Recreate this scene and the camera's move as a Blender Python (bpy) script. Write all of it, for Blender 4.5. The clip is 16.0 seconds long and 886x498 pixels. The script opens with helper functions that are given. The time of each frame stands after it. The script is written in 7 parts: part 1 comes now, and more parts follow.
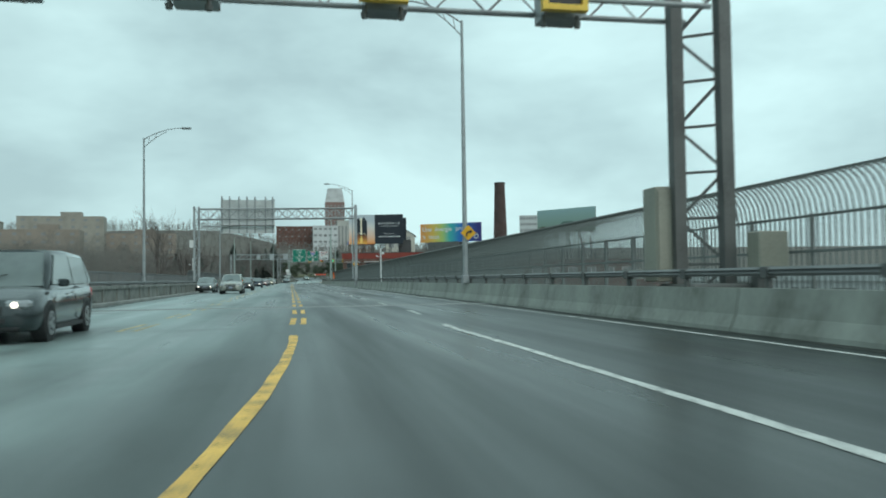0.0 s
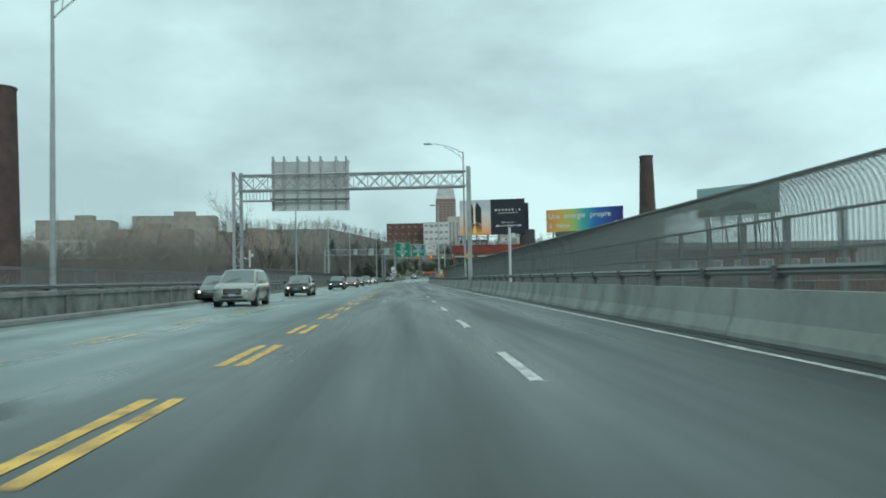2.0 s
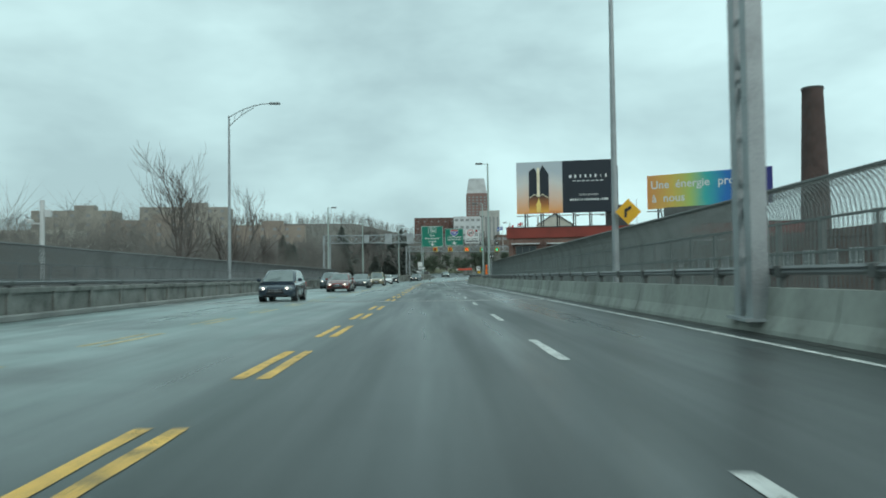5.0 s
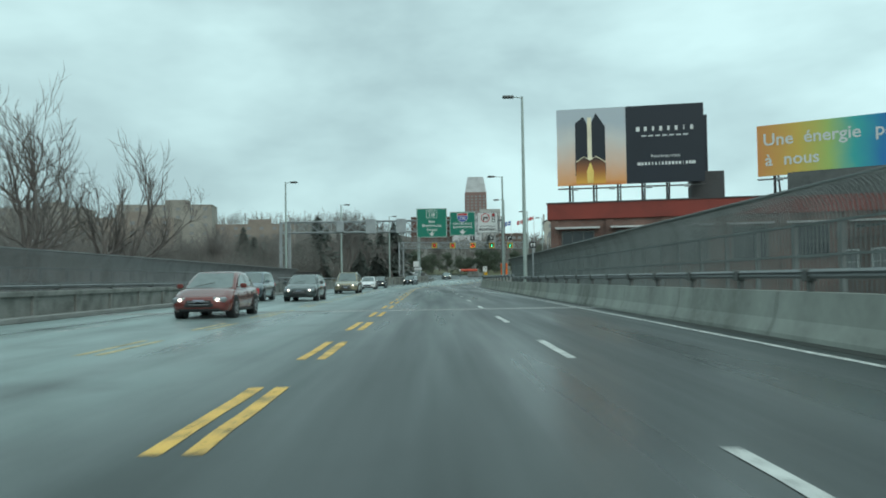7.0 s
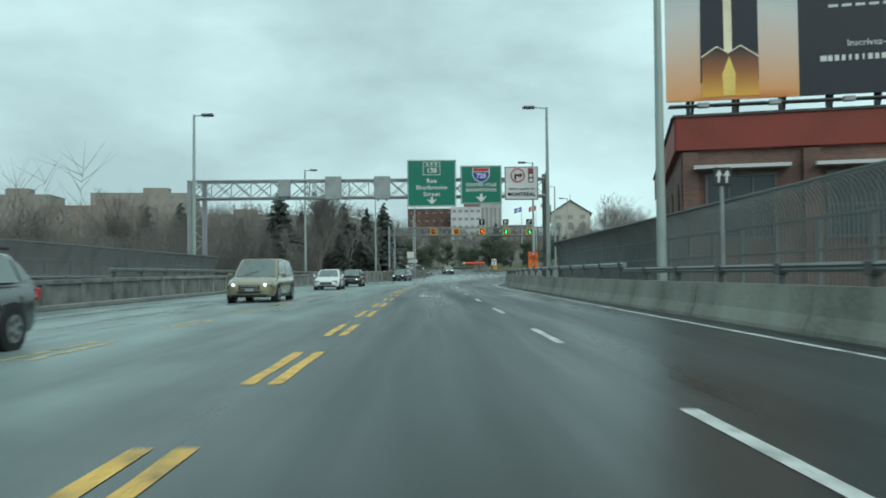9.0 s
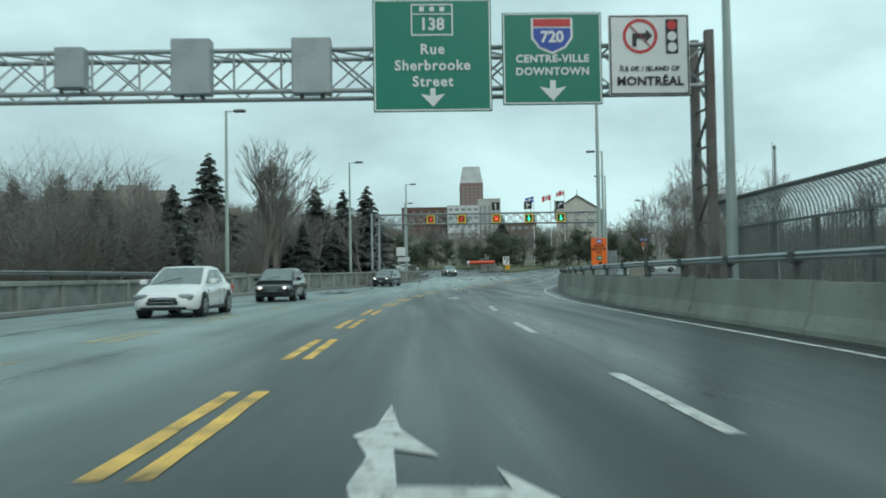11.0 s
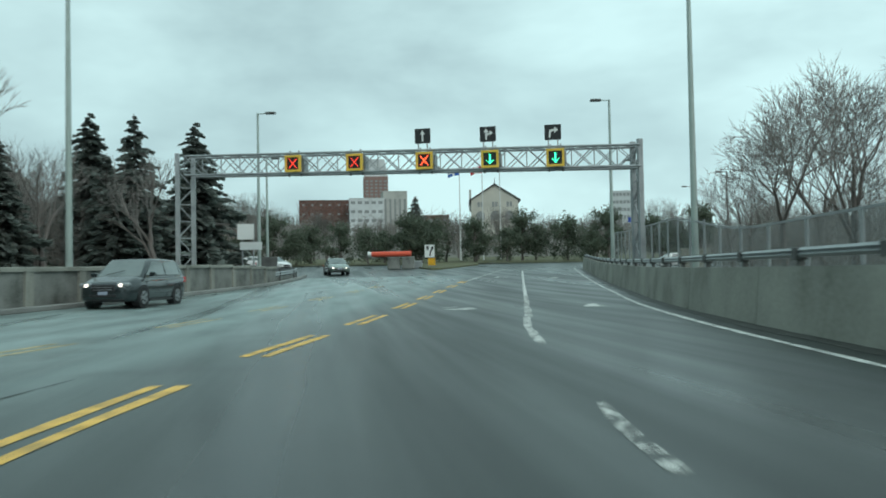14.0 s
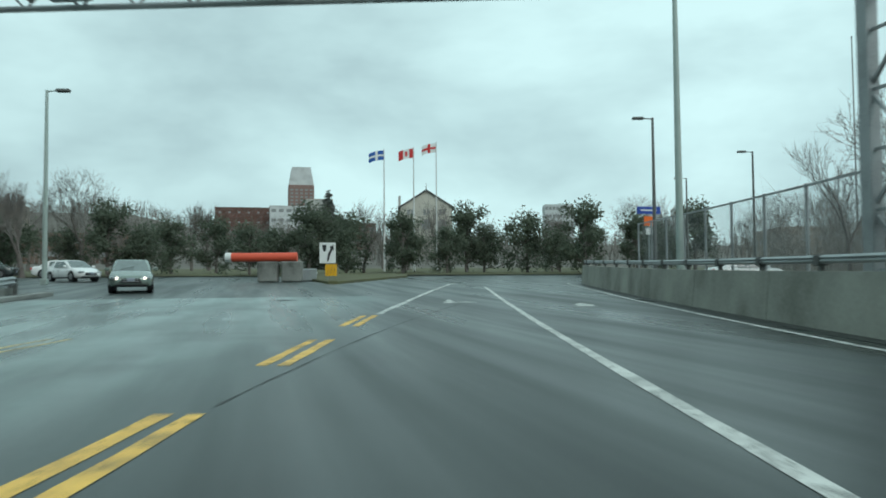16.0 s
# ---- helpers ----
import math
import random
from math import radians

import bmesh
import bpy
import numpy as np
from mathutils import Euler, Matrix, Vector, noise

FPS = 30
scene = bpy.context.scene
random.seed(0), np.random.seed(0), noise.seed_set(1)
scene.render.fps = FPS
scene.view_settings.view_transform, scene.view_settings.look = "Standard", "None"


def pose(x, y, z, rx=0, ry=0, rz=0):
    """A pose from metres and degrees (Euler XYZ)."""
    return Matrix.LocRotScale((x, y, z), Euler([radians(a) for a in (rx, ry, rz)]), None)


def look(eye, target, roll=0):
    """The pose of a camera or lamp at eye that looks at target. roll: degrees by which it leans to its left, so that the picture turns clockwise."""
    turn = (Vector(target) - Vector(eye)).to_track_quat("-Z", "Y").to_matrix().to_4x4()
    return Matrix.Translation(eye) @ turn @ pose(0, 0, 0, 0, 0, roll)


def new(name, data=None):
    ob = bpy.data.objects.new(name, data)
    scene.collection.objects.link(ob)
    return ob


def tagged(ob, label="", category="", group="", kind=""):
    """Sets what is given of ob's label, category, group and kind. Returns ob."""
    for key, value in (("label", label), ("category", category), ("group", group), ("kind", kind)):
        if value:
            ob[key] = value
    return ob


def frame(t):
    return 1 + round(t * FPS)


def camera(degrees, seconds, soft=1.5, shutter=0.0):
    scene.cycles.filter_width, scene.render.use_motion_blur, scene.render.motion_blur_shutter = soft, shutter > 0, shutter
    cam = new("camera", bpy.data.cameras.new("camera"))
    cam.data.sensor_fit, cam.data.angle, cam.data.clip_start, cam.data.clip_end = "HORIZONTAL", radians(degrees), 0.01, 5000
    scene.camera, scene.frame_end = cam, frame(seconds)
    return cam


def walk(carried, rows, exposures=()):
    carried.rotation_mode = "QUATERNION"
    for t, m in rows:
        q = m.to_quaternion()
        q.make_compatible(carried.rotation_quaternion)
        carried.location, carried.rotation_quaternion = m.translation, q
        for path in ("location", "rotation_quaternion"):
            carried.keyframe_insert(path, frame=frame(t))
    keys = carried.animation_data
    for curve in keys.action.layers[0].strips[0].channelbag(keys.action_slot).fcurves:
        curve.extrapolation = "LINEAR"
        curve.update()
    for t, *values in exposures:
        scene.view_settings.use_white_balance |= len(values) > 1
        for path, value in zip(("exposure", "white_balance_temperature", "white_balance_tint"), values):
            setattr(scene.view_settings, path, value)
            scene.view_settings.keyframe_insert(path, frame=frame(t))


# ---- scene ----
cam = camera(58.0, 16.0, soft=1.8, shutter=0.25)
PATH = [
    (0.0, (-2.345, -3.299, 1.062), (7.036, 45.779, 2.883), -0.81),
    (0.5, (-1.312, 4.849, 1.064), (6.350, 54.228, 2.804), -0.93),
    (1.0, (-0.492, 13.107, 1.060), (5.340, 62.743, 2.572), -1.27),
    (1.5, (-0.008, 21.583, 1.056), (3.998, 71.396, 2.679), -1.34),
    (2.0, (0.172, 30.375, 1.079), (2.646, 80.281, 2.887), -1.10),
    (2.5, (0.199, 39.278, 1.103), (1.667, 89.232, 2.637), -0.78),
    (3.0, (0.139, 47.852, 1.064), (1.179, 97.817, 2.634), -0.56),
    (3.5, (0.066, 56.330, 1.047), (0.947, 106.295, 2.682), -0.74),
    (4.0, (0.000, 65.000, 1.084), (0.771, 114.966, 2.756), -0.76),
    (4.2, (-0.008, 68.498, 1.069), (0.709, 118.463, 2.801), -0.71),
    (6.3, (-0.360, 106.197, 1.067), (0.325, 156.162, 2.792), -0.81),
    (6.5, (-0.374, 109.899, 1.064), (0.444, 159.861, 2.832), -0.72),
    (7.0, (-0.393, 119.180, 1.112), (0.473, 169.138, 2.961), -0.85),
    (7.5, (-0.418, 128.132, 1.068), (0.514, 178.098, 2.673), -0.79),
    (8.0, (-0.451, 136.895, 1.070), (0.587, 186.859, 2.636), -0.72),
    (8.2, (-0.464, 140.386, 1.051), (0.570, 190.351, 2.621), -0.54),
    (10.3, (-0.463, 176.023, 1.066), (0.583, 225.991, 2.540), -1.06),
    (10.5, (-0.466, 179.416, 1.058), (0.612, 229.380, 2.612), -1.19),
    (11.0, (-0.453, 187.894, 1.045), (0.880, 237.849, 2.701), -0.93),
    (11.5, (-0.416, 196.379, 1.031), (1.409, 246.315, 2.771), -0.63),
    (12.0, (-0.221, 204.650, 1.073), (2.310, 254.554, 2.854), -0.45),
    (12.5, (0.176, 212.703, 1.073), (3.625, 262.558, 2.686), -0.40),
    (13.0, (0.888, 220.674, 1.068), (5.429, 270.448, 2.459), -0.30),
    (13.5, (1.660, 228.829, 1.079), (7.536, 278.467, 2.283), -0.67),
    (14.0, (2.697, 237.079, 1.058), (9.975, 286.525, 2.535), -1.07),
    (14.5, (4.030, 245.256, 1.039), (12.707, 294.466, 2.792), -1.20),
    (15.0, (5.533, 253.137, 1.074), (15.272, 302.144, 2.922), -1.23),
    (15.5, (7.170, 261.120, 1.108), (17.893, 309.913, 3.184), -0.88),
    (16.0, (8.887, 269.148, 1.182), (20.497, 317.727, 3.473), -0.51),
]
walk(cam, [(t, look(eye, target, roll)) for t, eye, target, roll in PATH])

# ---- light ----
world = bpy.data.worlds.new("overcast_sky")
scene.world = world
world.use_nodes = True
wn, wl = world.node_tree.nodes, world.node_tree.links
wn.clear()
w_out = wn.new("ShaderNodeOutputWorld")
w_bg = wn.new("ShaderNodeBackground")
w_sky = wn.new("ShaderNodeTexSky")
w_sky.sky_type = "NISHITA"
w_sky.sun_disc = False
w_sky.sun_elevation = radians(38)
w_sky.sun_rotation = radians(200)
w_co = wn.new("ShaderNodeTexCoord")
w_map = wn.new("ShaderNodeMapping")
w_map.inputs["Scale"].default_value = (1.0, 1.0, 2.2)
w_map.inputs["Location"].default_value = (0.35, 0.1, 0.0)
w_big = wn.new("ShaderNodeTexNoise")
w_big.inputs["Scale"].default_value = 2.6
w_big.inputs["Detail"].default_value = 5.0
w_big.inputs["Roughness"].default_value = 0.52
w_big.inputs["Distortion"].default_value = 0.1
w_ramp = wn.new("ShaderNodeValToRGB")
w_ramp.color_ramp.elements[0].position = 0.38
w_ramp.color_ramp.elements[0].color = (0.458, 0.658, 0.68, 1)
w_ramp.color_ramp.elements[1].position = 0.63
w_ramp.color_ramp.elements[1].color = (0.678, 0.965, 0.972, 1)
w_dim = wn.new("ShaderNodeVectorMath")
w_dim.operation = "SCALE"
w_dim.inputs["Scale"].default_value = 0.08
w_mix = wn.new("ShaderNodeMixRGB")
w_mix.inputs["Fac"].default_value = 0.94
wl.new(w_co.outputs["Generated"], w_map.inputs["Vector"])
wl.new(w_map.outputs["Vector"], w_big.inputs["Vector"])
wl.new(w_big.outputs["Fac"], w_ramp.inputs["Fac"])
wl.new(w_sky.outputs["Color"], w_dim.inputs[0])
wl.new(w_dim.outputs["Vector"], w_mix.inputs["Color1"])
wl.new(w_ramp.outputs["Color"], w_mix.inputs["Color2"])
w_sep = wn.new("ShaderNodeSeparateXYZ")
w_side = wn.new("ShaderNodeMapRange")
w_side.inputs["From Min"].default_value, w_side.inputs["From Max"].default_value = -0.6, 0.5
w_side.inputs["To Min"].default_value, w_side.inputs["To Max"].default_value = 0.93, 1.04
w_tilt = wn.new("ShaderNodeVectorMath")
w_tilt.operation = "SCALE"
wl.new(w_co.outputs["Generated"], w_sep.inputs["Vector"])
wl.new(w_sep.outputs["X"], w_side.inputs["Value"])
wl.new(w_mix.outputs["Color"], w_tilt.inputs[0])
wl.new(w_side.outputs["Result"], w_tilt.inputs["Scale"])
wl.new(w_tilt.outputs["Vector"], w_bg.inputs["Color"])
wl.new(w_bg.outputs["Background"], w_out.inputs["Surface"])
w_bg.inputs["Strength"].default_value = 1.0

sun_data = bpy.data.lights.new("sun", "SUN")
sun_data.energy = 0.9
sun_data.angle = radians(40)
sun_data.color = (1.0, 0.97, 0.93)
sun = new("sun", sun_data)
sun.matrix_world = look((60, -80, 120), (0, 60, 0))

# ---- materials ----


def material(name, rgb, rough=0.7, metal=0.0, var=0.25, scale=3.0, fine=40.0, bump=0.15, stretch=(1, 1, 1), dirt=None, dirt_amount=0.5, spec=0.5, chips=None):
    """Painted, mineral or metal surface with broad stains and fine grain."""
    m = bpy.data.materials.new(name)
    m.use_nodes = True
    n, l = m.node_tree.nodes, m.node_tree.links
    b = n["Principled BSDF"]
    co = n.new("ShaderNodeTexCoord")
    mp = n.new("ShaderNodeMapping")
    mp.inputs["Scale"].default_value = stretch
    l.new(co.outputs["Object"], mp.inputs["Vector"])
    big = n.new("ShaderNodeTexNoise")
    big.inputs["Scale"].default_value = scale * 0.25
    big.inputs["Detail"].default_value = 5
    small = n.new("ShaderNodeTexNoise")
    small.inputs["Scale"].default_value = fine
    small.inputs["Detail"].default_value = 3
    l.new(mp.outputs["Vector"], big.inputs["Vector"])
    l.new(mp.outputs["Vector"], small.inputs["Vector"])
    add = n.new("ShaderNodeMath")
    add.operation = "MULTIPLY_ADD"
    add.inputs[1].default_value = 0.4
    l.new(small.outputs["Fac"], add.inputs[0])
    l.new(big.outputs["Fac"], add.inputs[2])
    ramp = n.new("ShaderNodeValToRGB")
    lo = dirt or tuple(c * (1 - var) for c in rgb)
    hi = tuple(min(1, c * (1 + var * 0.6)) for c in rgb)
    mid = tuple(a * (1 - dirt_amount) + c * dirt_amount for a, c in zip(rgb, lo)) if dirt else rgb
    ramp.color_ramp.elements[0].position, ramp.color_ramp.elements[0].color = 0.45, (*lo, 1)
    ramp.color_ramp.elements[1].position, ramp.color_ramp.elements[1].color = 0.95, (*hi, 1)
    e = ramp.color_ramp.elements.new(0.68)
    e.color = (*(rgb if not dirt else tuple(0.5 * (a + c) for a, c in zip(rgb, mid))), 1)
    l.new(add.outputs["Value"], ramp.inputs["Fac"])
    l.new(ramp.outputs["Color"], b.inputs["Base Color"])
    rr = n.new("ShaderNodeMapRange")
    rr.inputs["To Min"].default_value = max(0.02, rough - 0.12)
    rr.inputs["To Max"].default_value = min(1.0, rough + 0.12)
    l.new(big.outputs["Fac"], rr.inputs["Value"])
    l.new(rr.outputs["Result"], b.inputs["Roughness"])
    b.inputs["Metallic"].default_value = metal
    b.inputs["Specular IOR Level"].default_value = spec
    if chips:
        worn = n.new("ShaderNodeTexNoise")
        worn.inputs["Scale"].default_value = 7.0
        worn.inputs["Detail"].default_value = 8
        worn.inputs["Roughness"].default_value = 0.72
        l.new(co.outputs["Object"], worn.inputs["Vector"])
        keep_paint = n.new("ShaderNodeMapRange")
        keep_paint.inputs["From Min"].default_value, keep_paint.inputs["From Max"].default_value = chips - 0.05, chips + 0.05
        l.new(worn.outputs["Fac"], keep_paint.inputs["Value"])
        l.new(keep_paint.outputs["Result"], b.inputs["Alpha"])
    if bump:
        bp = n.new("ShaderNodeBump")
        bp.inputs["Strength"].default_value = bump
        bp.inputs["Distance"].default_value = 0.02
        l.new(small.outputs["Fac"], bp.inputs["Height"])
        l.new(bp.outputs["Normal"], b.inputs["Normal"])
    return m


def emitter(name, rgb, strength):
    m = bpy.data.materials.new(name)
    m.use_nodes = True
    b = m.node_tree.nodes["Principled BSDF"]
    b.inputs["Base Color"].default_value = (*[c * 0.4 for c in rgb], 1)
    b.inputs["Emission Color"].default_value = (*rgb, 1)
    b.inputs["Emission Strength"].default_value = strength
    b.inputs["Roughness"].default_value = 0.3
    return m


def asphalt_material():
    """Damp bridge asphalt: wheel tracks, streaks along the road, smoother where it is wet; lane tones carry painted
    sheen.
    """
    m = bpy.data.materials.new("damp_asphalt")
    m.use_nodes = True
    n, l = m.node_tree.nodes, m.node_tree.links
    b = n["Principled BSDF"]
    co = n.new("ShaderNodeTexCoord")
    long_map = n.new("ShaderNodeMapping")
    long_map.inputs["Scale"].default_value = (0.75, 0.03, 1)
    l.new(co.outputs["Object"], long_map.inputs["Vector"])
    streak = n.new("ShaderNodeTexNoise")
    streak.inputs["Scale"].default_value = 1.0
    streak.inputs["Detail"].default_value = 4
    l.new(long_map.outputs["Vector"], streak.inputs["Vector"])
    patch = n.new("ShaderNodeTexNoise")
    patch.inputs["Scale"].default_value = 0.55
    patch.inputs["Detail"].default_value = 6
    l.new(co.outputs["Object"], patch.inputs["Vector"])
    grain = n.new("ShaderNodeTexNoise")
    grain.inputs["Scale"].default_value = 55
    grain.inputs["Detail"].default_value = 2
    l.new(co.outputs["Object"], grain.inputs["Vector"])
    mix = n.new("ShaderNodeMath")
    mix.operation = "MULTIPLY_ADD"
    mix.inputs[1].default_value = 0.8
    l.new(patch.outputs["Fac"], mix.inputs[0])
    l.new(streak.outputs["Fac"], mix.inputs[2])
    mix2 = n.new("ShaderNodeMath")
    mix2.operation = "MULTIPLY_ADD"
    mix2.inputs[1].default_value = 0.25
    l.new(grain.outputs["Fac"], mix2.inputs[0])
    l.new(mix.outputs["Value"], mix2.inputs[2])
    ramp = n.new("ShaderNodeValToRGB")
    ramp.color_ramp.elements[0].position, ramp.color_ramp.elements[0].color = 0.72, (0.0135, 0.018, 0.0175, 1)
    ramp.color_ramp.elements[1].position, ramp.color_ramp.elements[1].color = 1.25, (0.0435, 0.0565, 0.0545, 1)
    l.new(mix2.outputs["Value"], ramp.inputs["Fac"])
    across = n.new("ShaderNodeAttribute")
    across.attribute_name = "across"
    # Lane curve paints sky sheen on the left, windscreen dimming on the right.
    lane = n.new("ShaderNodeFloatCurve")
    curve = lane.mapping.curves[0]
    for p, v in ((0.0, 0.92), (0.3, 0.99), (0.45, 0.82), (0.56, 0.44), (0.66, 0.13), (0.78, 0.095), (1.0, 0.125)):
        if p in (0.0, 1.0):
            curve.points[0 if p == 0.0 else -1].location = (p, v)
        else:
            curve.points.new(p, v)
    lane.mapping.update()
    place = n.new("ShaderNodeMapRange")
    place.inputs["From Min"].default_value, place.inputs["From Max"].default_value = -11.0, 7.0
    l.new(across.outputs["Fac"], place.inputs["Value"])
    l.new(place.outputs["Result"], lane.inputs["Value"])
    track = n.new("ShaderNodeMath")
    track.operation = "MULTIPLY"
    track.inputs[1].default_value = 2 * math.pi / 1.72
    l.new(across.outputs["Fac"], track.inputs[0])
    wave = n.new("ShaderNodeMath")
    wave.operation = "COSINE"
    l.new(track.outputs["Value"], wave.inputs[0])
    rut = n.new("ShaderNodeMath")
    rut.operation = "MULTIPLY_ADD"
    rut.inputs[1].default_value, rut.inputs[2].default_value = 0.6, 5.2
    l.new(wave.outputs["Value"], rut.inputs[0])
    lane_sheen = n.new("ShaderNodeMath")
    lane_sheen.operation = "MULTIPLY"
    l.new(lane.outputs["Value"], lane_sheen.inputs[0])
    l.new(rut.outputs["Value"], lane_sheen.inputs[1])
    stain_map = n.new("ShaderNodeMapping")
    stain_map.inputs["Scale"].default_value = (0.32, 0.11, 1)
    l.new(co.outputs["Object"], stain_map.inputs["Vector"])
    stain = n.new("ShaderNodeTexNoise")
    stain.inputs["Scale"].default_value = 1.0
    stain.inputs["Detail"].default_value = 7
    stain.inputs["Roughness"].default_value = 0.6
    l.new(stain_map.outputs["Vector"], stain.inputs["Vector"])
    damp = n.new("ShaderNodeMapRange")
    damp.inputs["From Min"].default_value, damp.inputs["From Max"].default_value = 0.47, 0.66
    damp.inputs["To Min"].default_value, damp.inputs["To Max"].default_value = 1.1, 0.6
    l.new(stain.outputs["Fac"], damp.inputs["Value"])
    total = n.new("ShaderNodeMath")
    total.operation = "MULTIPLY"
    l.new(lane_sheen.outputs["Value"], total.inputs[0])
    l.new(damp.outputs["Result"], total.inputs[1])
    # Ramp colour times lane tone: the painted sheen goes into base colour.
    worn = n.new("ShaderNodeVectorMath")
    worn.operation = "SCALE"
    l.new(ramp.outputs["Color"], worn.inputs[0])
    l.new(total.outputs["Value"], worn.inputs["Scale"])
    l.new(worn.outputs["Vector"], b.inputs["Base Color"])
    rr = n.new("ShaderNodeMapRange")
    rr.inputs["From Min"].default_value, rr.inputs["From Max"].default_value = 0.35, 0.65
    rr.inputs["To Min"].default_value, rr.inputs["To Max"].default_value = 0.24, 0.48
    b.inputs["Specular IOR Level"].default_value = 0.42
    l.new(streak.outputs["Fac"], rr.inputs["Value"])
    l.new(rr.outputs["Result"], b.inputs["Roughness"])
    bp = n.new("ShaderNodeBump")
    bp.inputs["Strength"].default_value = 0.14
    bp.inputs["Distance"].default_value = 0.01
    l.new(grain.outputs["Fac"], bp.inputs["Height"])
    l.new(bp.outputs["Normal"], b.inputs["Normal"])
    return m


def brick_material(name, rgb, mortar, size=0.24, var=0.35):
    m = bpy.data.materials.new(name)
    m.use_nodes = True
    n, l = m.node_tree.nodes, m.node_tree.links
    b = n["Principled BSDF"]
    co = n.new("ShaderNodeTexCoord")
    sep = n.new("ShaderNodeSeparateXYZ")
    l.new(co.outputs["Object"], sep.inputs["Vector"])
    s = n.new("ShaderNodeMath")
    l.new(sep.outputs["X"], s.inputs[0])
    l.new(sep.outputs["Y"], s.inputs[1])
    com = n.new("ShaderNodeCombineXYZ")
    l.new(s.outputs["Value"], com.inputs["X"])
    l.new(sep.outputs["Z"], com.inputs["Y"])
    br = n.new("ShaderNodeTexBrick")
    br.inputs["Scale"].default_value = 1.0
    br.inputs["Brick Width"].default_value = size
    br.inputs["Row Height"].default_value = size * 0.33
    br.inputs["Mortar Size"].default_value = 0.012
    br.inputs["Color1"].default_value = (*rgb, 1)
    br.inputs["Color2"].default_value = (*[c * (1 - var) for c in rgb], 1)
    br.inputs["Mortar"].default_value = (*mortar, 1)
    l.new(com.outputs["Vector"], br.inputs["Vector"])
    stain = n.new("ShaderNodeTexNoise")
    stain.inputs["Scale"].default_value = 0.4
    stain.inputs["Detail"].default_value = 6
    l.new(co.outputs["Object"], stain.inputs["Vector"])
    mr = n.new("ShaderNodeMapRange")
    mr.inputs["From Min"].default_value, mr.inputs["From Max"].default_value = 0.3, 0.7
    mr.inputs["To Min"].default_value, mr.inputs["To Max"].default_value = 0.6, 1.2
    l.new(stain.outputs["Fac"], mr.inputs["Value"])
    vm = n.new("ShaderNodeVectorMath")
    vm.operation = "SCALE"
    l.new(br.outputs["Color"], vm.inputs[0])
    l.new(mr.outputs["Result"], vm.inputs["Scale"])
    l.new(vm.outputs["Vector"], b.inputs["Base Color"])
    b.inputs["Roughness"].default_value = 0.85
    return m


ASPHALT = asphalt_material()
CONCRETE = material("weathered_concrete", (0.3, 0.315, 0.285), 0.85, var=0.45, scale=3.2, fine=14, bump=0.3, stretch=(1.0, 1.0, 0.35), dirt=(0.15, 0.155, 0.135), dirt_amount=0.3)
CONCRETE_OLD = material("mossy_old_concrete", (0.275, 0.28, 0.245), 0.85, var=0.45, scale=2.4, fine=14, bump=0.3, stretch=(1.0, 1.0, 0.9), dirt=(0.145, 0.147, 0.124), dirt_amount=0.3)
CONCRETE_DARK = material("dark_blotched_concrete", (0.21, 0.217, 0.2), 0.85, var=0.5, scale=5.0, fine=18, bump=0.3, dirt=(0.075, 0.08, 0.07), dirt_amount=0.35)
JOINT_PALE = material("pale_joint_concrete", (0.33, 0.34, 0.33), 0.75, var=0.3, scale=2, fine=20, bump=0.2)
KERB = material("kerb_concrete", (0.25, 0.26, 0.245), 0.85, var=0.4, scale=2.0, fine=20, bump=0.3)
SIDEWALK = material("sidewalk_concrete", (0.22, 0.225, 0.21), 0.85, var=0.35, scale=1.5, fine=25, bump=0.2)
YELLOW_PAINT = material("worn_yellow_road_paint", (0.85, 0.5, 0.11), 0.6, var=0.4, scale=9, fine=30, dirt=(0.2, 0.15, 0.06), dirt_amount=0.4, chips=0.37)
YELLOW_FADED = material("faded_yellow_road_paint", (0.62, 0.5, 0.26), 0.6, var=0.5, scale=9, fine=30, dirt=(0.25, 0.21, 0.12), dirt_amount=0.4, chips=0.43)
FOOT_STRIP = material("dark_foot_strip", (0.035, 0.037, 0.033), 0.5, var=0.5, scale=3, fine=20, bump=0.3)
WHITE_FADED = material("faded_white_road_paint", (0.55, 0.56, 0.53), 0.6, var=0.4, scale=8, fine=30, dirt=(0.2, 0.21, 0.2), dirt_amount=0.3, chips=0.52)
WHITE_WORN = material("patchy_white_road_paint", (0.58, 0.59, 0.56), 0.6, var=0.4, scale=8, fine=30, dirt=(0.22, 0.23, 0.22), dirt_amount=0.3, chips=0.46)
RAIL_GREY = material("dull_grey_rail", (0.2, 0.21, 0.21), 0.6, 0.3, var=0.3, scale=4, fine=25, bump=0.05)
WHITE_PAINT = material("worn_white_road_paint", (0.62, 0.63, 0.6), 0.6, var=0.4, scale=8, fine=30, dirt=(0.25, 0.26, 0.25), dirt_amount=0.3, chips=0.4)
STEEL = material("galvanised_steel", (0.33, 0.355, 0.36), 0.5, 0.45, var=0.3, scale=4, fine=25, bump=0.05)
STEEL_DARK = material("weathered_dark_steel", (0.13, 0.135, 0.13), 0.6, 0.35, var=0.4, scale=4, fine=25, bump=0.1)
STEEL_RUST = material("brown_weathered_steel", (0.18, 0.175, 0.165), 0.7, 0.25, var=0.45, scale=3, fine=25, bump=0.1, dirt=(0.1, 0.075, 0.06), dirt_amount=0.4)
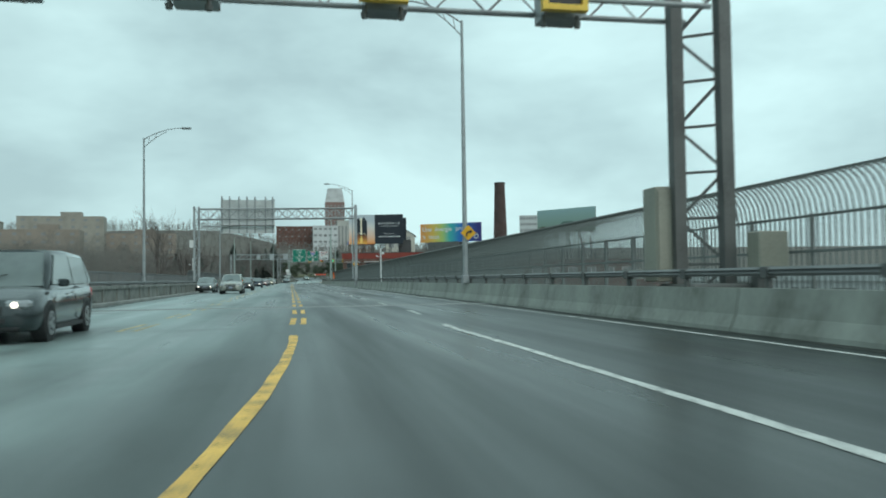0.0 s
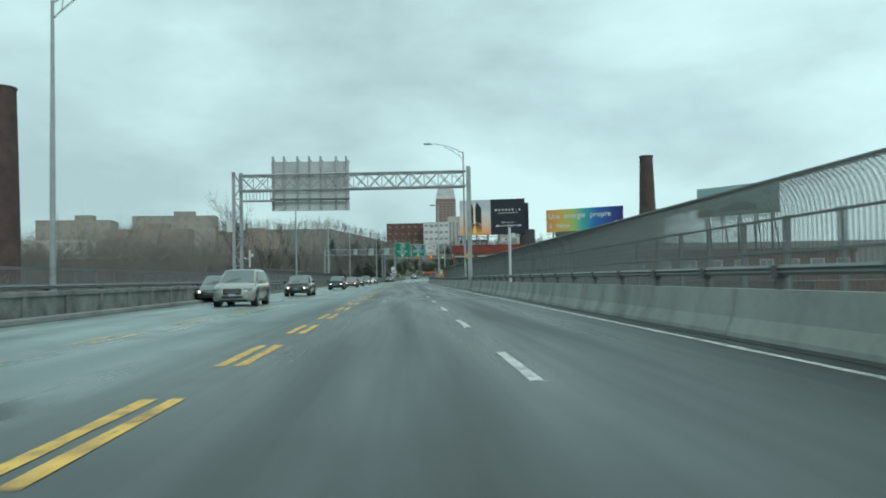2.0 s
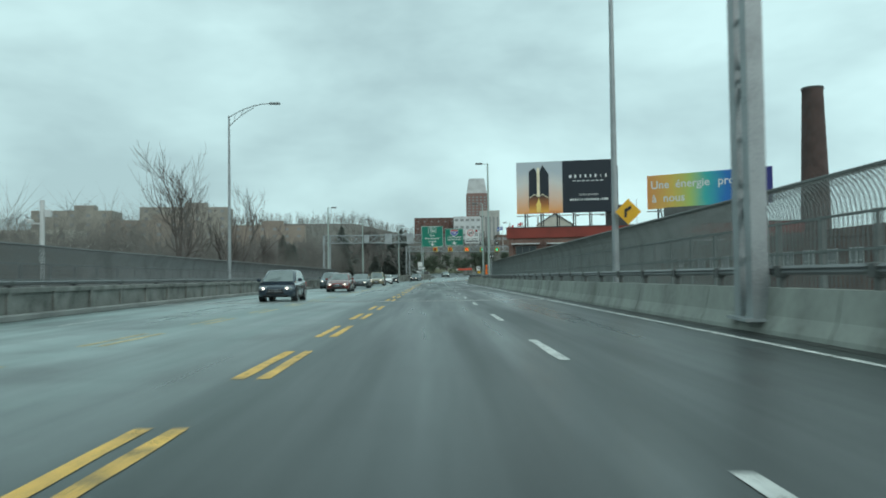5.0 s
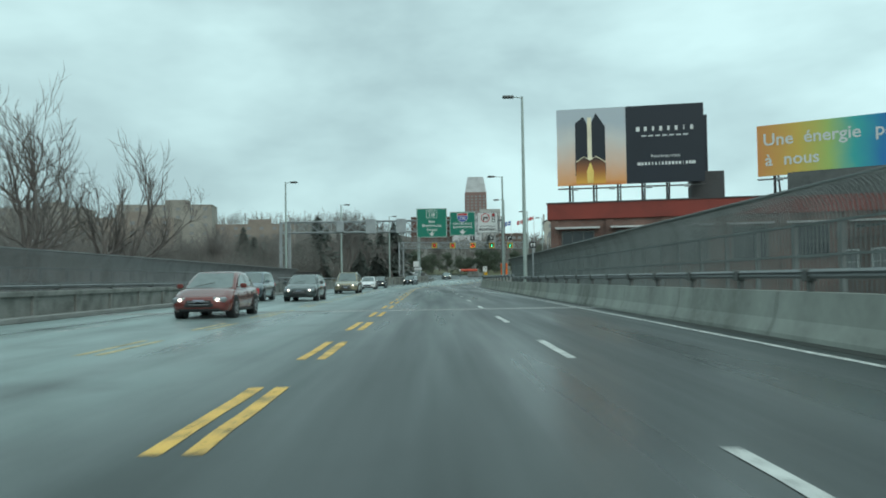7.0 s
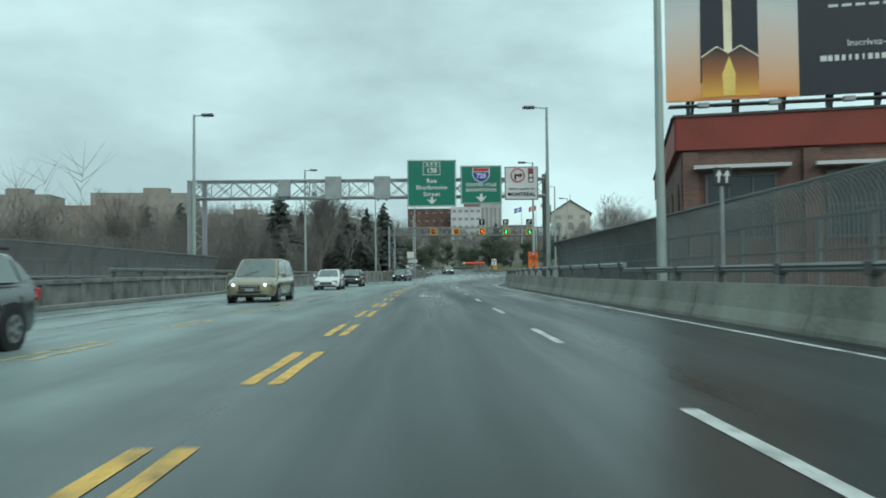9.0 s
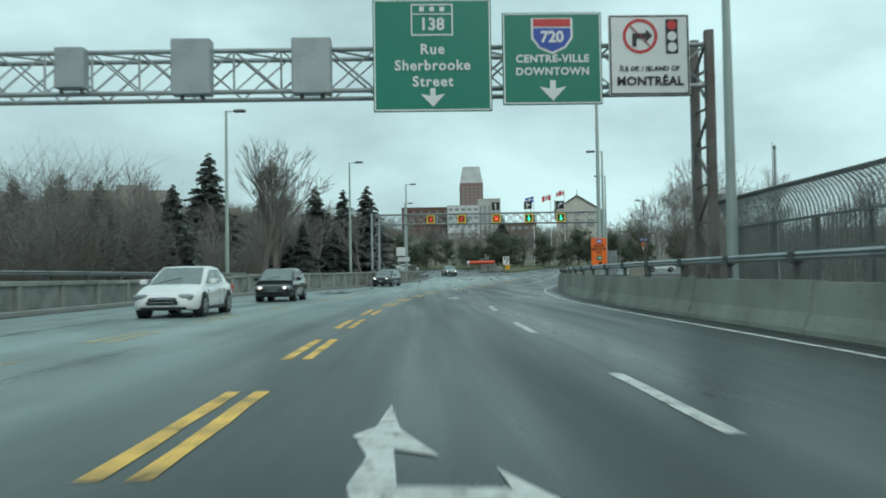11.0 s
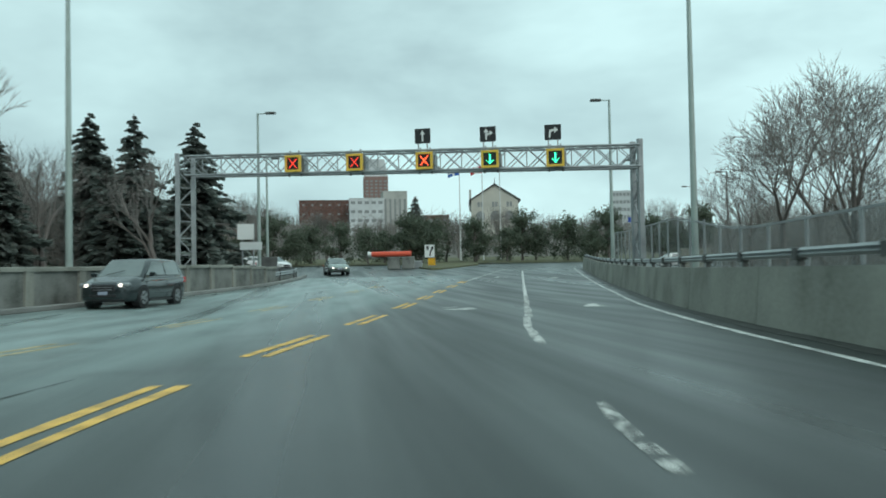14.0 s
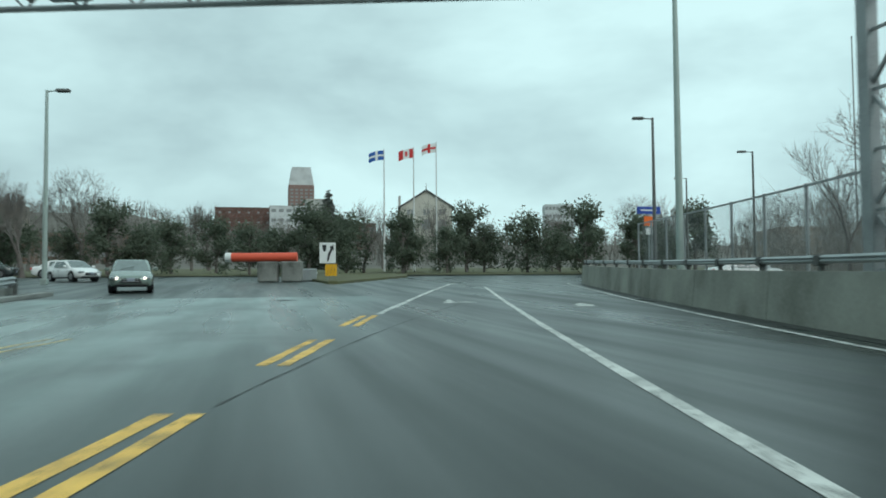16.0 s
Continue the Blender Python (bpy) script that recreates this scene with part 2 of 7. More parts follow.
POLE_GREEN = material("pale_green_pole_paint", (0.36, 0.43, 0.4), 0.5, 0.2, var=0.2, scale=3, fine=20, bump=0.03)
FENCE_STEEL = material("grey_fence_paint", (0.175, 0.194, 0.188), 0.6, 0.1, var=0.25, scale=3, fine=20, bump=0.0)
ALU_BACK = material("bare_aluminium_sign_back", (0.6, 0.63, 0.62), 0.5, 0.15, var=0.25, scale=1.5, fine=12, bump=0.02)
SIGN_GREEN = material("reflective_green_sheeting", (0.0, 0.19, 0.125), 0.35, var=0.12, scale=2, fine=20, bump=0)
SIGN_WHITE = material("reflective_white_sheeting", (0.72, 0.74, 0.72), 0.4, var=0.1, scale=2, fine=20, bump=0)
SIGN_YELLOW = material("reflective_yellow_sheeting", (0.8, 0.42, 0.01), 0.4, var=0.12, scale=2, fine=20, bump=0)
SIGN_ORANGE = material("reflective_orange_sheeting", (0.85, 0.16, 0.02), 0.4, var=0.1, scale=2, fine=20, bump=0)
BOOM_RED = material("faded_red_plastic", (0.72, 0.1, 0.05), 0.5, var=0.15, scale=2, fine=12, bump=0.02)
SIGN_BLACK = material("black_sheeting", (0.015, 0.016, 0.017), 0.45, var=0.2, scale=3, fine=20, bump=0)
SIGN_RED = material("red_sheeting", (0.55, 0.03, 0.03), 0.4, var=0.1, scale=3, fine=20, bump=0)
SIGN_BLUE = material("blue_sheeting", (0.02, 0.07, 0.38), 0.4, var=0.1, scale=3, fine=20, bump=0)
SIGNAL_YELLOW = material("signal_yellow_housing", (0.8, 0.52, 0.07), 0.5, var=0.25, scale=4, fine=20, bump=0.02)
BRICK = brick_material("dark_red_brick", (0.17, 0.062, 0.045), (0.16, 0.14, 0.125))
BRICK_WORKS = brick_material("sooty_red_brick", (0.22, 0.1, 0.075), (0.19, 0.165, 0.145))
BRICK_BROWN = brick_material("brown_brick", (0.2, 0.115, 0.08), (0.2, 0.18, 0.16))
BRICK_CHIMNEY = brick_material("sooty_chimney_brick", (0.115, 0.06, 0.05), (0.1, 0.09, 0.085))
RED_METAL = material("red_painted_parapet", (0.25, 0.042, 0.028), 0.6, var=0.25, scale=2, fine=15, bump=0.05)
GLASS_DARK = material("dark_window_glass", (0.03, 0.04, 0.045), 0.08, 0.0, var=0.3, scale=0.8, fine=4, bump=0)
FRAME_WHITE = material("white_window_frame", (0.6, 0.61, 0.6), 0.5, var=0.15, scale=2, fine=20, bump=0)
GRASS = material("dull_spring_grass", (0.1, 0.105, 0.045), 0.95, var=0.5, scale=1.2, fine=8, bump=0.4, dirt=(0.085, 0.075, 0.05), dirt_amount=0.5)
EARTH = material("city_ground", (0.13, 0.118, 0.1), 0.95, var=0.45, scale=0.3, fine=2, bump=0.2)
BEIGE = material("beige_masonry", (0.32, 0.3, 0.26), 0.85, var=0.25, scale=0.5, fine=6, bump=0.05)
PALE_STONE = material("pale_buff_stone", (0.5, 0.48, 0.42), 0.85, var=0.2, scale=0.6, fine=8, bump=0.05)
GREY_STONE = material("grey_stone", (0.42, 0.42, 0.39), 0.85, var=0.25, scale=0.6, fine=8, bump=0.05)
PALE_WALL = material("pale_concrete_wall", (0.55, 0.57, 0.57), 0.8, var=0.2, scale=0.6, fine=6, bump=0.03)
ROOF_DARK = material("dark_flat_roof", (0.08, 0.08, 0.08), 0.9, var=0.3, scale=0.8, fine=8, bump=0.1)
TOWER_BROWN = material("reddish_brown_cladding", (0.24, 0.15, 0.13), 0.8, var=0.2, scale=0.2, fine=3, bump=0)
RUBBER = material("black_rubber", (0.02, 0.02, 0.02), 0.8, var=0.2, bump=0.05)
BEIGE_METAL = material("beige_cabinet_paint", (0.3, 0.3, 0.25), 0.55, 0.1, var=0.2, scale=2, fine=15, bump=0.02)

# ---- building helpers ----


def part(name, bm, mat, parent=None, label="", smooth=False):
    me = bpy.data.meshes.new(name)
    bmesh.ops.recalc_face_normals(bm, faces=bm.faces)
    bm.to_mesh(me)
    bm.free()
    me.materials.append(mat)
    if smooth:
        me.polygons.foreach_set("use_smooth", [True] * len(me.polygons))
        me.set_sharp_from_angle(angle=radians(40))
    ob = new(name, me)
    if parent:
        ob.parent = parent
    if label:
        ob["label"] = label
    return ob


def empty(name, m, label="", category="", group="", kind=""):
    ob = new(name)
    ob.matrix_world = m
    ob.empty_display_size = 0.2
    return tagged(ob, label, category, group, kind)


def box(bm, c, s, rz=0.0, bevel=0.0):
    """Box of size s centred at c, turned rz degrees."""
    r = bmesh.ops.create_cube(bm, size=1.0, matrix=Matrix.Translation(c) @ Matrix.Rotation(radians(rz), 4, "Z") @ Matrix.Diagonal((*s, 1)))
    if bevel:
        es = list({e for v in r["verts"] for e in v.link_edges})
        bmesh.ops.bevel(bm, geom=es, offset=bevel, segments=1, affect="EDGES")
    return bm


def rod(bm, a, b, r, r2=None, n=8):
    """Round bar from a to b."""
    a, b = Vector(a), Vector(b)
    d = b - a
    m = Matrix.Translation((a + b) / 2) @ d.to_track_quat("Z", "Y").to_matrix().to_4x4()
    bmesh.ops.create_cone(bm, cap_ends=True, segments=n, radius1=r, radius2=r if r2 is None else r2, depth=d.length, matrix=m)
    return bm


def bar(bm, a, b, w, h=None):
    """Square bar from a to b."""
    a, b = Vector(a), Vector(b)
    d = b - a
    m = Matrix.Translation((a + b) / 2) @ d.to_track_quat("Z", "Y").to_matrix().to_4x4() @ Matrix.Diagonal((w, h or w, d.length, 1))
    bmesh.ops.create_cube(bm, size=1.0, matrix=m)
    return bm


def tube(bm, pts, r, n=6):
    """Round bar through several points."""
    pts = [Vector(p) for p in pts]
    rings = []
    for i, p in enumerate(pts):
        d = (pts[min(i + 1, len(pts) - 1)] - pts[max(i - 1, 0)]).normalized()
        q = d.to_track_quat("Z", "Y").to_matrix()
        rad = r[i] if isinstance(r, (list, tuple)) else r
        rings.append([bm.verts.new(p + q @ Vector((math.cos(2 * math.pi * k / n) * rad, math.sin(2 * math.pi * k / n) * rad, 0))) for k in range(n)])
    for a, b in zip(rings, rings[1:]):
        for k in range(n):
            bm.faces.new((a[k], a[(k + 1) % n], b[(k + 1) % n], b[k]))
    bm.faces.new(rings[0][::-1])
    bm.faces.new(rings[-1])
    return bm


def prism(bm, outline, depth, m=Matrix.Identity(4)):
    """Flat outline in the xz plane, given thickness along y."""
    f = [bm.verts.new(m @ Vector((x, 0, z))) for x, z in outline]
    b = [bm.verts.new(m @ Vector((x, depth, z))) for x, z in outline]
    bm.faces.new(f)
    bm.faces.new(b[::-1])
    for i in range(len(f)):
        j = (i + 1) % len(f)
        bm.faces.new((f[i], b[i], b[j], f[j]))
    return bm


def sweep(bm, profile, path):
    """Closed profile of (out, up) carried along a path of (point, sideways direction)."""
    rings = [[bm.verts.new(p + s * u + Vector((0, 0, v))) for u, v in profile] for p, s in path]
    n = len(profile)
    for a, b in zip(rings, rings[1:]):
        for k in range(n):
            bm.faces.new((a[k], a[(k + 1) % n], b[(k + 1) % n], b[k]))
    bm.faces.new(rings[0][::-1])
    bm.faces.new(rings[-1])
    return bm


def writing(name, text, size, m, mat, parent, spread=1.0, bold=0.0):
    """Raised lettering as a mesh, centred on m, in its xy plane."""
    cu = bpy.data.curves.new(name, "FONT")
    cu.body = text
    cu.size = size
    cu.align_x, cu.align_y = "CENTER", "CENTER"
    cu.extrude = 0.006
    cu.offset = bold
    cu.space_character = spread
    cu.resolution_u = 3
    tmp = bpy.data.objects.new(name, cu)
    scene.collection.objects.link(tmp)
    me = bpy.data.meshes.new_from_object(tmp.evaluated_get(bpy.context.evaluated_depsgraph_get()))
    bpy.data.objects.remove(tmp)
    me.materials.clear()
    me.materials.append(mat)
    ob = new(name, me)
    ob.parent = parent
    ob.matrix_parent_inverse = Matrix.Identity(4)
    ob.matrix_basis = m
    return ob


FACE = pose(0, 0, 0, 90, 0, 0)  # turns writing upright, read from the south


# ---- plan of the road ----
def ground_z(y):
    u = min(max(y - 250, 0), 50)
    return u * u * 0.00032 + max(y - 300, 0) * 0.032


def bend(y):
    """Sideways shift of the centre line towards the exit."""
    if y < 203:
        return 0.0
    if y < 254:
        return 0.0021 * (y - 203) ** 2
    return 5.462 + 0.214 * (y - 254)


def centre_x(y):
    return -1.9 - (4.2e-5 * max(30 - y, 0) ** 3) + bend(y) + 0.0011 * max(y - 262, 0) ** 2 + 0.1 * smoothstep(258, 268, y) - 0.5 * math.exp(-((y - 244) / 9) ** 2)


def divider_x(y):
    x = 1.5 - 0.45 * smoothstep(24, 12, y) - 0.012 * max(8 - y, 0)
    return x + bend(y) + 0.033 * max(y - 252, 0)


def right_x(y):
    x = 4.92 - 0.6e-5 * max(30 - y, 0) ** 3
    if y > 268:
        return x + 0.0026 * 60 ** 2 + 0.28 * (y - 268) + 0.03 * max(y - 312, 0) ** 2
    return x + 0.0026 * max(y - 208, 0) ** 2


def smooth_through(knots, y):
    """Smooth curve through knots of (y, x)."""
    if y <= knots[0][0]:
        return knots[0][1]
    for i in range(len(knots) - 1):
        (y0, x0), (y1, x1) = knots[i], knots[i + 1]
        if y <= y1:
            xa = knots[i - 1][1] if i else x0
            ya = knots[i - 1][0] if i else y0 - 1
            xb, yb = (knots[i + 2][1], knots[i + 2][0]) if i + 2 < len(knots) else (x1, y1 + 1)
            m0, m1 = (x1 - xa) / (y1 - ya), (xb - x0) / (yb - y0)
            t, h = (y - y0) / (y1 - y0), y1 - y0
            return (2 * t ** 3 - 3 * t ** 2 + 1) * x0 + (t ** 3 - 2 * t ** 2 + t) * h * m0 + (3 * t ** 2 - 2 * t ** 3) * x1 + (t ** 3 - t ** 2) * h * m1
    return knots[-1][1]


LEFT_KERB = [(-60, -11.8), (0, -11.2), (30, -10.6), (60, -10.5), (90, -11.0), (120, -12.1), (160, -12.3), (200, -12.6), (225, -12.5), (240, -11.4), (255, -8.6), (268, -5.4), (278, -3.0), (286, -1.1), (295, 0.4), (303, 1.1), (308, 1.2)]


def left_x(y):
    return smooth_through(LEFT_KERB, y)


def along(fx, y0, y1, step=2.0, off=0.0, side=1):
    """Path along fx: points with the outward direction; off is how far outward."""
    out, n = [], max(1, round(abs(y1 - y0) / step))
    for i in range(n + 1):
        y = y0 + (y1 - y0) * i / n
        d = Vector((fx(y + 0.5) - fx(y - 0.5), 1.0, 0)).normalized()
        s = Vector((d.y, -d.x, 0)) * side
        out.append((Vector((fx(y), y, ground_z(y))) + s * off, s))
    return out


def smoothstep(a, b, v):
    t = min(max((v - a) / (b - a), 0), 1)
    return t * t * (3 - 2 * t)


def terrain_z(x, y):
    low = -7.0
    high = ground_z(min(y, 900)) + 0.012 * max(min(y, 2500) - 900, 0) + 16 * smoothstep(430, 1000, y) + 26 * smoothstep(560, 1000, y) * smoothstep(20, -90, x) * smoothstep(-460, -260, x) - 0.12
    return low + (high - low) * smoothstep(165, 238, y)
PATCH = material("dark_asphalt_patch", (0.03, 0.033, 0.032), 0.5, var=0.4, scale=2, fine=30, bump=0.3, chips=0.47)
ARROWS = [(-0.6, 190.95, 0, 3), (3.3, 191.0, 0, 1), (0.88, 223.4, -6, 0), (3.9, 223.4, -8, 1), (6.15, 258.7, -14, 1), (10.1, 258.6, -18, 0), (15.0, 294.0, -14, 2), (18.4, 291.0, -18, 0)]
PATCHES = [(1.9, 233.6, 0.6, 0.4, 0), (4.0, 236.8, 0.22, 1.5, 0), (3.2, 232.0, 0.12, 1.6, 0), (9.9, 297.4, 0.45, 0.5, 0), (-6.0, 240.0, 0.9, 3.0, 0)]

# ---- ground and road ----
def grid_sheet(name, xs, ys, zf, mat):
    verts = [(x, y, zf(x, y)) for y in ys for x in xs]
    nx = len(xs)
    faces = [(j * nx + i, j * nx + i + 1, (j + 1) * nx + i + 1, (j + 1) * nx + i) for j in range(len(ys) - 1) for i in range(nx - 1)]
    me = bpy.data.meshes.new(name)
    me.from_pydata(verts, [], faces)
    me.materials.append(mat)
    me.polygons.foreach_set("use_smooth", [True] * len(me.polygons))
    return new(name, me)


ground = tagged(grid_sheet("ground", [-4000, -1500, -600, -300, -150, -80, -40, 0, 40, 80, 150, 300, 600, 1500, 4000],
                           [-3000, -600, -100, 60, 120, 160] + [165 + 6 * i for i in range(30)] + [360, 420, 520, 700, 900, 1300, 2500, 4500], terrain_z, EARTH),
                "flat grey city ground below and beyond the bridge", "ground", kind="structure")

road_verts, road_faces = [], []
ROAD_Y = [-60 + 3 * i for i in range(121)]
for y in ROAD_Y:
    a, b = left_x(y), right_x(y) + 1.25
    if y > 306:
        a -= (y - 306) * 2.2
    for k in range(9):
        road_verts.append((a + (b - a) * k / 8, y, ground_z(y)))
for j in range(len(ROAD_Y) - 1):
    for k in range(8):
        road_faces.append((j * 9 + k, j * 9 + k + 1, j * 9 + k + 10, j * 9 + k + 9))
road_me = bpy.data.meshes.new("road")
road_me.from_pydata(road_verts, [], road_faces)
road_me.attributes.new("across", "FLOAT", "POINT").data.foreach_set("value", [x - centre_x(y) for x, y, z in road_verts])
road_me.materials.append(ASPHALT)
road_me.polygons.foreach_set("use_smooth", [True] * len(road_faces))
road = tagged(new("road", road_me), "damp grey asphalt bridge roadway with worn lane lines", "road", kind="structure")

# the cross street beyond the bridge
bm = bmesh.new()
rows = []
for y in (298, 304, 312, 322, 332, 338, 341):
    rows.append([bm.verts.new((x, y + 0.00035 * (x - 20) ** 2, ground_z(y + 0.00035 * (x - 20) ** 2) - 0.012)) for x in range(-150, 171, 16)])
for a, b in zip(rows, rows[1:]):
    for k in range(len(a) - 1):
        bm.faces.new((a[k], a[k + 1], b[k + 1], b[k]))
cross = tagged(part("cross_street", bm, ASPHALT), "wide asphalt street crossing at the bridge's end", "road", kind="structure")

# deck slab under the roadway
bm = bmesh.new()
rings = []
for y in range(-60, 241, 6):
    a, b = left_x(y) - 3.6, right_x(y) + 5.2
    rings.append([bm.verts.new(v) for v in ((a, y, ground_z(y) - 0.02), (b, y, ground_z(y) - 0.02), (b, y, -1.5), (a, y, -1.5))])
for a, b in zip(rings, rings[1:]):
    for k in range(4):
        bm.faces.new((a[k], a[(k + 1) % 4], b[(k + 1) % 4], b[k]))
tagged(part("bridge_deck", bm, CONCRETE), "grey concrete bridge deck slab", "bridge", kind="structure")


def stripe(name, fx, y0, y1, width, mat, off=0.0, ragged=0.0):
    """A painted line on the road from y0 to y1, a few millimetres proud."""
    bm = bmesh.new()
    n = max(2, round((y1 - y0) / 0.75))
    left, right = [], []
    for i in range(n + 1):
        y = y0 + (y1 - y0) * i / n
        d = Vector((fx(y + 0.5) - fx(y - 0.5), 1.0, 0)).normalized()
        s = Vector((d.y, -d.x, 0))
        c = Vector((fx(y), y, ground_z(y) + 0.005)) + s * off
        wa, wb = (width / 2 + random.uniform(-ragged, ragged), width / 2 + random.uniform(-ragged, ragged))
        left.append(bm.verts.new(c - s * wa))
        right.append(bm.verts.new(c + s * wb))
    for i in range(n):
        bm.faces.new((left[i], right[i], right[i + 1], left[i + 1]))
    return part(name, bm, mat, road)


# yellow pairs: painted lengths start again at each deck joint
JOINTS = [28.9, 72.6, 118.3, 148.0]
for y_end in [19.45, 25.45] + [31.97 + 6 * i for i in range(7)] + [76.43 + 6 * i for i in range(7)] + [121.6, 127.6, 133.7, 140.1, 146.5] + [153.0 + 6.05 * i for i in range(10)]:
    for off in (0.0, -0.27):
        stripe("lane_dash", centre_x, y_end - 3.2, y_end, 0.14, YELLOW_PAINT, off - 0.04, 0.012)
for y_end in [213.0, 219.0, 224.5, 231.0, 238.4, 245.2]:
    for off in (0.0, -0.27):
        stripe("lane_dash", centre_x, y_end - 3.3, y_end, 0.14, YELLOW_PAINT, off - 0.04, 0.012)
for y_end in [251.2, 257.2, 263.7, 269.5, 275.6, 282.1, 288.4]:
    for off in (0.0, -0.27):
        stripe("lane_dash", centre_x, y_end - 3.4, y_end, 0.15, YELLOW_PAINT, off - 0.01, 0.014)
stripe("lane_line", lambda y: -2.3 - 0.00435 * (12.8 - max(y, -6)) ** 2 - 0.02 * max(-6 - y, 0), -60, 12.4, 0.15, YELLOW_PAINT, 0.0, 0.012)
# second yellow pair, to the left of the reversible lane


def second_x(y):
    return centre_x(y) - 3.65 - 0.25 * smoothstep(165, 195, y) + 0.15 * smoothstep(205, 225, y) - 0.012 * max(y - 225, 0)


for y_end in [18.0, 24.0, 30.0, 36.0, 42.2, 48.3, 54.4, 60.5, 66.6] + [74.8 + 6 * i for i in range(8)] + [122.8, 128.5, 134.7, 140.7, 146.7] + [149.7, 155.7, 161.2, 167.4, 173.5, 179.7, 185.8, 191.9, 198.6, 204.5, 211.0, 217.6, 225.4, 231.0, 237.2, 244.0, 251.0, 257.5, 263.7, 270.7, 277.6, 283.4]:
    for off in (0.0, -0.33):
        stripe("lane_dash", second_x, y_end - 3.0, y_end, 0.12, YELLOW_FADED, off, 0.02)
for i in range(22):
    stripe("lane_dash", lambda y: centre_x(y) - 7.2, 12 + 9 * i, 15 + 9 * i, 0.1, WHITE_PAINT, 0, 0.012)
for y_end in [23.4, 32.6] + [41.8 + 9 * i for i in range(4)] + [77.9 + 9 * i for i in range(4)] + [115.3 + 9 * i for i in range(3)] + [142.2 + 9 * i for i in range(9)]:
    stripe("lane_dash", divider_x, y_end - 3.2, y_end, 0.14, WHITE_PAINT, 0.03, 0.012)
stripe("lane_dash", divider_x, 248.4, 255.0, 0.17, WHITE_WORN, -0.04, 0.03)
stripe("lane_dash", divider_x, 241.0, 243.2, 0.13, WHITE_FADED, -0.06, 0.04)
for y_end in (224.0, 233.5):
    stripe("lane_dash", divider_x, y_end - 2.5, y_end, 0.12, WHITE_FADED, -0.08, 0.04)
stripe("lane_line", divider_x, -60, 14.9, 0.14, WHITE_PAINT, 0.0, 0.015)
stripe("lane_line", divider_x, 255, 267, 0.17, WHITE_WORN, 0.02, 0.03)
stripe("lane_line", divider_x, 267, 309, 0.15, WHITE_PAINT, 0.03, 0.012)
stripe("lane_line", lambda y: centre_x(y) + 0.02 * (y - 288), 289, 316, 0.18, WHITE_PAINT, 0.0, 0.03)
# Dark strip on the asphalt along the foot of the right parapet.
stripe("gutter", right_x, -60, 312, 0.36, FOOT_STRIP, 0.6, 0.05)
stripe("edge_line", right_x, -60, 315, 0.13, WHITE_PAINT, 0.0, 0.015)
# Dark strip painted at the kerb foot in place of its shaded face.
stripe("gutter", left_x, -60, 302, 0.2, FOOT_STRIP, 0.1, 0.05)
stripe("edge_line", left_x, 272, 302, 0.09, WHITE_FADED, 0.45, 0.02)

# deck joints: pale concrete strip with a dark steel gap
for y in JOINTS:
    bm = bmesh.new()
    w = right_x(y) + 1.0 - left_x(y)
    box(bm, ((left_x(y) + right_x(y) + 1.0) / 2, y - 0.32, 0.0), (w, 0.42, 0.012))
    box(bm, ((left_x(y) + right_x(y) + 1.0) / 2, y + 0.3, 0.0), (w, 0.42, 0.012))
    joint = part("deck_joint", bm, JOINT_PALE, road, "pale concrete joint strips")
    bm = bmesh.new()
    box(bm, ((left_x(y) + right_x(y) + 1.0) / 2, y, 0.0), (w, 0.12, 0.02))
    part("steel_gap", bm, STEEL_DARK, joint)


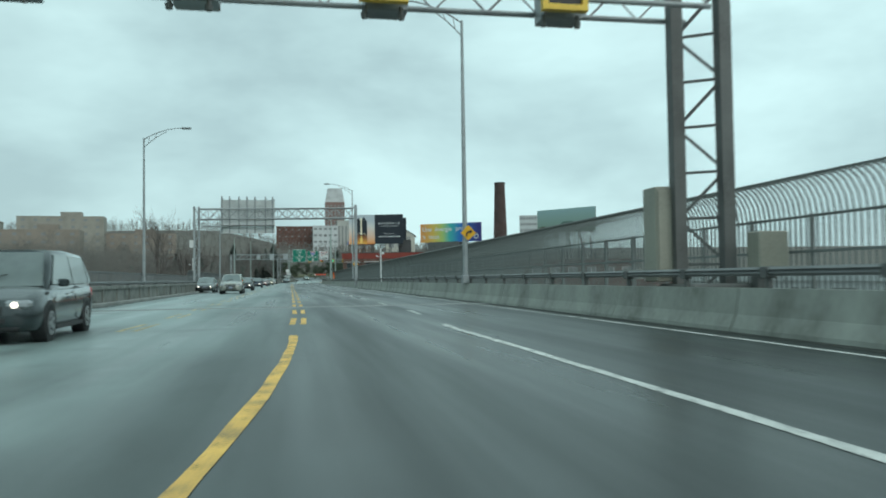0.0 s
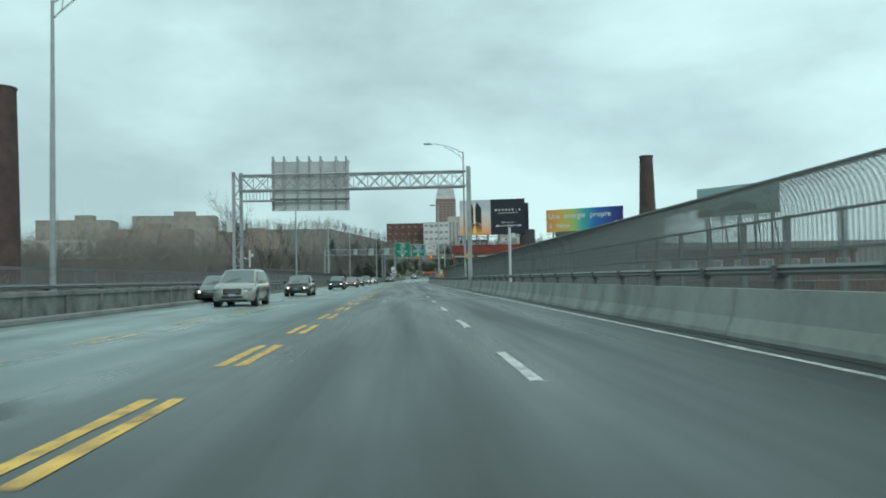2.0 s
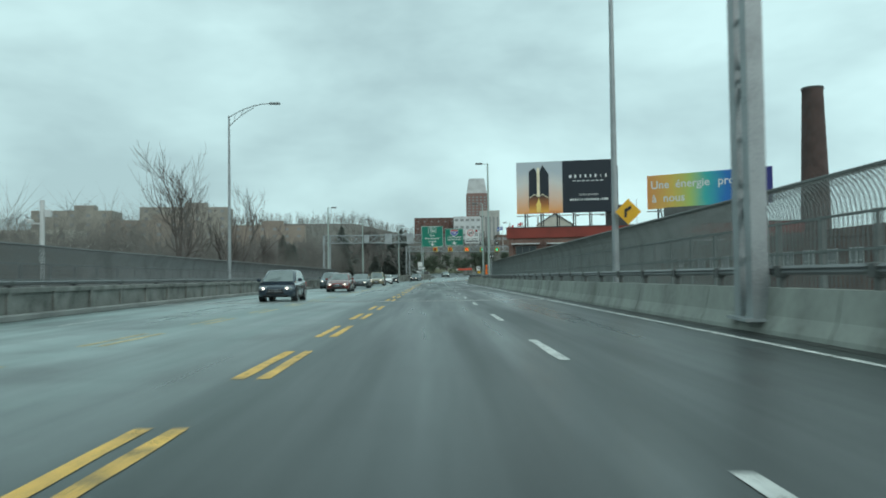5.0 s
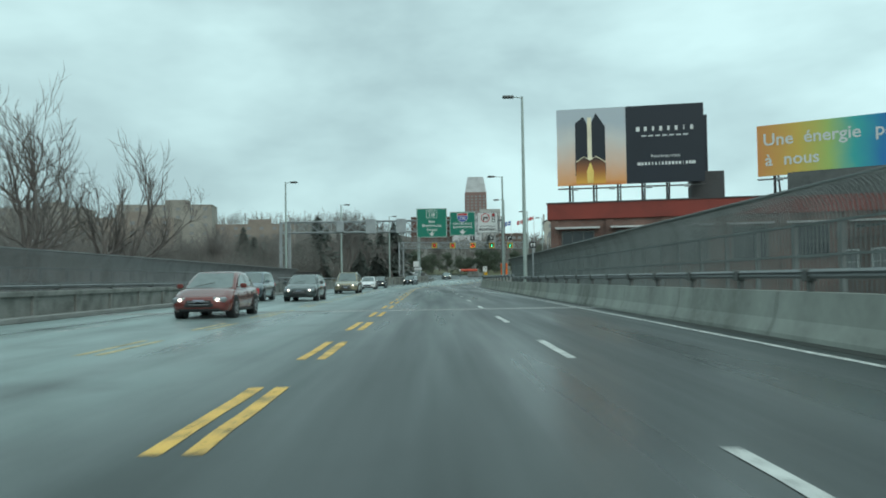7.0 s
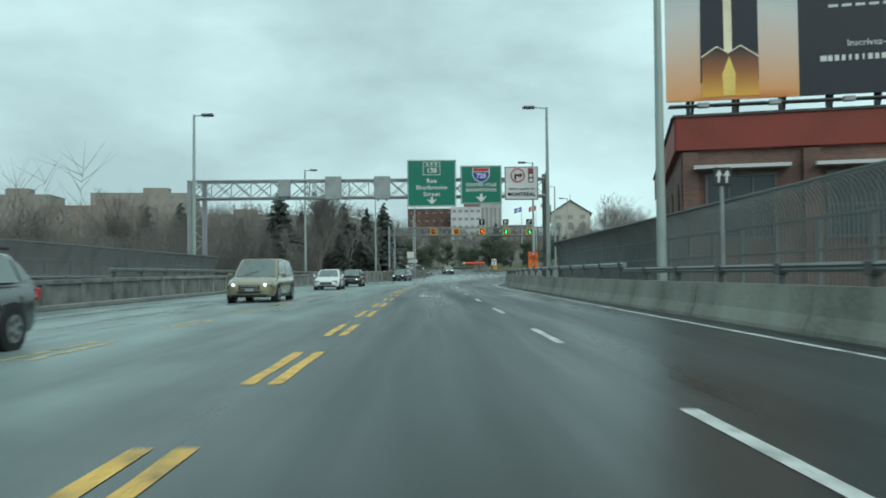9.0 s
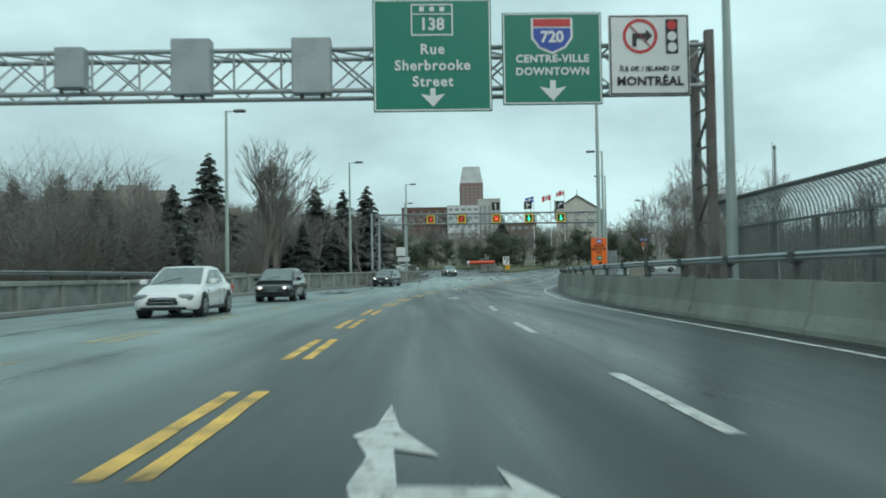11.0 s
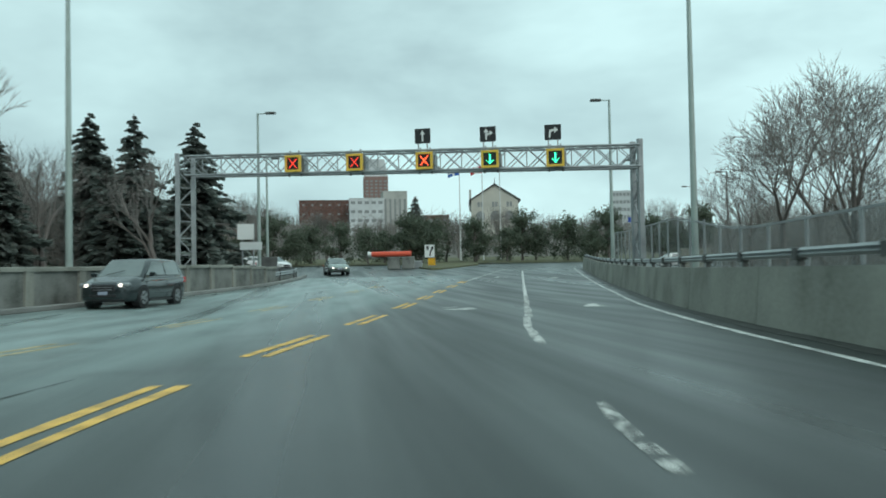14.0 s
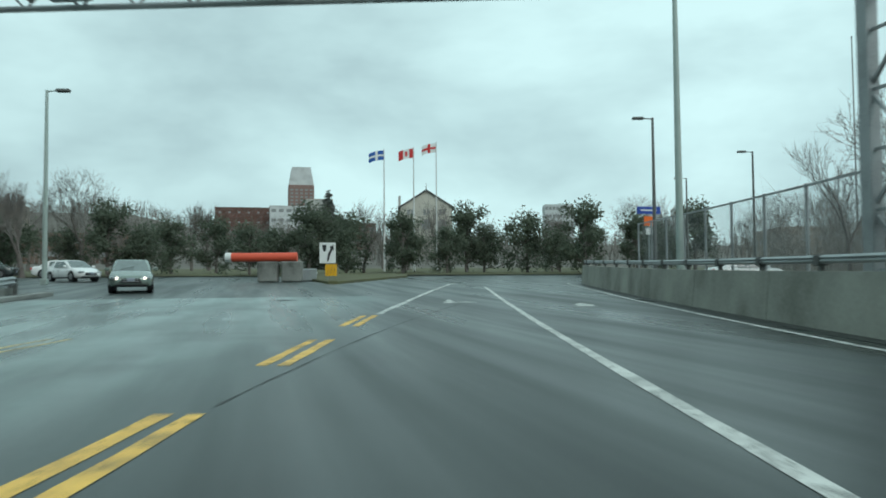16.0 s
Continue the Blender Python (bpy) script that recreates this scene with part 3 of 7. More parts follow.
def road_arrow(x, y, rz, bent):
    """Worn painted lane arrow."""
    bm = bmesh.new()
    rag = random.Random(round(x * 100 + y))
    if bent == 0:
        shapes = [[(-0.22, 0), (-0.12, 0.5), (-0.22, 0.9), (-0.08, 1.3), (-0.14, 1.7), (0, 2.4), (0.12, 1.7), (0.05, 1.4), (0.24, 0.9), (0.12, 0.5), (0.27, 0.1)]]
    elif bent == 1:
        shapes = [[(-0.35, 0.3), (-0.05, 0.15), (0.3, 0.2), (0.3, -0.1), (0.62, 0.5), (0.5, 1.0), (0.3, 1.3), (0.25, 0.9), (0.35, 0.7), (-0.05, 0.6)], [(-0.5, 1.35), (-0.25, 1.3), (0.0, 1.4), (-0.05, 1.6), (-0.4, 1.55)]]
    else:
        shapes = [[(-0.24, 0), (-0.12, 0.5), (-0.22, 0.9), (-0.06, 1.3), (-0.13, 1.7), (0, 2.4), (0.12, 1.7), (0.05, 1.4), (0.22, 0.9), (0.12, 0.55), (0.26, 0.1)], [(0.2, 0.35), (0.65, 0.25), (0.95, 0.6), (0.6, 0.95), (0.62, 0.65), (0.15, 0.62)]]
    if bent == 3:
        shapes = [[(-0.24, 0.0), (-0.16, 0.6), (-0.24, 0.9), (-0.18, 1.6), (-0.3, 2.3), (-0.2, 2.5), (-0.13, 3.5), (-0.02, 2.5), (0.25, 1.65), (-0.02, 1.8), (0.0, 0.9), (0.56, 0.8), (0.52, 1.35), (0.8, 0.5), (0.55, -0.1), (0.5, 0.12)]]
    if bent == 0:
        shapes = [[(u * 1.5, v * 0.85) for u, v in sh] for sh in shapes]
    shapes = [[(u + rag.uniform(-0.03, 0.03), v + rag.uniform(-0.08, 0.08)) for i, (u, v) in enumerate(sh)] for sh in shapes]
    m = Matrix.Translation((x, y, ground_z(y + 1) + 0.007)) @ Matrix.Rotation(radians(rz), 4, "Z")
    for s in shapes:
        flat = [m @ Vector((u, v, 0)) for u, v in s]
        bm.faces.new([bm.verts.new((p.x, p.y, ground_z(p.y) + 0.008)) for p in flat])
    bmesh.ops.triangulate(bm, faces=bm.faces)
    part("lane_arrow", bm, WHITE_PAINT, road, "worn white painted lane arrow")


for spec in ARROWS:
    road_arrow(*spec)

# sealed seams in the asphalt
stripe("tar_seam", lambda y: 8.55 + 0.3 * (y - 275.8) + 0.0045 * (y - 275.8) ** 2, 276.0, 293.0, 0.04, PATCH, 0.0, 0.012)
stripe("tar_seam", lambda y: centre_x(y) - 1.6 + 0.15 * math.sin(y * 0.21), 228.0, 246.0, 0.035, PATCH, 0.0, 0.012)
# dark patched asphalt and a manhole
for x, y, sx, sy, rz in PATCHES:
    bm = bmesh.new()
    hub = bm.verts.new((x, y, ground_z(y) + 0.004))
    rim = []
    for k in range(56):
        a = k * math.pi / 28
        r = 1 + 0.45 * noise.noise(Vector((math.cos(a) * 1.6 + x, math.sin(a) * 1.6, y))) + 0.3 * noise.noise(Vector((math.cos(a) * 6, math.sin(a) * 6 + x, y)))
        rim.append(bm.verts.new((x + sx * r * math.cos(a), y + sy * r * math.sin(a), ground_z(y + sy * r * math.sin(a)) + 0.004)))
    for k in range(56):
        bm.faces.new((hub, rim[k], rim[(k + 1) % 56]))
    part("asphalt_patch", bm, PATCH, road, "dark patched asphalt")

# ---- right and left parapets ----
JERSEY = [(0.0, 0.0), (0.01, 0.08), (0.12, 0.32), (0.2, 0.8), (0.48, 0.8), (0.52, 0.0)]
UPRIGHT = [(0.07, 0.0), (0.17, 0.8), (0.48, 0.8), (0.52, 0.0)]
parapet_right = empty("parapet_right", Matrix.Identity(4), "weathered grey concrete parapet with dark joints", "barrier", kind="structure")
y = -57.0
while y < 315:
    y2 = y + 5.6
    bm = bmesh.new()
    h = 1.0 + 0.32 * smoothstep(180, 240, y)
    prof = [(u, v * h) for u, v in (JERSEY if y < 228 else UPRIGHT)]
    sweep(bm, prof, along(right_x, y + 0.02, y2 - 0.02, 1.4, 0.72))
    part("panel", bm, CONCRETE if y < 160 else CONCRETE_OLD, parapet_right)
    y = y2
bm = bmesh.new()
sweep(bm, [(0.06, 0.0), (0.06, 0.5), (0.1, 0.75), (0.26, 0.75), (0.28, 0.0)], along(right_x, -57, 315, 2.0, 0.9))
part("joint_filler", bm, SIDEWALK, parapet_right)

parapet_left = empty("parapet_left", Matrix.Identity(4), "weathered concrete parapet with dark blotched recessed panels", "barrier", kind="structure")
y = -57.0
while y < 291:
    y2 = y + 3.0
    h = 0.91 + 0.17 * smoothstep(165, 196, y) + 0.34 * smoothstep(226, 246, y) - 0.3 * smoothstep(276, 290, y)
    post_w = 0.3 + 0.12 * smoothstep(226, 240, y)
    # Panels darker than the posts and coping from y 190 on.
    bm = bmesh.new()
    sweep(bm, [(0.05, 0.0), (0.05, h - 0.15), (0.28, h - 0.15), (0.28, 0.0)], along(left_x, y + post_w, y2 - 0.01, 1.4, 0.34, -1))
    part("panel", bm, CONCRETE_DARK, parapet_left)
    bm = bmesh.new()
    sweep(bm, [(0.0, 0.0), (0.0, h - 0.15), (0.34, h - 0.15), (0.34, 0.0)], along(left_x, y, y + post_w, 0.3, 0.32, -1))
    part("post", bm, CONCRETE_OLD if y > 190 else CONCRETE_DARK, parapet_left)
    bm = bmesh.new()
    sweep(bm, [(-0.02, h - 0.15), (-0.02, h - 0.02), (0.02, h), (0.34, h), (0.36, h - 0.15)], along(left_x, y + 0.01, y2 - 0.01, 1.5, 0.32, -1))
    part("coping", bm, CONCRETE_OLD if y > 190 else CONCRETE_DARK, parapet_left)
    y = y2
bm = bmesh.new()
sweep(bm, [(0.0, -0.05), (0.0, 0.13), (0.03, 0.16), (0.32, 0.16), (0.32, -0.05)], along(left_x, -60, 304, 2.0, 0.0, -1))
tagged(part("kerb_left", bm, KERB), "raised grey concrete kerb along the roadway", "kerb", kind="structure")
bm = bmesh.new()
sweep(bm, [(0.0, 0.0), (0.0, 0.2), (2.9, 0.2), (2.9, 0.0)], along(left_x, -60, 238, 3.0, 0.66, -1))
tagged(part("sidewalk_left", bm, SIDEWALK), "grey concrete walkway behind the parapet", "sidewalk", kind="structure")
bm = bmesh.new()
sweep(bm, [(0.0, 0.0), (0.0, 0.2), (3.4, 0.2), (3.4, 0.0)], along(right_x, -60, 262, 3.0, 1.2))
tagged(part("sidewalk_right", bm, SIDEWALK), "grey concrete walkway behind the parapet", "sidewalk", kind="structure")


def railing(name, fx, y0, y1, off, side, z0, z1, step, label, steel=RAIL_GREY):
    """Low steel rail on short posts, on top of the parapet."""
    ob = empty(name, Matrix.Identity(4), label, "railing", kind="structure")
    bm = bmesh.new()
    hh = 0.16 if z1 > 1.15 else 0.12
    sweep(bm, [(-0.05, z1 - hh), (-0.1, z1 - hh * 0.72), (-0.06, z1 - hh * 0.5), (-0.1, z1 - hh * 0.28), (-0.05, z1), (0.05, z1), (0.05, z1 - hh)], along(fx, y0, y1, 2.0, off, side))
    part("rail", bm, steel, ob)
    bm = bmesh.new()
    box(bm, (0, 0, (z0 + z1 - 0.1) / 2 - 0.03), (0.1, 0.1, z1 - z0 + 0.02), bevel=0.012)
    box(bm, (-0.02, 0, z1 - hh * 0.6), (0.2, 0.22, hh + 0.05), bevel=0.012)
    post = part("post", bm, STEEL_DARK, ob)
    first = True
    y = y0 + 0.5
    while y < y1:
        (p, s), = along(fx, y, y, 1.0, off, side)[:1]
        m = Matrix.Translation(p + Vector((0, 0, 0))) @ Matrix.Rotation(math.atan2(s.y * side, s.x * side), 4, "Z")
        o = post if first else new("post", post.data)
        o.parent = ob
        o.matrix_basis = m
        first = False
        y += step
    return ob


railing("railing_right", right_x, -57, 180, 1.08, 1, 0.78, 1.18, 3.0, "grey steel guard rail on short dark posts")
railing("railing_right", right_x, 180, 316, 1.08, 1, 0.98, 1.36, 3.0, "grey steel guard rail on short dark posts", STEEL)
railing("railing_left", left_x, -57, 186, 0.5, -1, 0.84, 1.1, 4.5, "low grey guard rail on small dark posts")
railing("railing_left", left_x, 186, 240, 0.5, -1, 0.98, 1.42, 3.2, "grey guard rail on small dark posts")

# ---- sign gantries ----
def truss_beam(parent, a, b, height, depth, step, chord, web, mat):
    """Four-chord box truss from a to b (a, b: lower front corners)."""
    a, b = Vector(a), Vector(b)
    d = (b - a).normalized()
    back = Vector((-d.y, d.x, 0)) * depth
    up = Vector((0, 0, height))
    for name, o in (("lower_chord", Vector()), ("lower_chord", back), ("upper_chord", up), ("upper_chord", up + back)):
        part(name, rod(bmesh.new(), a + o, b + o, chord, n=8), mat, parent)
    n = round((b - a).length / step)
    for i in range(n):
        p, q = a + d * (b - a).length * i / n, a + d * (b - a).length * (i + 1) / n
        for o in (Vector(), back):
            lo, hi = (p, q) if i % 2 else (q, p)
            part("web_bar", rod(bmesh.new(), lo + o, hi + o + up, web, n=6), mat, parent)
            part("web_bar", rod(bmesh.new(), hi + o, lo + o + up, web * 0.75, n=6), mat, parent)
        part("web_bar", rod(bmesh.new(), p + up, q + up + back, web, n=6), mat, parent)
        part("web_bar", rod(bmesh.new(), p, p + up, web, n=6), mat, parent)


def lattice_tower(parent, x, y, z0, z1, half, leg, rz, mat):
    """Two stout legs with zigzag lacing between them."""
    m = Matrix.Translation((x, y, 0)) @ Matrix.Rotation(radians(rz), 4, "Z")
    for s in (-1, 1):
        bm = bmesh.new()
        bar(bm, m @ Vector((0, s * half, z0)), m @ Vector((0, s * half, z1)), leg)
        part("leg", bm, mat, parent)
    n = max(2, round((z1 - z0) / 1.15))
    for i in range(n):
        za, zb = z0 + (z1 - z0) * i / n, z0 + (z1 - z0) * (i + 1) / n
        s = 1 if i % 2 else -1
        part("lacing", bar(bmesh.new(), m @ Vector((0, -s * half, za)), m @ Vector((0, s * half, zb)), 0.07), mat, parent)
        part("lacing", bar(bmesh.new(), m @ Vector((0, -half, za)), m @ Vector((0, half, za)), 0.06), mat, parent)
    bm = bmesh.new()
    box(bm, m @ Vector((0, 0, z0 + 0.03)), (leg * 1.9, half * 2 + leg * 1.9, 0.06), rz)
    part("base_plate", bm, mat, parent)


def lane_signal(parent_m, lit, housing=True, group="lane signals over the road"):
    """Yellow framed lane-control signal hung on the beam, with the reverse box behind."""
    ob = empty("lane_signal", parent_m, {"x": "yellow lane signal showing a lit red cross", "dim": "yellow lane signal with a dim red cross", "arrow": "yellow lane signal showing a lit green down arrow",
                                        "off": "yellow framed lane signal, unlit, hung under a gantry"}[lit], "traffic signal", group)
    bm = bmesh.new()
    for x, z, sx, sz in ((-0.46, 0, 0.13, 1.05), (0.46, 0, 0.13, 1.05), (0, 0.46, 0.79, 0.13), (0, -0.46, 0.79, 0.13)):
        box(bm, (x, -0.02, z), (sx, 0.2, sz))
    part("frame", bm, SIGNAL_YELLOW, ob)
    part("face", box(bmesh.new(), (0, 0.02, 0), (0.8, 0.08, 0.8)), SIGN_BLACK, ob, "black signal face")
    part("rear_box", box(bmesh.new(), (0.12, 0.75, -0.05), (0.95, 0.7, 1.0), bevel=0.03), STEEL, ob, "grey rear housing")
    if lit in ("x", "dim"):
        bm = bmesh.new()
        bar(bm, (-0.24, -0.035, -0.28), (0.24, -0.035, 0.28), 0.13, 0.03)
        bar(bm, (-0.24, -0.05, 0.28), (0.24, -0.05, -0.28), 0.13, 0.03)
        part("red_cross", bm, LAMP_RED if lit == "x" else LAMP_RED_DIM, ob, "lit red cross")
    elif lit == "arrow":
        bm = bmesh.new()
        bar(bm, (0, -0.035, 0.3), (0, -0.035, -0.25), 0.09, 0.03)
        bar(bm, (0.02, -0.05, -0.3), (-0.22, -0.05, -0.05), 0.09, 0.03)
        bar(bm, (-0.02, -0.065, -0.3), (0.22, -0.065, -0.05), 0.09, 0.03)
        part("green_arrow", bm, LAMP_GREEN, ob, "lit green arrow")
    for x in (-0.38, 0.42):
        bm = bmesh.new()
        rod(bm, (x, 0.35, -0.5), (x, 0.35, -0.72), 0.05)
        rod(bm, (x, 0.35, -0.66), (x, 0.35, -0.78), 0.09, 0.07)
        part("fitting", bm, STEEL_DARK, ob)
    part("hanger", bar(bmesh.new(), (-0.3, 0.3, 0.45), (-0.3, 0.3, 0.85), 0.08), STEEL, ob)
    part("hanger", bar(bmesh.new(), (0.3, 0.3, 0.45), (0.3, 0.3, 0.85), 0.08), STEEL, ob)
    return ob


LAMP_RED = emitter("lit_red", (1.0, 0.1, 0.03), 4.0)
LAMP_RED_DIM = emitter("dim_red", (0.95, 0.06, 0.03), 1.5)
LAMP_GREEN = emitter("lit_green", (0.05, 1.0, 0.5), 2.4)

# first gantry, just overhead at the start
gantry = empty("sign_gantry", pose(0, 0, 0), "weathered steel lattice gantry spanning the roadway", "gantry")
truss_beam(gantry, (-14.2, 13.6, 7.3), (7.3, 13.6, 7.3), 1.25, 1.2, 1.3, 0.07, 0.03, STEEL)
lattice_tower(gantry, 7.3, 14.2, 0.2, 9.0, 0.55, 0.3, 90 - 35, STEEL_DARK)
lattice_tower(gantry, -14.2, 14.2, 0.2, 9.0, 0.55, 0.3, 0, STEEL_DARK)
part("plinth", box(bmesh.new(), (7.3, 14.2, 0.5), (1.5, 1.7, 0.7), bevel=0.05), STEEL_DARK, gantry)
for x in (-8.0, -4.4, -0.35, 3.7):
    lane_signal(pose(x, 13.5, 7.5), "off")
cab = empty("control_cabinet", pose(6.95, 14.6, 0.2), "grey-green metal control cabinet strapped to the gantry leg", "cabinet")
part("body", box(bmesh.new(), (-0.35, 0.35, 1.85), (0.6, 0.7, 2.3), bevel=0.03), BEIGE_METAL, cab)
part("door", box(bmesh.new(), (-0.35, -0.02, 1.85), (0.5, 0.04, 2.1), bevel=0.01), BEIGE_METAL, cab)
cab2 = empty("control_cabinet", pose(8.2, 13.2, 0.2), "smaller pale metal control cabinet on the gantry leg", "cabinet")
part("body", box(bmesh.new(), (0.15, 0, 1.35), (0.75, 0.5, 0.95), bevel=0.03), BEIGE_METAL, cab2)
part("bracket", box(bmesh.new(), (0.0, 0.1, 0.5), (0.3, 0.3, 1.0)), STEEL_DARK, cab2)

# second gantry, with the back of a large sign
gantry = empty("sign_gantry", pose(0, 0, 0), "grey galvanised truss gantry carrying a large sign's back", "gantry")
truss_beam(gantry, (-13.2, 96.4, 8.55), (5.5, 96.8, 8.75), 1.25, 1.1, 1.2, 0.075, 0.035, STEEL)
lattice_tower(gantry, -13.44, 96.9, 0.2, 10.1, 0.38, 0.24, -40, STEEL)
lattice_tower(gantry, 5.75, 97.3, 0.2, 10.4, 0.45, 0.3, -8, STEEL)
part("junction_box", box(bmesh.new(), (-14.0, 96.6, 5.6), (0.45, 0.4, 0.9), bevel=0.03), FRAME_WHITE, gantry)
for i in range(9):
    part("walkway_bar", bar(bmesh.new(), (-12.6 + 0.28 * i, 96.3, 7.7), (-12.6 + 0.28 * i, 96.3, 8.6), 0.05), STEEL, gantry)
part("walkway", box(bmesh.new(), (-11.5, 96.0, 7.62), (2.6, 0.7, 0.1)), STEEL, gantry)
board = empty("overhead_sign", pose(-7.4, 96.0, 8.9, 0, 0, 1), "bare aluminium back of a large overhead sign, ribbed", "road sign")
part("panel", box(bmesh.new(), (0, 0.9, 0.42), (6.4, 0.05, 3.26)), ALU_BACK, board)
part("panel", box(bmesh.new(), (0, 0.9, -1.66), (6.4, 0.05, 0.78)), ALU_BACK, board)
part("catwalk", box(bmesh.new(), (0, 0.55, -1.12), (6.4, 0.5, 0.12)), STEEL_DARK, board)
for i in range(18):
    part("rib", box(bmesh.new(), (0, 0.84, -1.98 + i * 0.233), (6.3, 0.07, 0.05)), ALU_BACK, board)
for x in (-3.05, -2.15, -1.05, -0.1, 0.85, 2.1, 2.95):
    bm = bmesh.new()
    bar(bm, (x, 0.72, -2.0), (x, 0.72, 2.45), 0.17, 0.2)
    bar(bm, (x, 0.72, 2.3), (x + 0.28, 0.85, 1.95), 0.05)
    part("stiffener", bm, STEEL, board)

# third gantry, with the green guide signs
gantry = empty("sign_gantry", pose(0, 0, 0), "grey steel truss gantry carrying green guide signs", "gantry")
truss_beam(gantry, (-17.4, 212.2, 6.68), (8.2, 211.6, 6.64), 1.25, 1.1, 1.45, 0.075, 0.035, STEEL)
lattice_tower(gantry, -17.2, 212.8, -3, 8.0, 0.55, 0.3, -55, STEEL)
lattice_tower(gantry, 8.25, 212.1, 0.2, 8.3, 0.55, 0.24, 4, STEEL_RUST)
for x, w, h in ((-10.6, 0.85, 1.2), (-7.1, 1.15, 1.65), (-3.6, 1.15, 1.65)):
    ob = empty("lane_signal", pose(x, 211.35, 7.25), "grey metal back of a lane signal box", "traffic signal", "lane signals over the road")
    part("rear_box", box(bmesh.new(), (0, 0, 0), (w, 0.45, h), bevel=0.03), STEEL, ob)
    for s in (-0.3, 0.3):
        part("fitting", rod(bmesh.new(), (s, 0, -h / 2), (s, 0, -h / 2 - 0.12), 0.06), STEEL_DARK, ob)


def down_arrow(parent, x, z, s, mat):
    part("down_arrow", prism(bmesh.new(), [(x - 0.09 * s, z + 0.32 * s), (x + 0.09 * s, z + 0.32 * s), (x + 0.09 * s, z + 0.06 * s), (x + 0.42 * s, z + 0.12 * s), (x, z - 0.32 * s), (x - 0.42 * s, z + 0.12 * s), (x - 0.09 * s, z + 0.06 * s)], 0.012, Matrix.Translation((0, -0.05, 0))), mat, parent, "white down arrow")


def guide_panel(ob, w, h, mat, border):
    part("panel", box(bmesh.new(), (0, 0, 0), (w, 0.06, h), bevel=0.02), mat, ob)
    bm = bmesh.new()
    t = 0.04
    for x, z, sx, sz in ((-w / 2 + 0.05, 0, t, h - 0.1), (w / 2 - 0.05, 0, t, h - 0.1), (0, h / 2 - 0.05, w - 0.1, t), (0, -h / 2 + 0.05, w - 0.1, t)):
        box(bm, (x, -0.035, z), (sx, 0.012, sz))
    part("border", bm, border, ob)
    for x in (-w * 0.3, w * 0.3):
        part("bracket", box(bmesh.new(), (x, 0.12, 0), (0.1, 0.2, h * 0.95)), STEEL, ob)


def text_on(name, text, size, x, z, mat, ob, bold=0.006, y=-0.05, spread=1.0):
    return writing(name, text, size, Matrix.Translation((x, y, z)) @ FACE, mat, ob, spread, bold)


sign = empty("guide_sign", pose(-0.05, 211.3, 7.55), "green overhead guide sign with white lettering and arrow", "road sign", "green guide signs")
guide_panel(sign, 3.5, 3.36, SIGN_GREEN, SIGN_WHITE)
bm = bmesh.new()
for x, z, sx, sz in ((-0.6, 1.05, 0.04, 0.9), (0.6, 1.05, 0.04, 0.9), (0, 1.5, 1.24, 0.04), (0, 0.6, 1.24, 0.04), (0, 1.22, 1.2, 0.03)):
    box(bm, (x, -0.04, z), (sx, 0.012, sz))
part("shield", bm, SIGN_WHITE, sign, "outlined route shield")
for x in (-0.3, 0.0, 0.3):
    part("emblem", box(bmesh.new(), (x, -0.04, 1.37), (0.14, 0.012, 0.13)), SIGN_WHITE, sign)
text_on("lettering", "138", 0.5, 0, 0.9, SIGN_WHITE, sign, 0.012)
text_on("lettering", "Rue", 0.42, 0, 0.16, SIGN_WHITE, sign, 0.01, spread=1.15)
text_on("lettering", "Sherbrooke", 0.42, 0, -0.32, SIGN_WHITE, sign, 0.01, spread=1.12)
text_on("lettering", "Street", 0.42, 0, -0.8, SIGN_WHITE, sign, 0.01, spread=1.15)
down_arrow(sign, 0, -1.26, 0.85, SIGN_WHITE)
sign = empty("guide_sign", pose(3.5, 211.3, 7.42), "green overhead guide sign with blue highway shield", "road sign", "green guide signs")
guide_panel(sign, 2.96, 2.76, SIGN_GREEN, SIGN_WHITE)
part("shield", prism(bmesh.new(), [(-0.62, 1.2), (0.62, 1.2), (0.62, 0.6), (0.4, 0.3), (0, 0.12), (-0.4, 0.3), (-0.62, 0.6)], 0.012, Matrix.Translation((0, -0.045, 0))), SIGN_WHITE, sign)
part("shield_field", prism(bmesh.new(), [(-0.55, 0.9), (0.55, 0.9), (0.55, 0.62), (0.36, 0.35), (0, 0.19), (-0.36, 0.35), (-0.55, 0.62)], 0.012, Matrix.Translation((0, -0.06, 0))), SIGN_BLUE, sign, "blue shield field")
part("shield_band", box(bmesh.new(), (0, -0.056, 1.06), (1.1, 0.012, 0.22)), SIGN_RED, sign, "red shield band")
text_on("lettering", "720", 0.46, 0, 0.62, SIGN_WHITE, sign, 0.015, y=-0.072)
text_on("lettering", "CENTRE-VILLE", 0.31, 0, -0.02, SIGN_WHITE, sign, 0.01, spread=1.12)
text_on("lettering", "DOWNTOWN", 0.31, 0, -0.4, SIGN_WHITE, sign, 0.01, spread=1.12)
down_arrow(sign, 0, -0.96, 0.95, SIGN_WHITE)
sign = empty("regulatory_sign", pose(6.4, 211.3, 7.5), "white overhead sign with no-right-turn ring and signal", "road sign")
guide_panel(sign, 2.42, 2.42, SIGN_WHITE, SIGN_BLACK)
bm = bmesh.new()
ring = [[bm.verts.new((-0.27 + r * math.cos(a), -0.045, 0.56 + r * math.sin(a))) for a in [i * math.pi / 16 for i in range(32)]] for r in (0.43, 0.52)]
for i in range(32):
    bm.faces.new((ring[0][i], ring[0][(i + 1) % 32], ring[1][(i + 1) % 32], ring[1][i]))
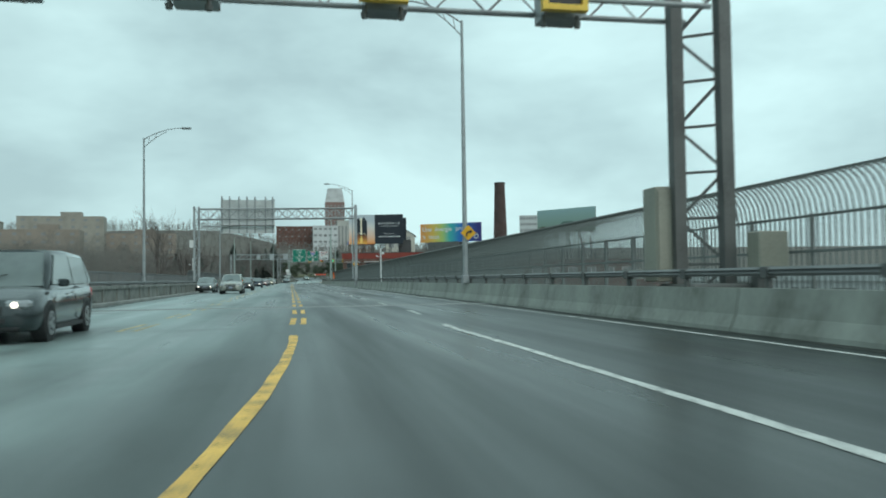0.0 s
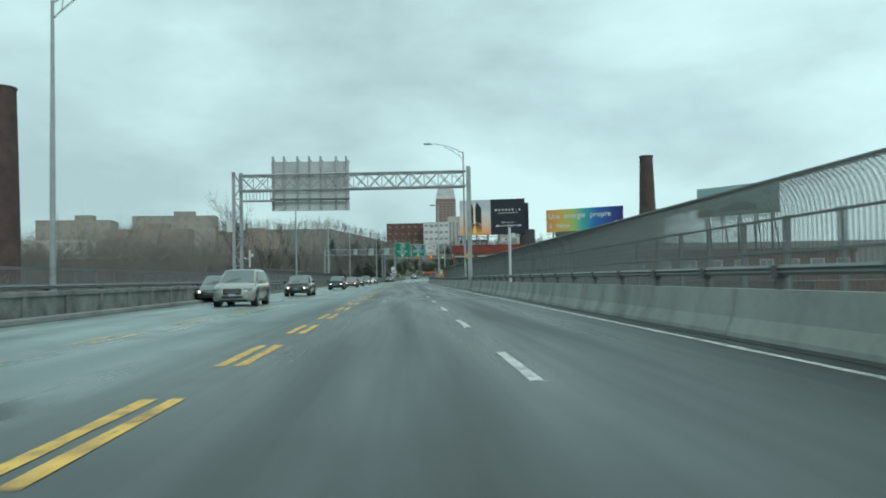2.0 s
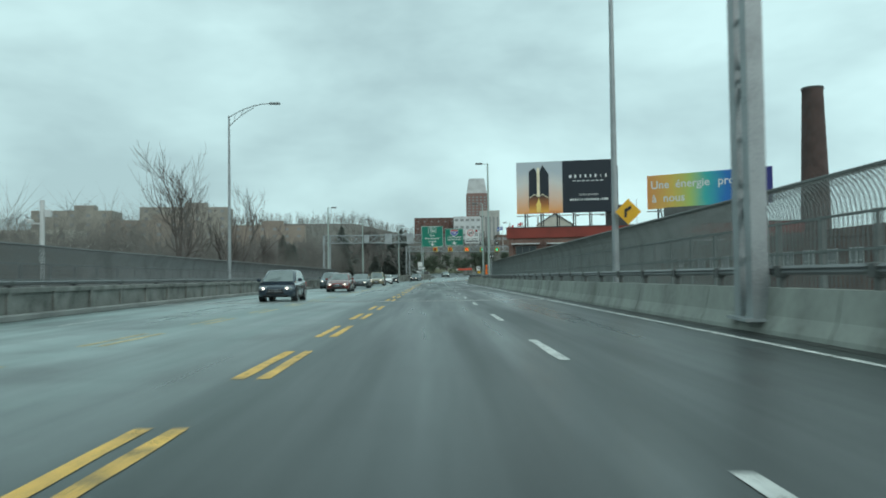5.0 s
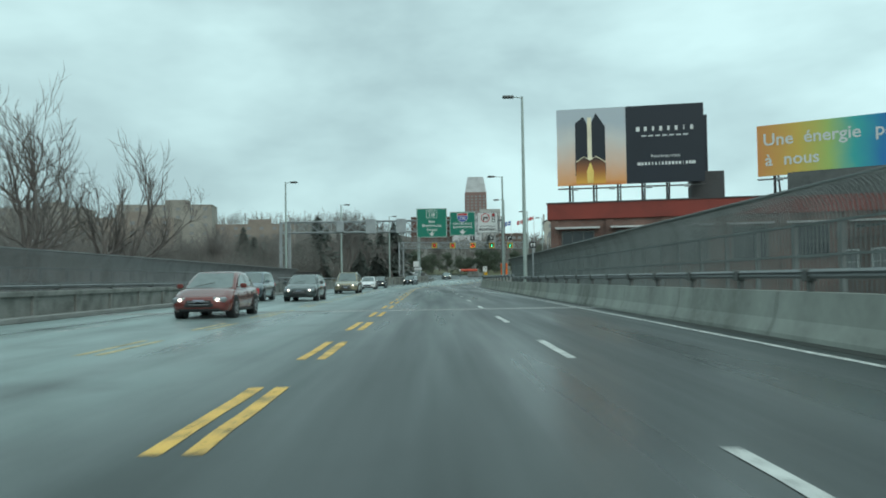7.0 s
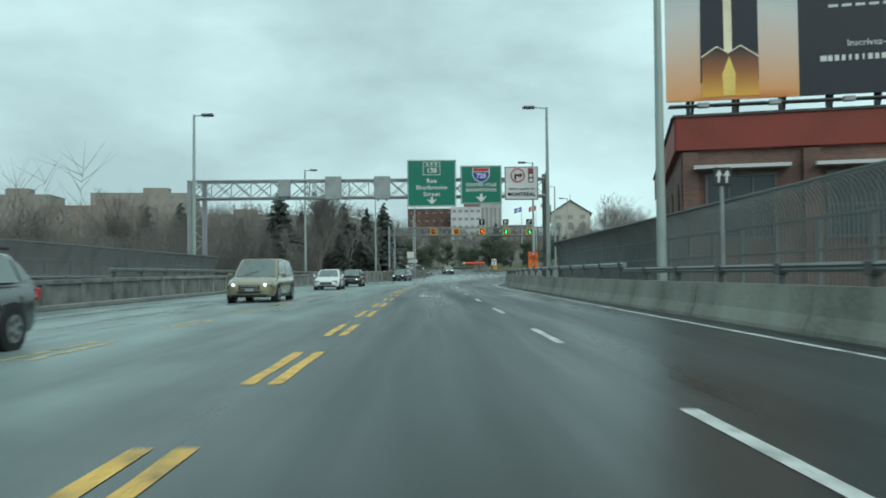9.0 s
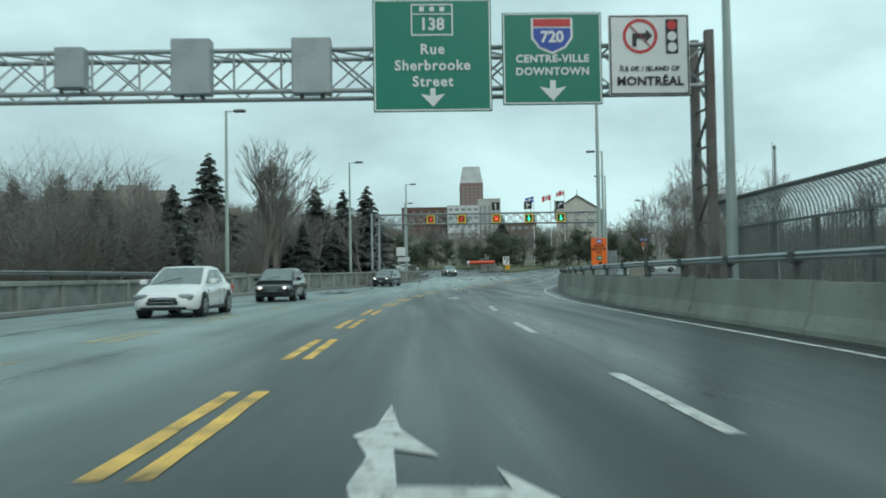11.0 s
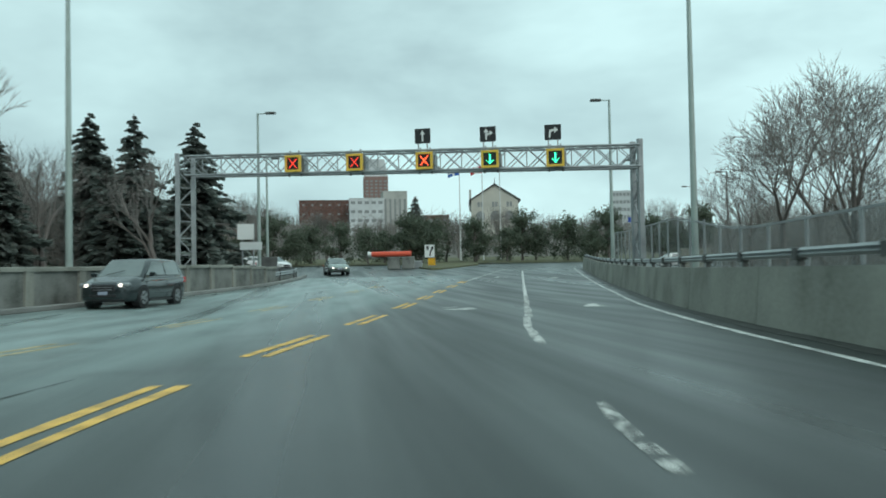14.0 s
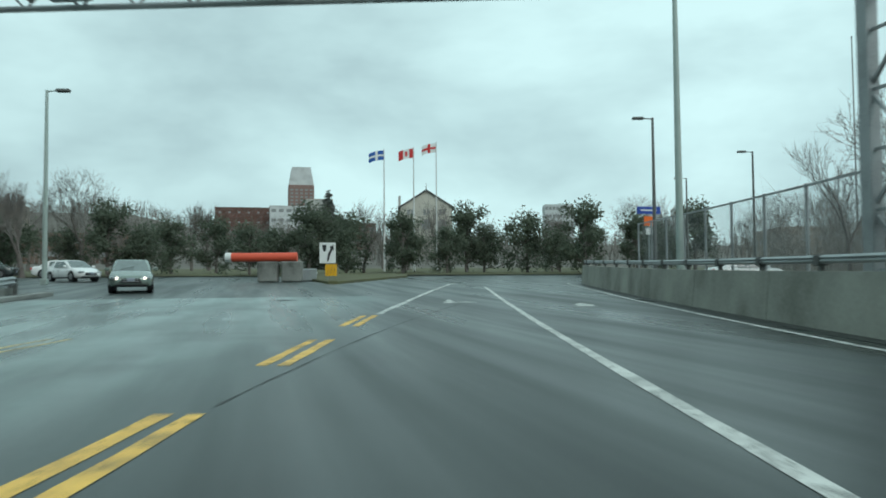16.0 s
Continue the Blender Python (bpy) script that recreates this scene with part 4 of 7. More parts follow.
part("ring", bm, SIGN_RED, sign, "red prohibition ring")
part("slash", bar(bmesh.new(), (-0.55, -0.05, 0.86), (0.02, -0.05, 0.26), 0.06, 0.012), SIGN_RED, sign)
part("arrow", prism(bmesh.new(), [(-0.5, 0.25), (-0.38, 0.25), (-0.38, 0.5), (-0.1, 0.5), (-0.1, 0.38), (0.1, 0.57), (-0.1, 0.76), (-0.1, 0.64), (-0.5, 0.64)], 0.012, Matrix.Translation((0, -0.062, 0))), SIGN_BLACK, sign, "black turn arrow")
part("signal_box", box(bmesh.new(), (0.68, -0.045, 0.55), (0.36, 0.02, 1.02)), SIGN_BLACK, sign)
for z, mt in ((0.88, SIGN_RED), (0.55, SIGN_WHITE), (0.22, SIGN_WHITE)):
    bm = bmesh.new()
    bmesh.ops.create_circle(bm, cap_ends=True, segments=20, radius=0.14, matrix=Matrix.Translation((0.68, -0.06, z)) @ FACE)
    part("lens", bm, mt, sign)
text_on("lettering", "ÎLE DE / ISLAND OF", 0.19, 0, -0.42, SIGN_BLACK, sign, 0.004, spread=1.1)
text_on("lettering", "MONTRÉAL", 0.36, 0, -0.8, SIGN_BLACK, sign, 0.012, spread=1.08)

# fourth gantry, with the lane signals at the bridge's end
G3A, G3B = Vector((-6.4, 291.2, 7.75)), Vector((20.9, 281.2, 7.05))
gantry = empty("sign_gantry", pose(0, 0, 0), "grey steel truss gantry carrying lane control signals", "gantry")
truss_beam(gantry, G3A, G3B, 1.25, 1.1, 1.3, 0.075, 0.035, STEEL)
lattice_tower(gantry, -6.4, 291.7, 0.3, 9.2, 0.55, 0.28, -55, STEEL)
lattice_tower(gantry, 21.05, 282.2, 0.2, 8.7, 0.55, 0.28, 0, STEEL)
G3D = (G3B - G3A).normalized()
for f, lit, top in ((0.26, "dim", None), (0.4, "dim", None), (0.553, "x", 0), (0.692, "arrow", 2), (0.826, "arrow", 1)):
    p = G3A + (G3B - G3A) * f + Vector((0, 0, 0.55))
    turn = math.degrees(math.atan2(G3D.y, G3D.x))
    lane_signal(pose(p.x - 0.15 * G3D.y, p.y - 0.35, p.z, 0, 0, turn), lit)
    if top is not None:
        ob = empty("lane_use_sign", pose(p.x, p.y - 0.1, p.z + 1.55, 0, 0, turn), "black lane-use sign with a white arrow, on stubs", "road sign", "lane-use signs on the gantry")
        part("panel", box(bmesh.new(), (0, 0, 0), (0.98, 0.05, 0.92), bevel=0.015), SIGN_BLACK, ob)
        bm = bmesh.new()
        if top == 1:
            prism(bm, [(-0.25, -0.32), (-0.14, -0.32), (-0.1, 0.02), (0.08, 0.08), (0.08, -0.06), (0.32, 0.14), (0.08, 0.34), (0.08, 0.2), (-0.2, 0.14)], 0.012, Matrix.Translation((0, -0.04, 0)))
        else:
            prism(bm, [(-0.05, -0.34), (0.05, -0.34), (0.05, 0.1), (0.16, 0.1), (0, 0.36), (-0.16, 0.1), (-0.05, 0.1)], 0.012, Matrix.Translation((-0.1 if top else 0, -0.04, 0)))
            if top == 2:
                prism(bm, [(-0.05, -0.12), (0.14, 0.0), (0.14, -0.1), (0.32, 0.06), (0.14, 0.22), (0.14, 0.1), (-0.05, 0.0)], 0.012, Matrix.Translation((-0.02, -0.055, 0)))
        part("arrow", bm, SIGN_WHITE, ob, "white arrow")
        for x in (-0.28, 0.28):
            part("stub", bar(bmesh.new(), (x, 0.05, -0.42), (x, 0.05, -1.0), 0.07), STEEL, ob)

# ---- street lamps ----
def bracket_lamp(x, y, z0, top, reach, rz, mat=STEEL):
    """Tall tapered pole with a curved truss arm and a cobra head."""
    ob = empty("street_lamp", pose(x, y, z0, 0, 0, rz), "tall grey steel street lamp with a curved truss arm", "street lamp", "bridge street lamps")
    h = top - z0
    part("pole", tube(bmesh.new(), [(0, 0, 0), (0, 0, h * 0.5), (0, 0, h)], [0.13, 0.1, 0.065], 10), mat, ob, smooth=True)
    part("base", box(bmesh.new(), (0, 0, 0.2), (0.34, 0.34, 0.4), bevel=0.04), mat, ob)
    up = [(-reach * f, 0, h - 0.1 + 0.95 * (1 - (1 - f) ** 2)) for f in (0, 0.15, 0.35, 0.6, 0.8, 1.0)]
    lo = [(-reach * f, 0, h - 0.75 + 1.55 * (1 - (1 - f) ** 2)) for f in (0, 0.12, 0.28, 0.45, 0.6)]
    arm = part("arm", tube(bmesh.new(), up, 0.035, 6), mat, ob, smooth=True)
    part("lower_arm", tube(bmesh.new(), lo, 0.028, 6), mat, ob, smooth=True)
    for i in (1, 2):
        part("strut", rod(bmesh.new(), up[i], lo[i], 0.018, n=5), mat, ob)
    bm = bmesh.new()
    box(bm, (-reach - 0.3, 0, h + 0.85), (0.8, 0.3, 0.16), bevel=0.06)
    part("lamp_head", bm, STEEL, ob)
    return ob


def plain_lamp(x, y, z0, top, reach, rz, mat=POLE_GREEN):
    """Straight pole with a short arm and a flat head."""
    ob = empty("street_lamp", pose(x, y, z0, 0, 0, rz), "tall pale green street lamp with a short arm and flat head", "street lamp", "street lamps with short arms")
    h = top - z0
    part("pole", tube(bmesh.new(), [(0, 0, 0), (0, 0, h * 0.5), (0, 0, h)], [0.16, 0.125, 0.085], 10), mat, ob, smooth=True)
    part("base", box(bmesh.new(), (0, 0, 0.2), (0.4, 0.4, 0.4), bevel=0.04), mat, ob)
    part("arm", rod(bmesh.new(), (0, 0, h - 0.08), (-reach, 0, h - 0.02), 0.04), mat, ob)
    bm = bmesh.new()
    box(bm, (-reach - 0.25, 0, h - 0.02), (0.85, 0.36, 0.2), bevel=0.06)
    part("lamp_head", bm, STEEL_DARK, ob)
    return ob


bracket_lamp(5.75, 33.5, 0.79, 13.3, 2.8, 0)
bracket_lamp(-13.6, 62.5, 0.2, 12.4, 2.9, 180)
bracket_lamp(6.38, 110.8, 0.2, 13.8, 3.3, 0)
bracket_lamp(-14.2, 138.4, 0.2, 12.5, 2.9, 180)
plain_lamp(6.7, 178.3, 0.2, 14.6, 0.8, 0)
plain_lamp(-16.6, 209.9, -3.0, 12.3, 0.7, 180)
plain_lamp(8.0, 209.4, 0.2, 12.6, 1.0, 0)
plain_lamp(-14.1, 244.3, -0.1, 12.9, 0.7, 180)
plain_lamp(10.9, 238.6, 0.0, 12.8, 0.9, 0)
plain_lamp(-8.0, 272.7, 0.1, 13.2, 0.8, 170)
plain_lamp(18.1, 268.8, 0.2, 13.5, 0.9, -10)
plain_lamp(24.9, 296.9, 0.6, 14.4, 0.8, -12)
plain_lamp(-2.6, 303.2, 0.8, 14.3, 0.8, 170)
plain_lamp(-3.2, 321.2, 1.4, 13.2, 0.7, 170)
plain_lamp(37.1, 321.5, 1.4, 13.2, 0.8, -15, STEEL_DARK)
plain_lamp(55.6, 336.4, 1.9, 13.8, 0.8, -15, STEEL_DARK)
plain_lamp(60.2, 356.3, 2.5, 14.0, 0.8, -15, STEEL_DARK)

# ---- fences on the walkways ----
def picket_fence(name, fx, y0, y1, off, side, rail_z, top_z, lean, part_from, part_to, label, steel=FENCE_STEEL, thick=0.026):
    """Steel fence of close bars whose heads curl in over the walkway."""
    ob = empty(name, Matrix.Identity(4), label, "fence", kind="structure")
    ends = along(fx, y0, y1, 2.0, off, side)
    bm = bmesh.new()
    for z in (0.45, rail_z * 0.66, rail_z):
        sweep(bm, [(-0.025, z - 0.03), (-0.025, z + 0.03), (0.025, z + 0.03), (0.025, z - 0.03)], ends)
    sweep(bm, [(-lean - 0.025, top_z - 0.04), (-lean - 0.025, top_z), (-lean + 0.03, top_z), (-lean + 0.03, top_z - 0.04)], ends)
    part("rail", bm, steel, ob)
    rise = top_z - rail_z
    shape = [(0.0, 0.25), (0.0, rail_z)] + [(-lean * (1 - math.cos(a)), rail_z + rise * math.sin(a)) for a in (0.45, 0.85, 1.2, math.pi / 2)]
    bm = bmesh.new()
    tube(bm, [(x, 0, z) for x, z in shape], thick, 4)
    one = bpy.data.meshes.new("picket")
    bm.to_mesh(one)
    bm.free()
    one.materials.append(steel)
    pv = np.array([v.co for v in one.vertices])
    pf = [tuple(p.vertices) for p in one.polygons]
    verts, faces = [], []
    y = y0
    while y < y1:
        p, s = along(fx, y, y, 1.0, off, side)[0]
        if part_from < y < part_to:
            o = new("picket", one)
            o.parent = ob
            o.matrix_basis = Matrix.Translation(p) @ Matrix(((s.x, 0, 0, 0), (s.y, 1, 0, 0), (0, 0, 1, 0), (0, 0, 0, 1)))
        else:
            base = len(verts)
            verts += [(p.x + s.x * v[0], p.y + s.y * v[0] + v[1], p.z + v[2]) for v in pv]
            faces += [tuple(base + i for i in f) for f in pf]
        y += 0.2
    me = bpy.data.meshes.new("far_pickets")
    me.from_pydata(verts, [], faces)
    me.materials.append(steel)
    o = tagged(new("far_pickets", me), kind="stuff")
    o.parent = ob
    bm = bmesh.new()
    bar(bm, (0, 0, 0.1), (0, 0, rail_z + 0.05), 0.09, 0.09)
    box(bm, (0, 0, 0.22), (0.2, 0.2, 0.03))
    post_me = bpy.data.meshes.new("post")
    bm.to_mesh(post_me)
    bm.free()
    post_me.materials.append(steel)
    y = y0
    while y < y1:
        p, s = along(fx, y, y, 1.0, off, side)[0]
        o = new("post", post_me)
        o.parent = ob
        o.matrix_basis = Matrix.Translation(p)
        y += 2.4
    return ob


picket_fence("fence_right", right_x, -40, 213, 4.3, 1, 2.35, 3.2, 0.6, 14, 72, "grey steel picket fence with inward curling top", thick=0.031)
picket_fence("fence_left", left_x, -40, 97.6, 3.4, -1, 1.7, 1.78, 0.02, 70, 96, "open grey steel picket fence on the walkway", RAIL_GREY, 0.013)
picket_fence("fence_left", left_x, 98, 213, 3.4, -1, 1.75, 2.45, 0.4, 98, 118, "grey steel picket fence with curled top on the walkway", RAIL_GREY, 0.032)

chain = empty("mesh_fence", Matrix.Identity(4), "chain link fence on grey posts beside the ramp", "fence", kind="structure")
def mesh_top(y):
    return 2.2 + 1.1 * smoothstep(258, 276, y)


for i in range(22):
    y = 246.5 + 3.0 * i
    p, s = along(right_x, y, y, 1, 3.4)[0]
    part("post", rod(bmesh.new(), p, p + Vector((0, 0, mesh_top(y) + 0.05)), 0.05), STEEL, chain)
ends = [(p + Vector((0, 0, mesh_top(p.y))), s) for p, s in along(right_x, 246.5, 309.5, 1.5, 3.4)]
bm = bmesh.new()
sweep(bm, [(-0.025, -0.03), (-0.025, 0.03), (0.025, 0.03), (0.025, -0.03)], ends)
part("rail", bm, STEEL, chain)
wires = bmesh.new()
for k in range(-34, 560):
    for d in (-1, 1):
        y = 246.5 + k * 0.12
        pts = []
        for f in (0.0, 0.5, 1.0):
            yy = y + d * (f - 0.5) * 2.6
            if 246.5 <= yy <= 309.5:
                p, s = along(right_x, yy, yy, 1, 3.4)[0]
                pts.append(p + Vector((0, 0, 0.2 + (mesh_top(yy) - 0.22) * f)))
        for a, b in zip(pts, pts[1:]):
            u = Vector((0, 0, 0.009))
            wires.faces.new([wires.verts.new(v) for v in (a - u, b - u, b + u, a + u)])
me_w = part("wire_mesh", wires, STEEL, chain)
tagged(me_w, kind="stuff")

# ---- small signs and poles ----
def diamond(ob, size, z, y=-0.13):
    h = size / 2 * 1.414
    part("plate", prism(bmesh.new(), [(0, z - h), (h, z), (0, z + h), (-h, z)], 0.02, Matrix.Translation((0, y, 0))), SIGN_YELLOW, ob)


curve = empty("curve_warning_sign", pose(5.86, 33.36, 0.2), "yellow diamond warning sign with a black right-bend arrow", "road sign")
diamond(curve, 0.52, 2.97)
bend_arrow = [(-0.17, -0.23), (-0.08, -0.23), (-0.06, -0.07), (0.02, 0.0), (0.1, 0.02), (0.1, -0.06), (0.27, 0.08), (0.1, 0.22), (0.1, 0.13), (-0.04, 0.09), (-0.14, 0.0)]
part("arrow", prism(bmesh.new(), [(u * 0.75, 2.97 + v * 0.75) for u, v in bend_arrow], 0.012, Matrix.Translation((0, -0.15, 0))), SIGN_BLACK, curve, "black bent arrow")
part("bracket", box(bmesh.new(), (-0.05, -0.06, 2.97), (0.24, 0.1, 0.1)), STEEL, curve)
warn = empty("lane_warning_sign", pose(6.75, 110.5, 0.15), "yellow diamond warning sign with two black arrows", "road sign")
diamond(warn, 0.64, 3.1)
part("arrow", prism(bmesh.new(), [(-0.14, 2.9), (-0.06, 2.9), (-0.06, 3.1), (0.1, 3.2), (0.1, 3.32), (-0.14, 3.18)], 0.012, Matrix.Translation((0, -0.15, 0))), SIGN_BLACK, warn, "black arrow")
part("bracket", box(bmesh.new(), (-0.2, -0.05, 3.1), (0.4, 0.1, 0.12)), STEEL, warn)


def camera_pole(x, y, top, z0=0.2):
    ob = empty("camera_pole", pose(x, y, z0), "white pole with a traffic camera and small box", "camera pole")
    part("pole", rod(bmesh.new(), (0, 0, 0), (0, 0, top - z0), 0.1, 0.09, 12), FRAME_WHITE, ob, smooth=True)
    part("arm", bar(bmesh.new(), (0, 0, top - z0 - 0.95), (-0.45, 0, top - z0 - 0.95), 0.06), FRAME_WHITE, ob)
    part("camera_body", box(bmesh.new(), (-0.45, -0.1, top - z0 - 0.86), (0.16, 0.4, 0.16), bevel=0.03), FRAME_WHITE, ob)
    part("box", box(bmesh.new(), (0.25, 0, top - z0 - 0.55), (0.24, 0.2, 0.3), bevel=0.02), FRAME_WHITE, ob)


camera_pole(7.55, 85.5, 4.5)
camera_pole(-16.0, 115.4, 4.4)
lane_sign = empty("lane_arrow_sign", pose(6.6, 173.0, 0.2), "black and white lane arrow sign on a post", "road sign")
part("post", rod(bmesh.new(), (0, 0, 0), (0, 0, 3.3), 0.05), STEEL, lane_sign)
part("panel", box(bmesh.new(), (0, -0.07, 3.1), (0.44, 0.03, 0.44), bevel=0.01), SIGN_BLACK, lane_sign)
for x in (-0.1, 0.09):
    part("arrow", prism(bmesh.new(), [(x - 0.025, 2.95), (x + 0.025, 2.95), (x + 0.025, 3.12), (x + 0.08, 3.12), (x + 0.02, 3.26), (x - 0.08, 3.12), (x - 0.025, 3.12)], 0.01, Matrix.Translation((0, -0.1, 0))), SIGN_WHITE, lane_sign)

orange = empty("detour_sign", pose(10.75, 238.2, 0), "orange detour sign with shield, green square and arrow", "road sign")
part("panel", box(bmesh.new(), (0, -0.1, 2.32), (0.98, 0.04, 1.86), bevel=0.02), SIGN_ORANGE, orange)
part("shield", prism(bmesh.new(), [(-0.17, 3.17), (0.17, 3.17), (0.17, 3.0), (0, 2.88), (-0.17, 3.0)], 0.012, Matrix.Translation((0, -0.14, 0))), SIGN_BLUE, orange, "blue highway shield")
part("route_bar", box(bmesh.new(), (0, -0.148, 3.04), (0.2, 0.012, 0.1)), SIGN_WHITE, orange)
for z, word in ((2.74, "NORD"), (2.53, "DÉTOUR"), (2.32, "VIA")):
    writing("lettering", word, 0.21, Matrix.Translation((0, -0.128, z)) @ FACE, SIGN_BLACK, orange, 1.1, 0.006)
part("green_square", box(bmesh.new(), (0, -0.13, 2.0), (0.34, 0.016, 0.26)), SIGN_GREEN, orange, "green route square")
writing("lettering", "138", 0.16, Matrix.Translation((0, -0.145, 2.0)) @ FACE, SIGN_WHITE, orange, 1.0, 0.004)
part("arrow", prism(bmesh.new(), [(-0.2, 1.5), (-0.14, 1.46), (0.04, 1.6), (0.1, 1.54), (0.18, 1.74), (-0.02, 1.72), (0.0, 1.66)], 0.012, Matrix.Translation((0, -0.14, 0))), SIGN_BLACK, orange, "black slanting arrow")
for x in (-0.2, 0.25):
    part("bracket", bar(bmesh.new(), (x, -0.04, 1.45), (x, -0.04, 3.2), 0.06), STEEL, orange)
    part("strap", box(bmesh.new(), (0.1, 0.12, 1.7 if x < 0 else 2.9), (0.5, 0.4, 0.06)), STEEL, orange)
part("foot", bar(bmesh.new(), (0, -0.04, 0), (0, -0.04, 1.5), 0.07), STEEL, orange)

gz = ground_z(321)
keep = empty("keep_right_sign", pose(13.65, 321.4, gz), "white divided-road sign above a yellow hazard marker", "road sign")
part("post", rod(bmesh.new(), (0, 0, 0), (0, 0, 2.5), 0.05), STEEL, keep)
part("panel", box(bmesh.new(), (0, -0.07, 1.9), (1.05, 0.03, 1.35), bevel=0.02), SIGN_WHITE, keep)
part("arrow", prism(bmesh.new(), [(-0.05, 1.35), (0.08, 1.4), (0.15, 1.75), (0.32, 2.1), (0.4, 2.05), (0.38, 2.42), (0.12, 2.3), (0.2, 2.2), (0.02, 1.85)], 0.012, Matrix.Translation((0, -0.1, 0))), SIGN_BLACK, keep, "black curved arrow")
part("nose_symbol", prism(bmesh.new(), [(-0.35, 2.42), (-0.08, 2.42), (-0.1, 2.1), (-0.2, 1.95), (-0.32, 2.1)], 0.012, Matrix.Translation((0, -0.1, 0))), SIGN_BLACK, keep)
marker = part("hazard_marker", box(bmesh.new(), (0.22, -0.07, 0.78), (0.75, 0.03, 0.75)), SIGN_YELLOW, keep, "yellow and black striped marker")
for i in range(3):
    part("stripe", bar(bmesh.new(), (-0.05 + 0.2 * i, -0.095, 0.45), (0.12 + 0.2 * i, -0.095, 1.1), 0.09, 0.012), SIGN_BLACK, marker)
attn = empty("crash_cushion", pose(12.6, 324.0, ground_z(324.0)), "grey ribbed crash cushion behind the hazard marker", "crash cushion")
for i in range(4):
    part("rib", box(bmesh.new(), (0, 0.5 * i, 0.42), (1.1, 0.42, 0.84), bevel=0.06), STEEL, attn)
    part("rail", box(bmesh.new(), (0, 0.5 * i, 0.55), (1.2, 0.3, 0.12), bevel=0.02), ALU_BACK, attn)
barr = empty("barricade", pose(9.45, 322.4, ground_z(322.4), 0, 0, -13), "long orange and white traffic barricade on grey blocks", "barricade")
bm = bmesh.new()
rod(bm, (-1.9, 0, 1.62), (2.35, 0, 1.62), 0.29, n=14)
part("boom", bm, BOOM_RED, barr, "faded red boom", smooth=True)
for x in (-2.45,):
    part("end_cap", rod(bmesh.new(), (-2.3, 0, 1.62), (-1.9, 0, 1.62), 0.3, n=14), SIGN_WHITE, barr, "white end")
for x in (0.45, 2.0):
    part("block", box(bmesh.new(), (x, 0.1, 0.66), (1.3, 0.8, 1.34), bevel=0.08), CONCRETE_DARK, barr)
bm = bmesh.new()
rows = []
for i in range(13):
    y = 317.0 + i * 2.2
    w = 0.3 + min(i, 8) * 0.55
    cx = 13.6 + (y - 317) * 0.18
    rows.append([bm.verts.new((cx + u * w, y, ground_z(y) + v)) for u, v in ((-1, -0.03), (-1, 0.14), (-0.8, 0.17), (0.8, 0.17), (1, 0.14), (1, -0.03))])
for a, b in zip(rows, rows[1:]):
    for k in range(5):
        bm.faces.new((a[k], a[k + 1], b[k + 1], b[k]))
bm.faces.new(rows[0])
bm.faces.new(rows[-1][::-1])
tagged(part("traffic_island", bm, GRASS), "kerbed traffic island with worn grass", "traffic island", kind="structure")

board = empty("notice_board", pose(-3.4, 300.5, ground_z(300)), "white square notice board above a grey plate on posts", "sign")
for x in (-0.25, 0.6):
    part("post", rod(bmesh.new(), (x, 0, 0), (x, 0, 4.4), 0.06), STEEL, board)
part("panel", box(bmesh.new(), (0, -0.08, 3.7), (1.25, 0.04, 1.2)), SIGN_WHITE, board)
part("plate", box(bmesh.new(), (0.4, -0.08, 2.6), (1.7, 0.04, 0.6)), ALU_BACK, board)
cab3 = empty("control_cabinet", pose(-1.9, 304.5, ground_z(304)), "dark grey roadside control cabinet", "cabinet")
part("body", box(bmesh.new(), (0, 0, 0.85), (1.3, 0.7, 1.7), bevel=0.04), STEEL_DARK, cab3)
part("door", box(bmesh.new(), (0, -0.37, 0.85), (1.1, 0.04, 1.5), bevel=0.01), STEEL_DARK, cab3)
guard = empty("guard_rail", Matrix.Identity(4), "bent steel guard rail where the parapet ends", "guard rail", kind="structure")
arc = [(Vector((left_x(y) - 0.55, y, ground_z(y))), Vector((-1, 0.05, 0))) for y in (287, 290, 293, 296, 299)]
arc += [(Vector((left_x(301) - 0.55 - 5.0 * (1 - math.cos(a)), 301 + 4.0 * math.sin(a), ground_z(303))), Vector((-math.cos(a), math.sin(a), 0))) for a in [i * 0.157 for i in range(11)]]
bm = bmesh.new()
sweep(bm, [(0, 0.45), (-0.06, 0.52), (0, 0.6), (-0.06, 0.68), (0, 0.76), (0.03, 0.6)], arc)
part("rail", bm, STEEL, guard)
bm = bmesh.new()
sweep(bm, [(0.05, 0.1), (0.05, 0.34), (0.25, 0.34), (0.25, 0.1)], arc[:11])
part("kerb_beam", bm, CONCRETE_DARK, guard)
for p, s in arc[::2]:
    part("post", bar(bmesh.new(), p, p + Vector((0, 0, 0.75)), 0.14), STEEL_DARK, guard)
box_hut = empty("equipment_cabinet", pose(25.6, 284.5, 0.4, 0, 0, -18), "small beige metal equipment cabinet behind the fence", "cabinet")
part("wall", box(bmesh.new(), (0, 0, 0.9), (1.6, 1.1, 1.8), bevel=0.03), BEIGE_METAL, box_hut)
part("roof", box(bmesh.new(), (0, 0, 1.84), (1.75, 1.25, 0.1), bevel=0.02), BEIGE_METAL, box_hut)


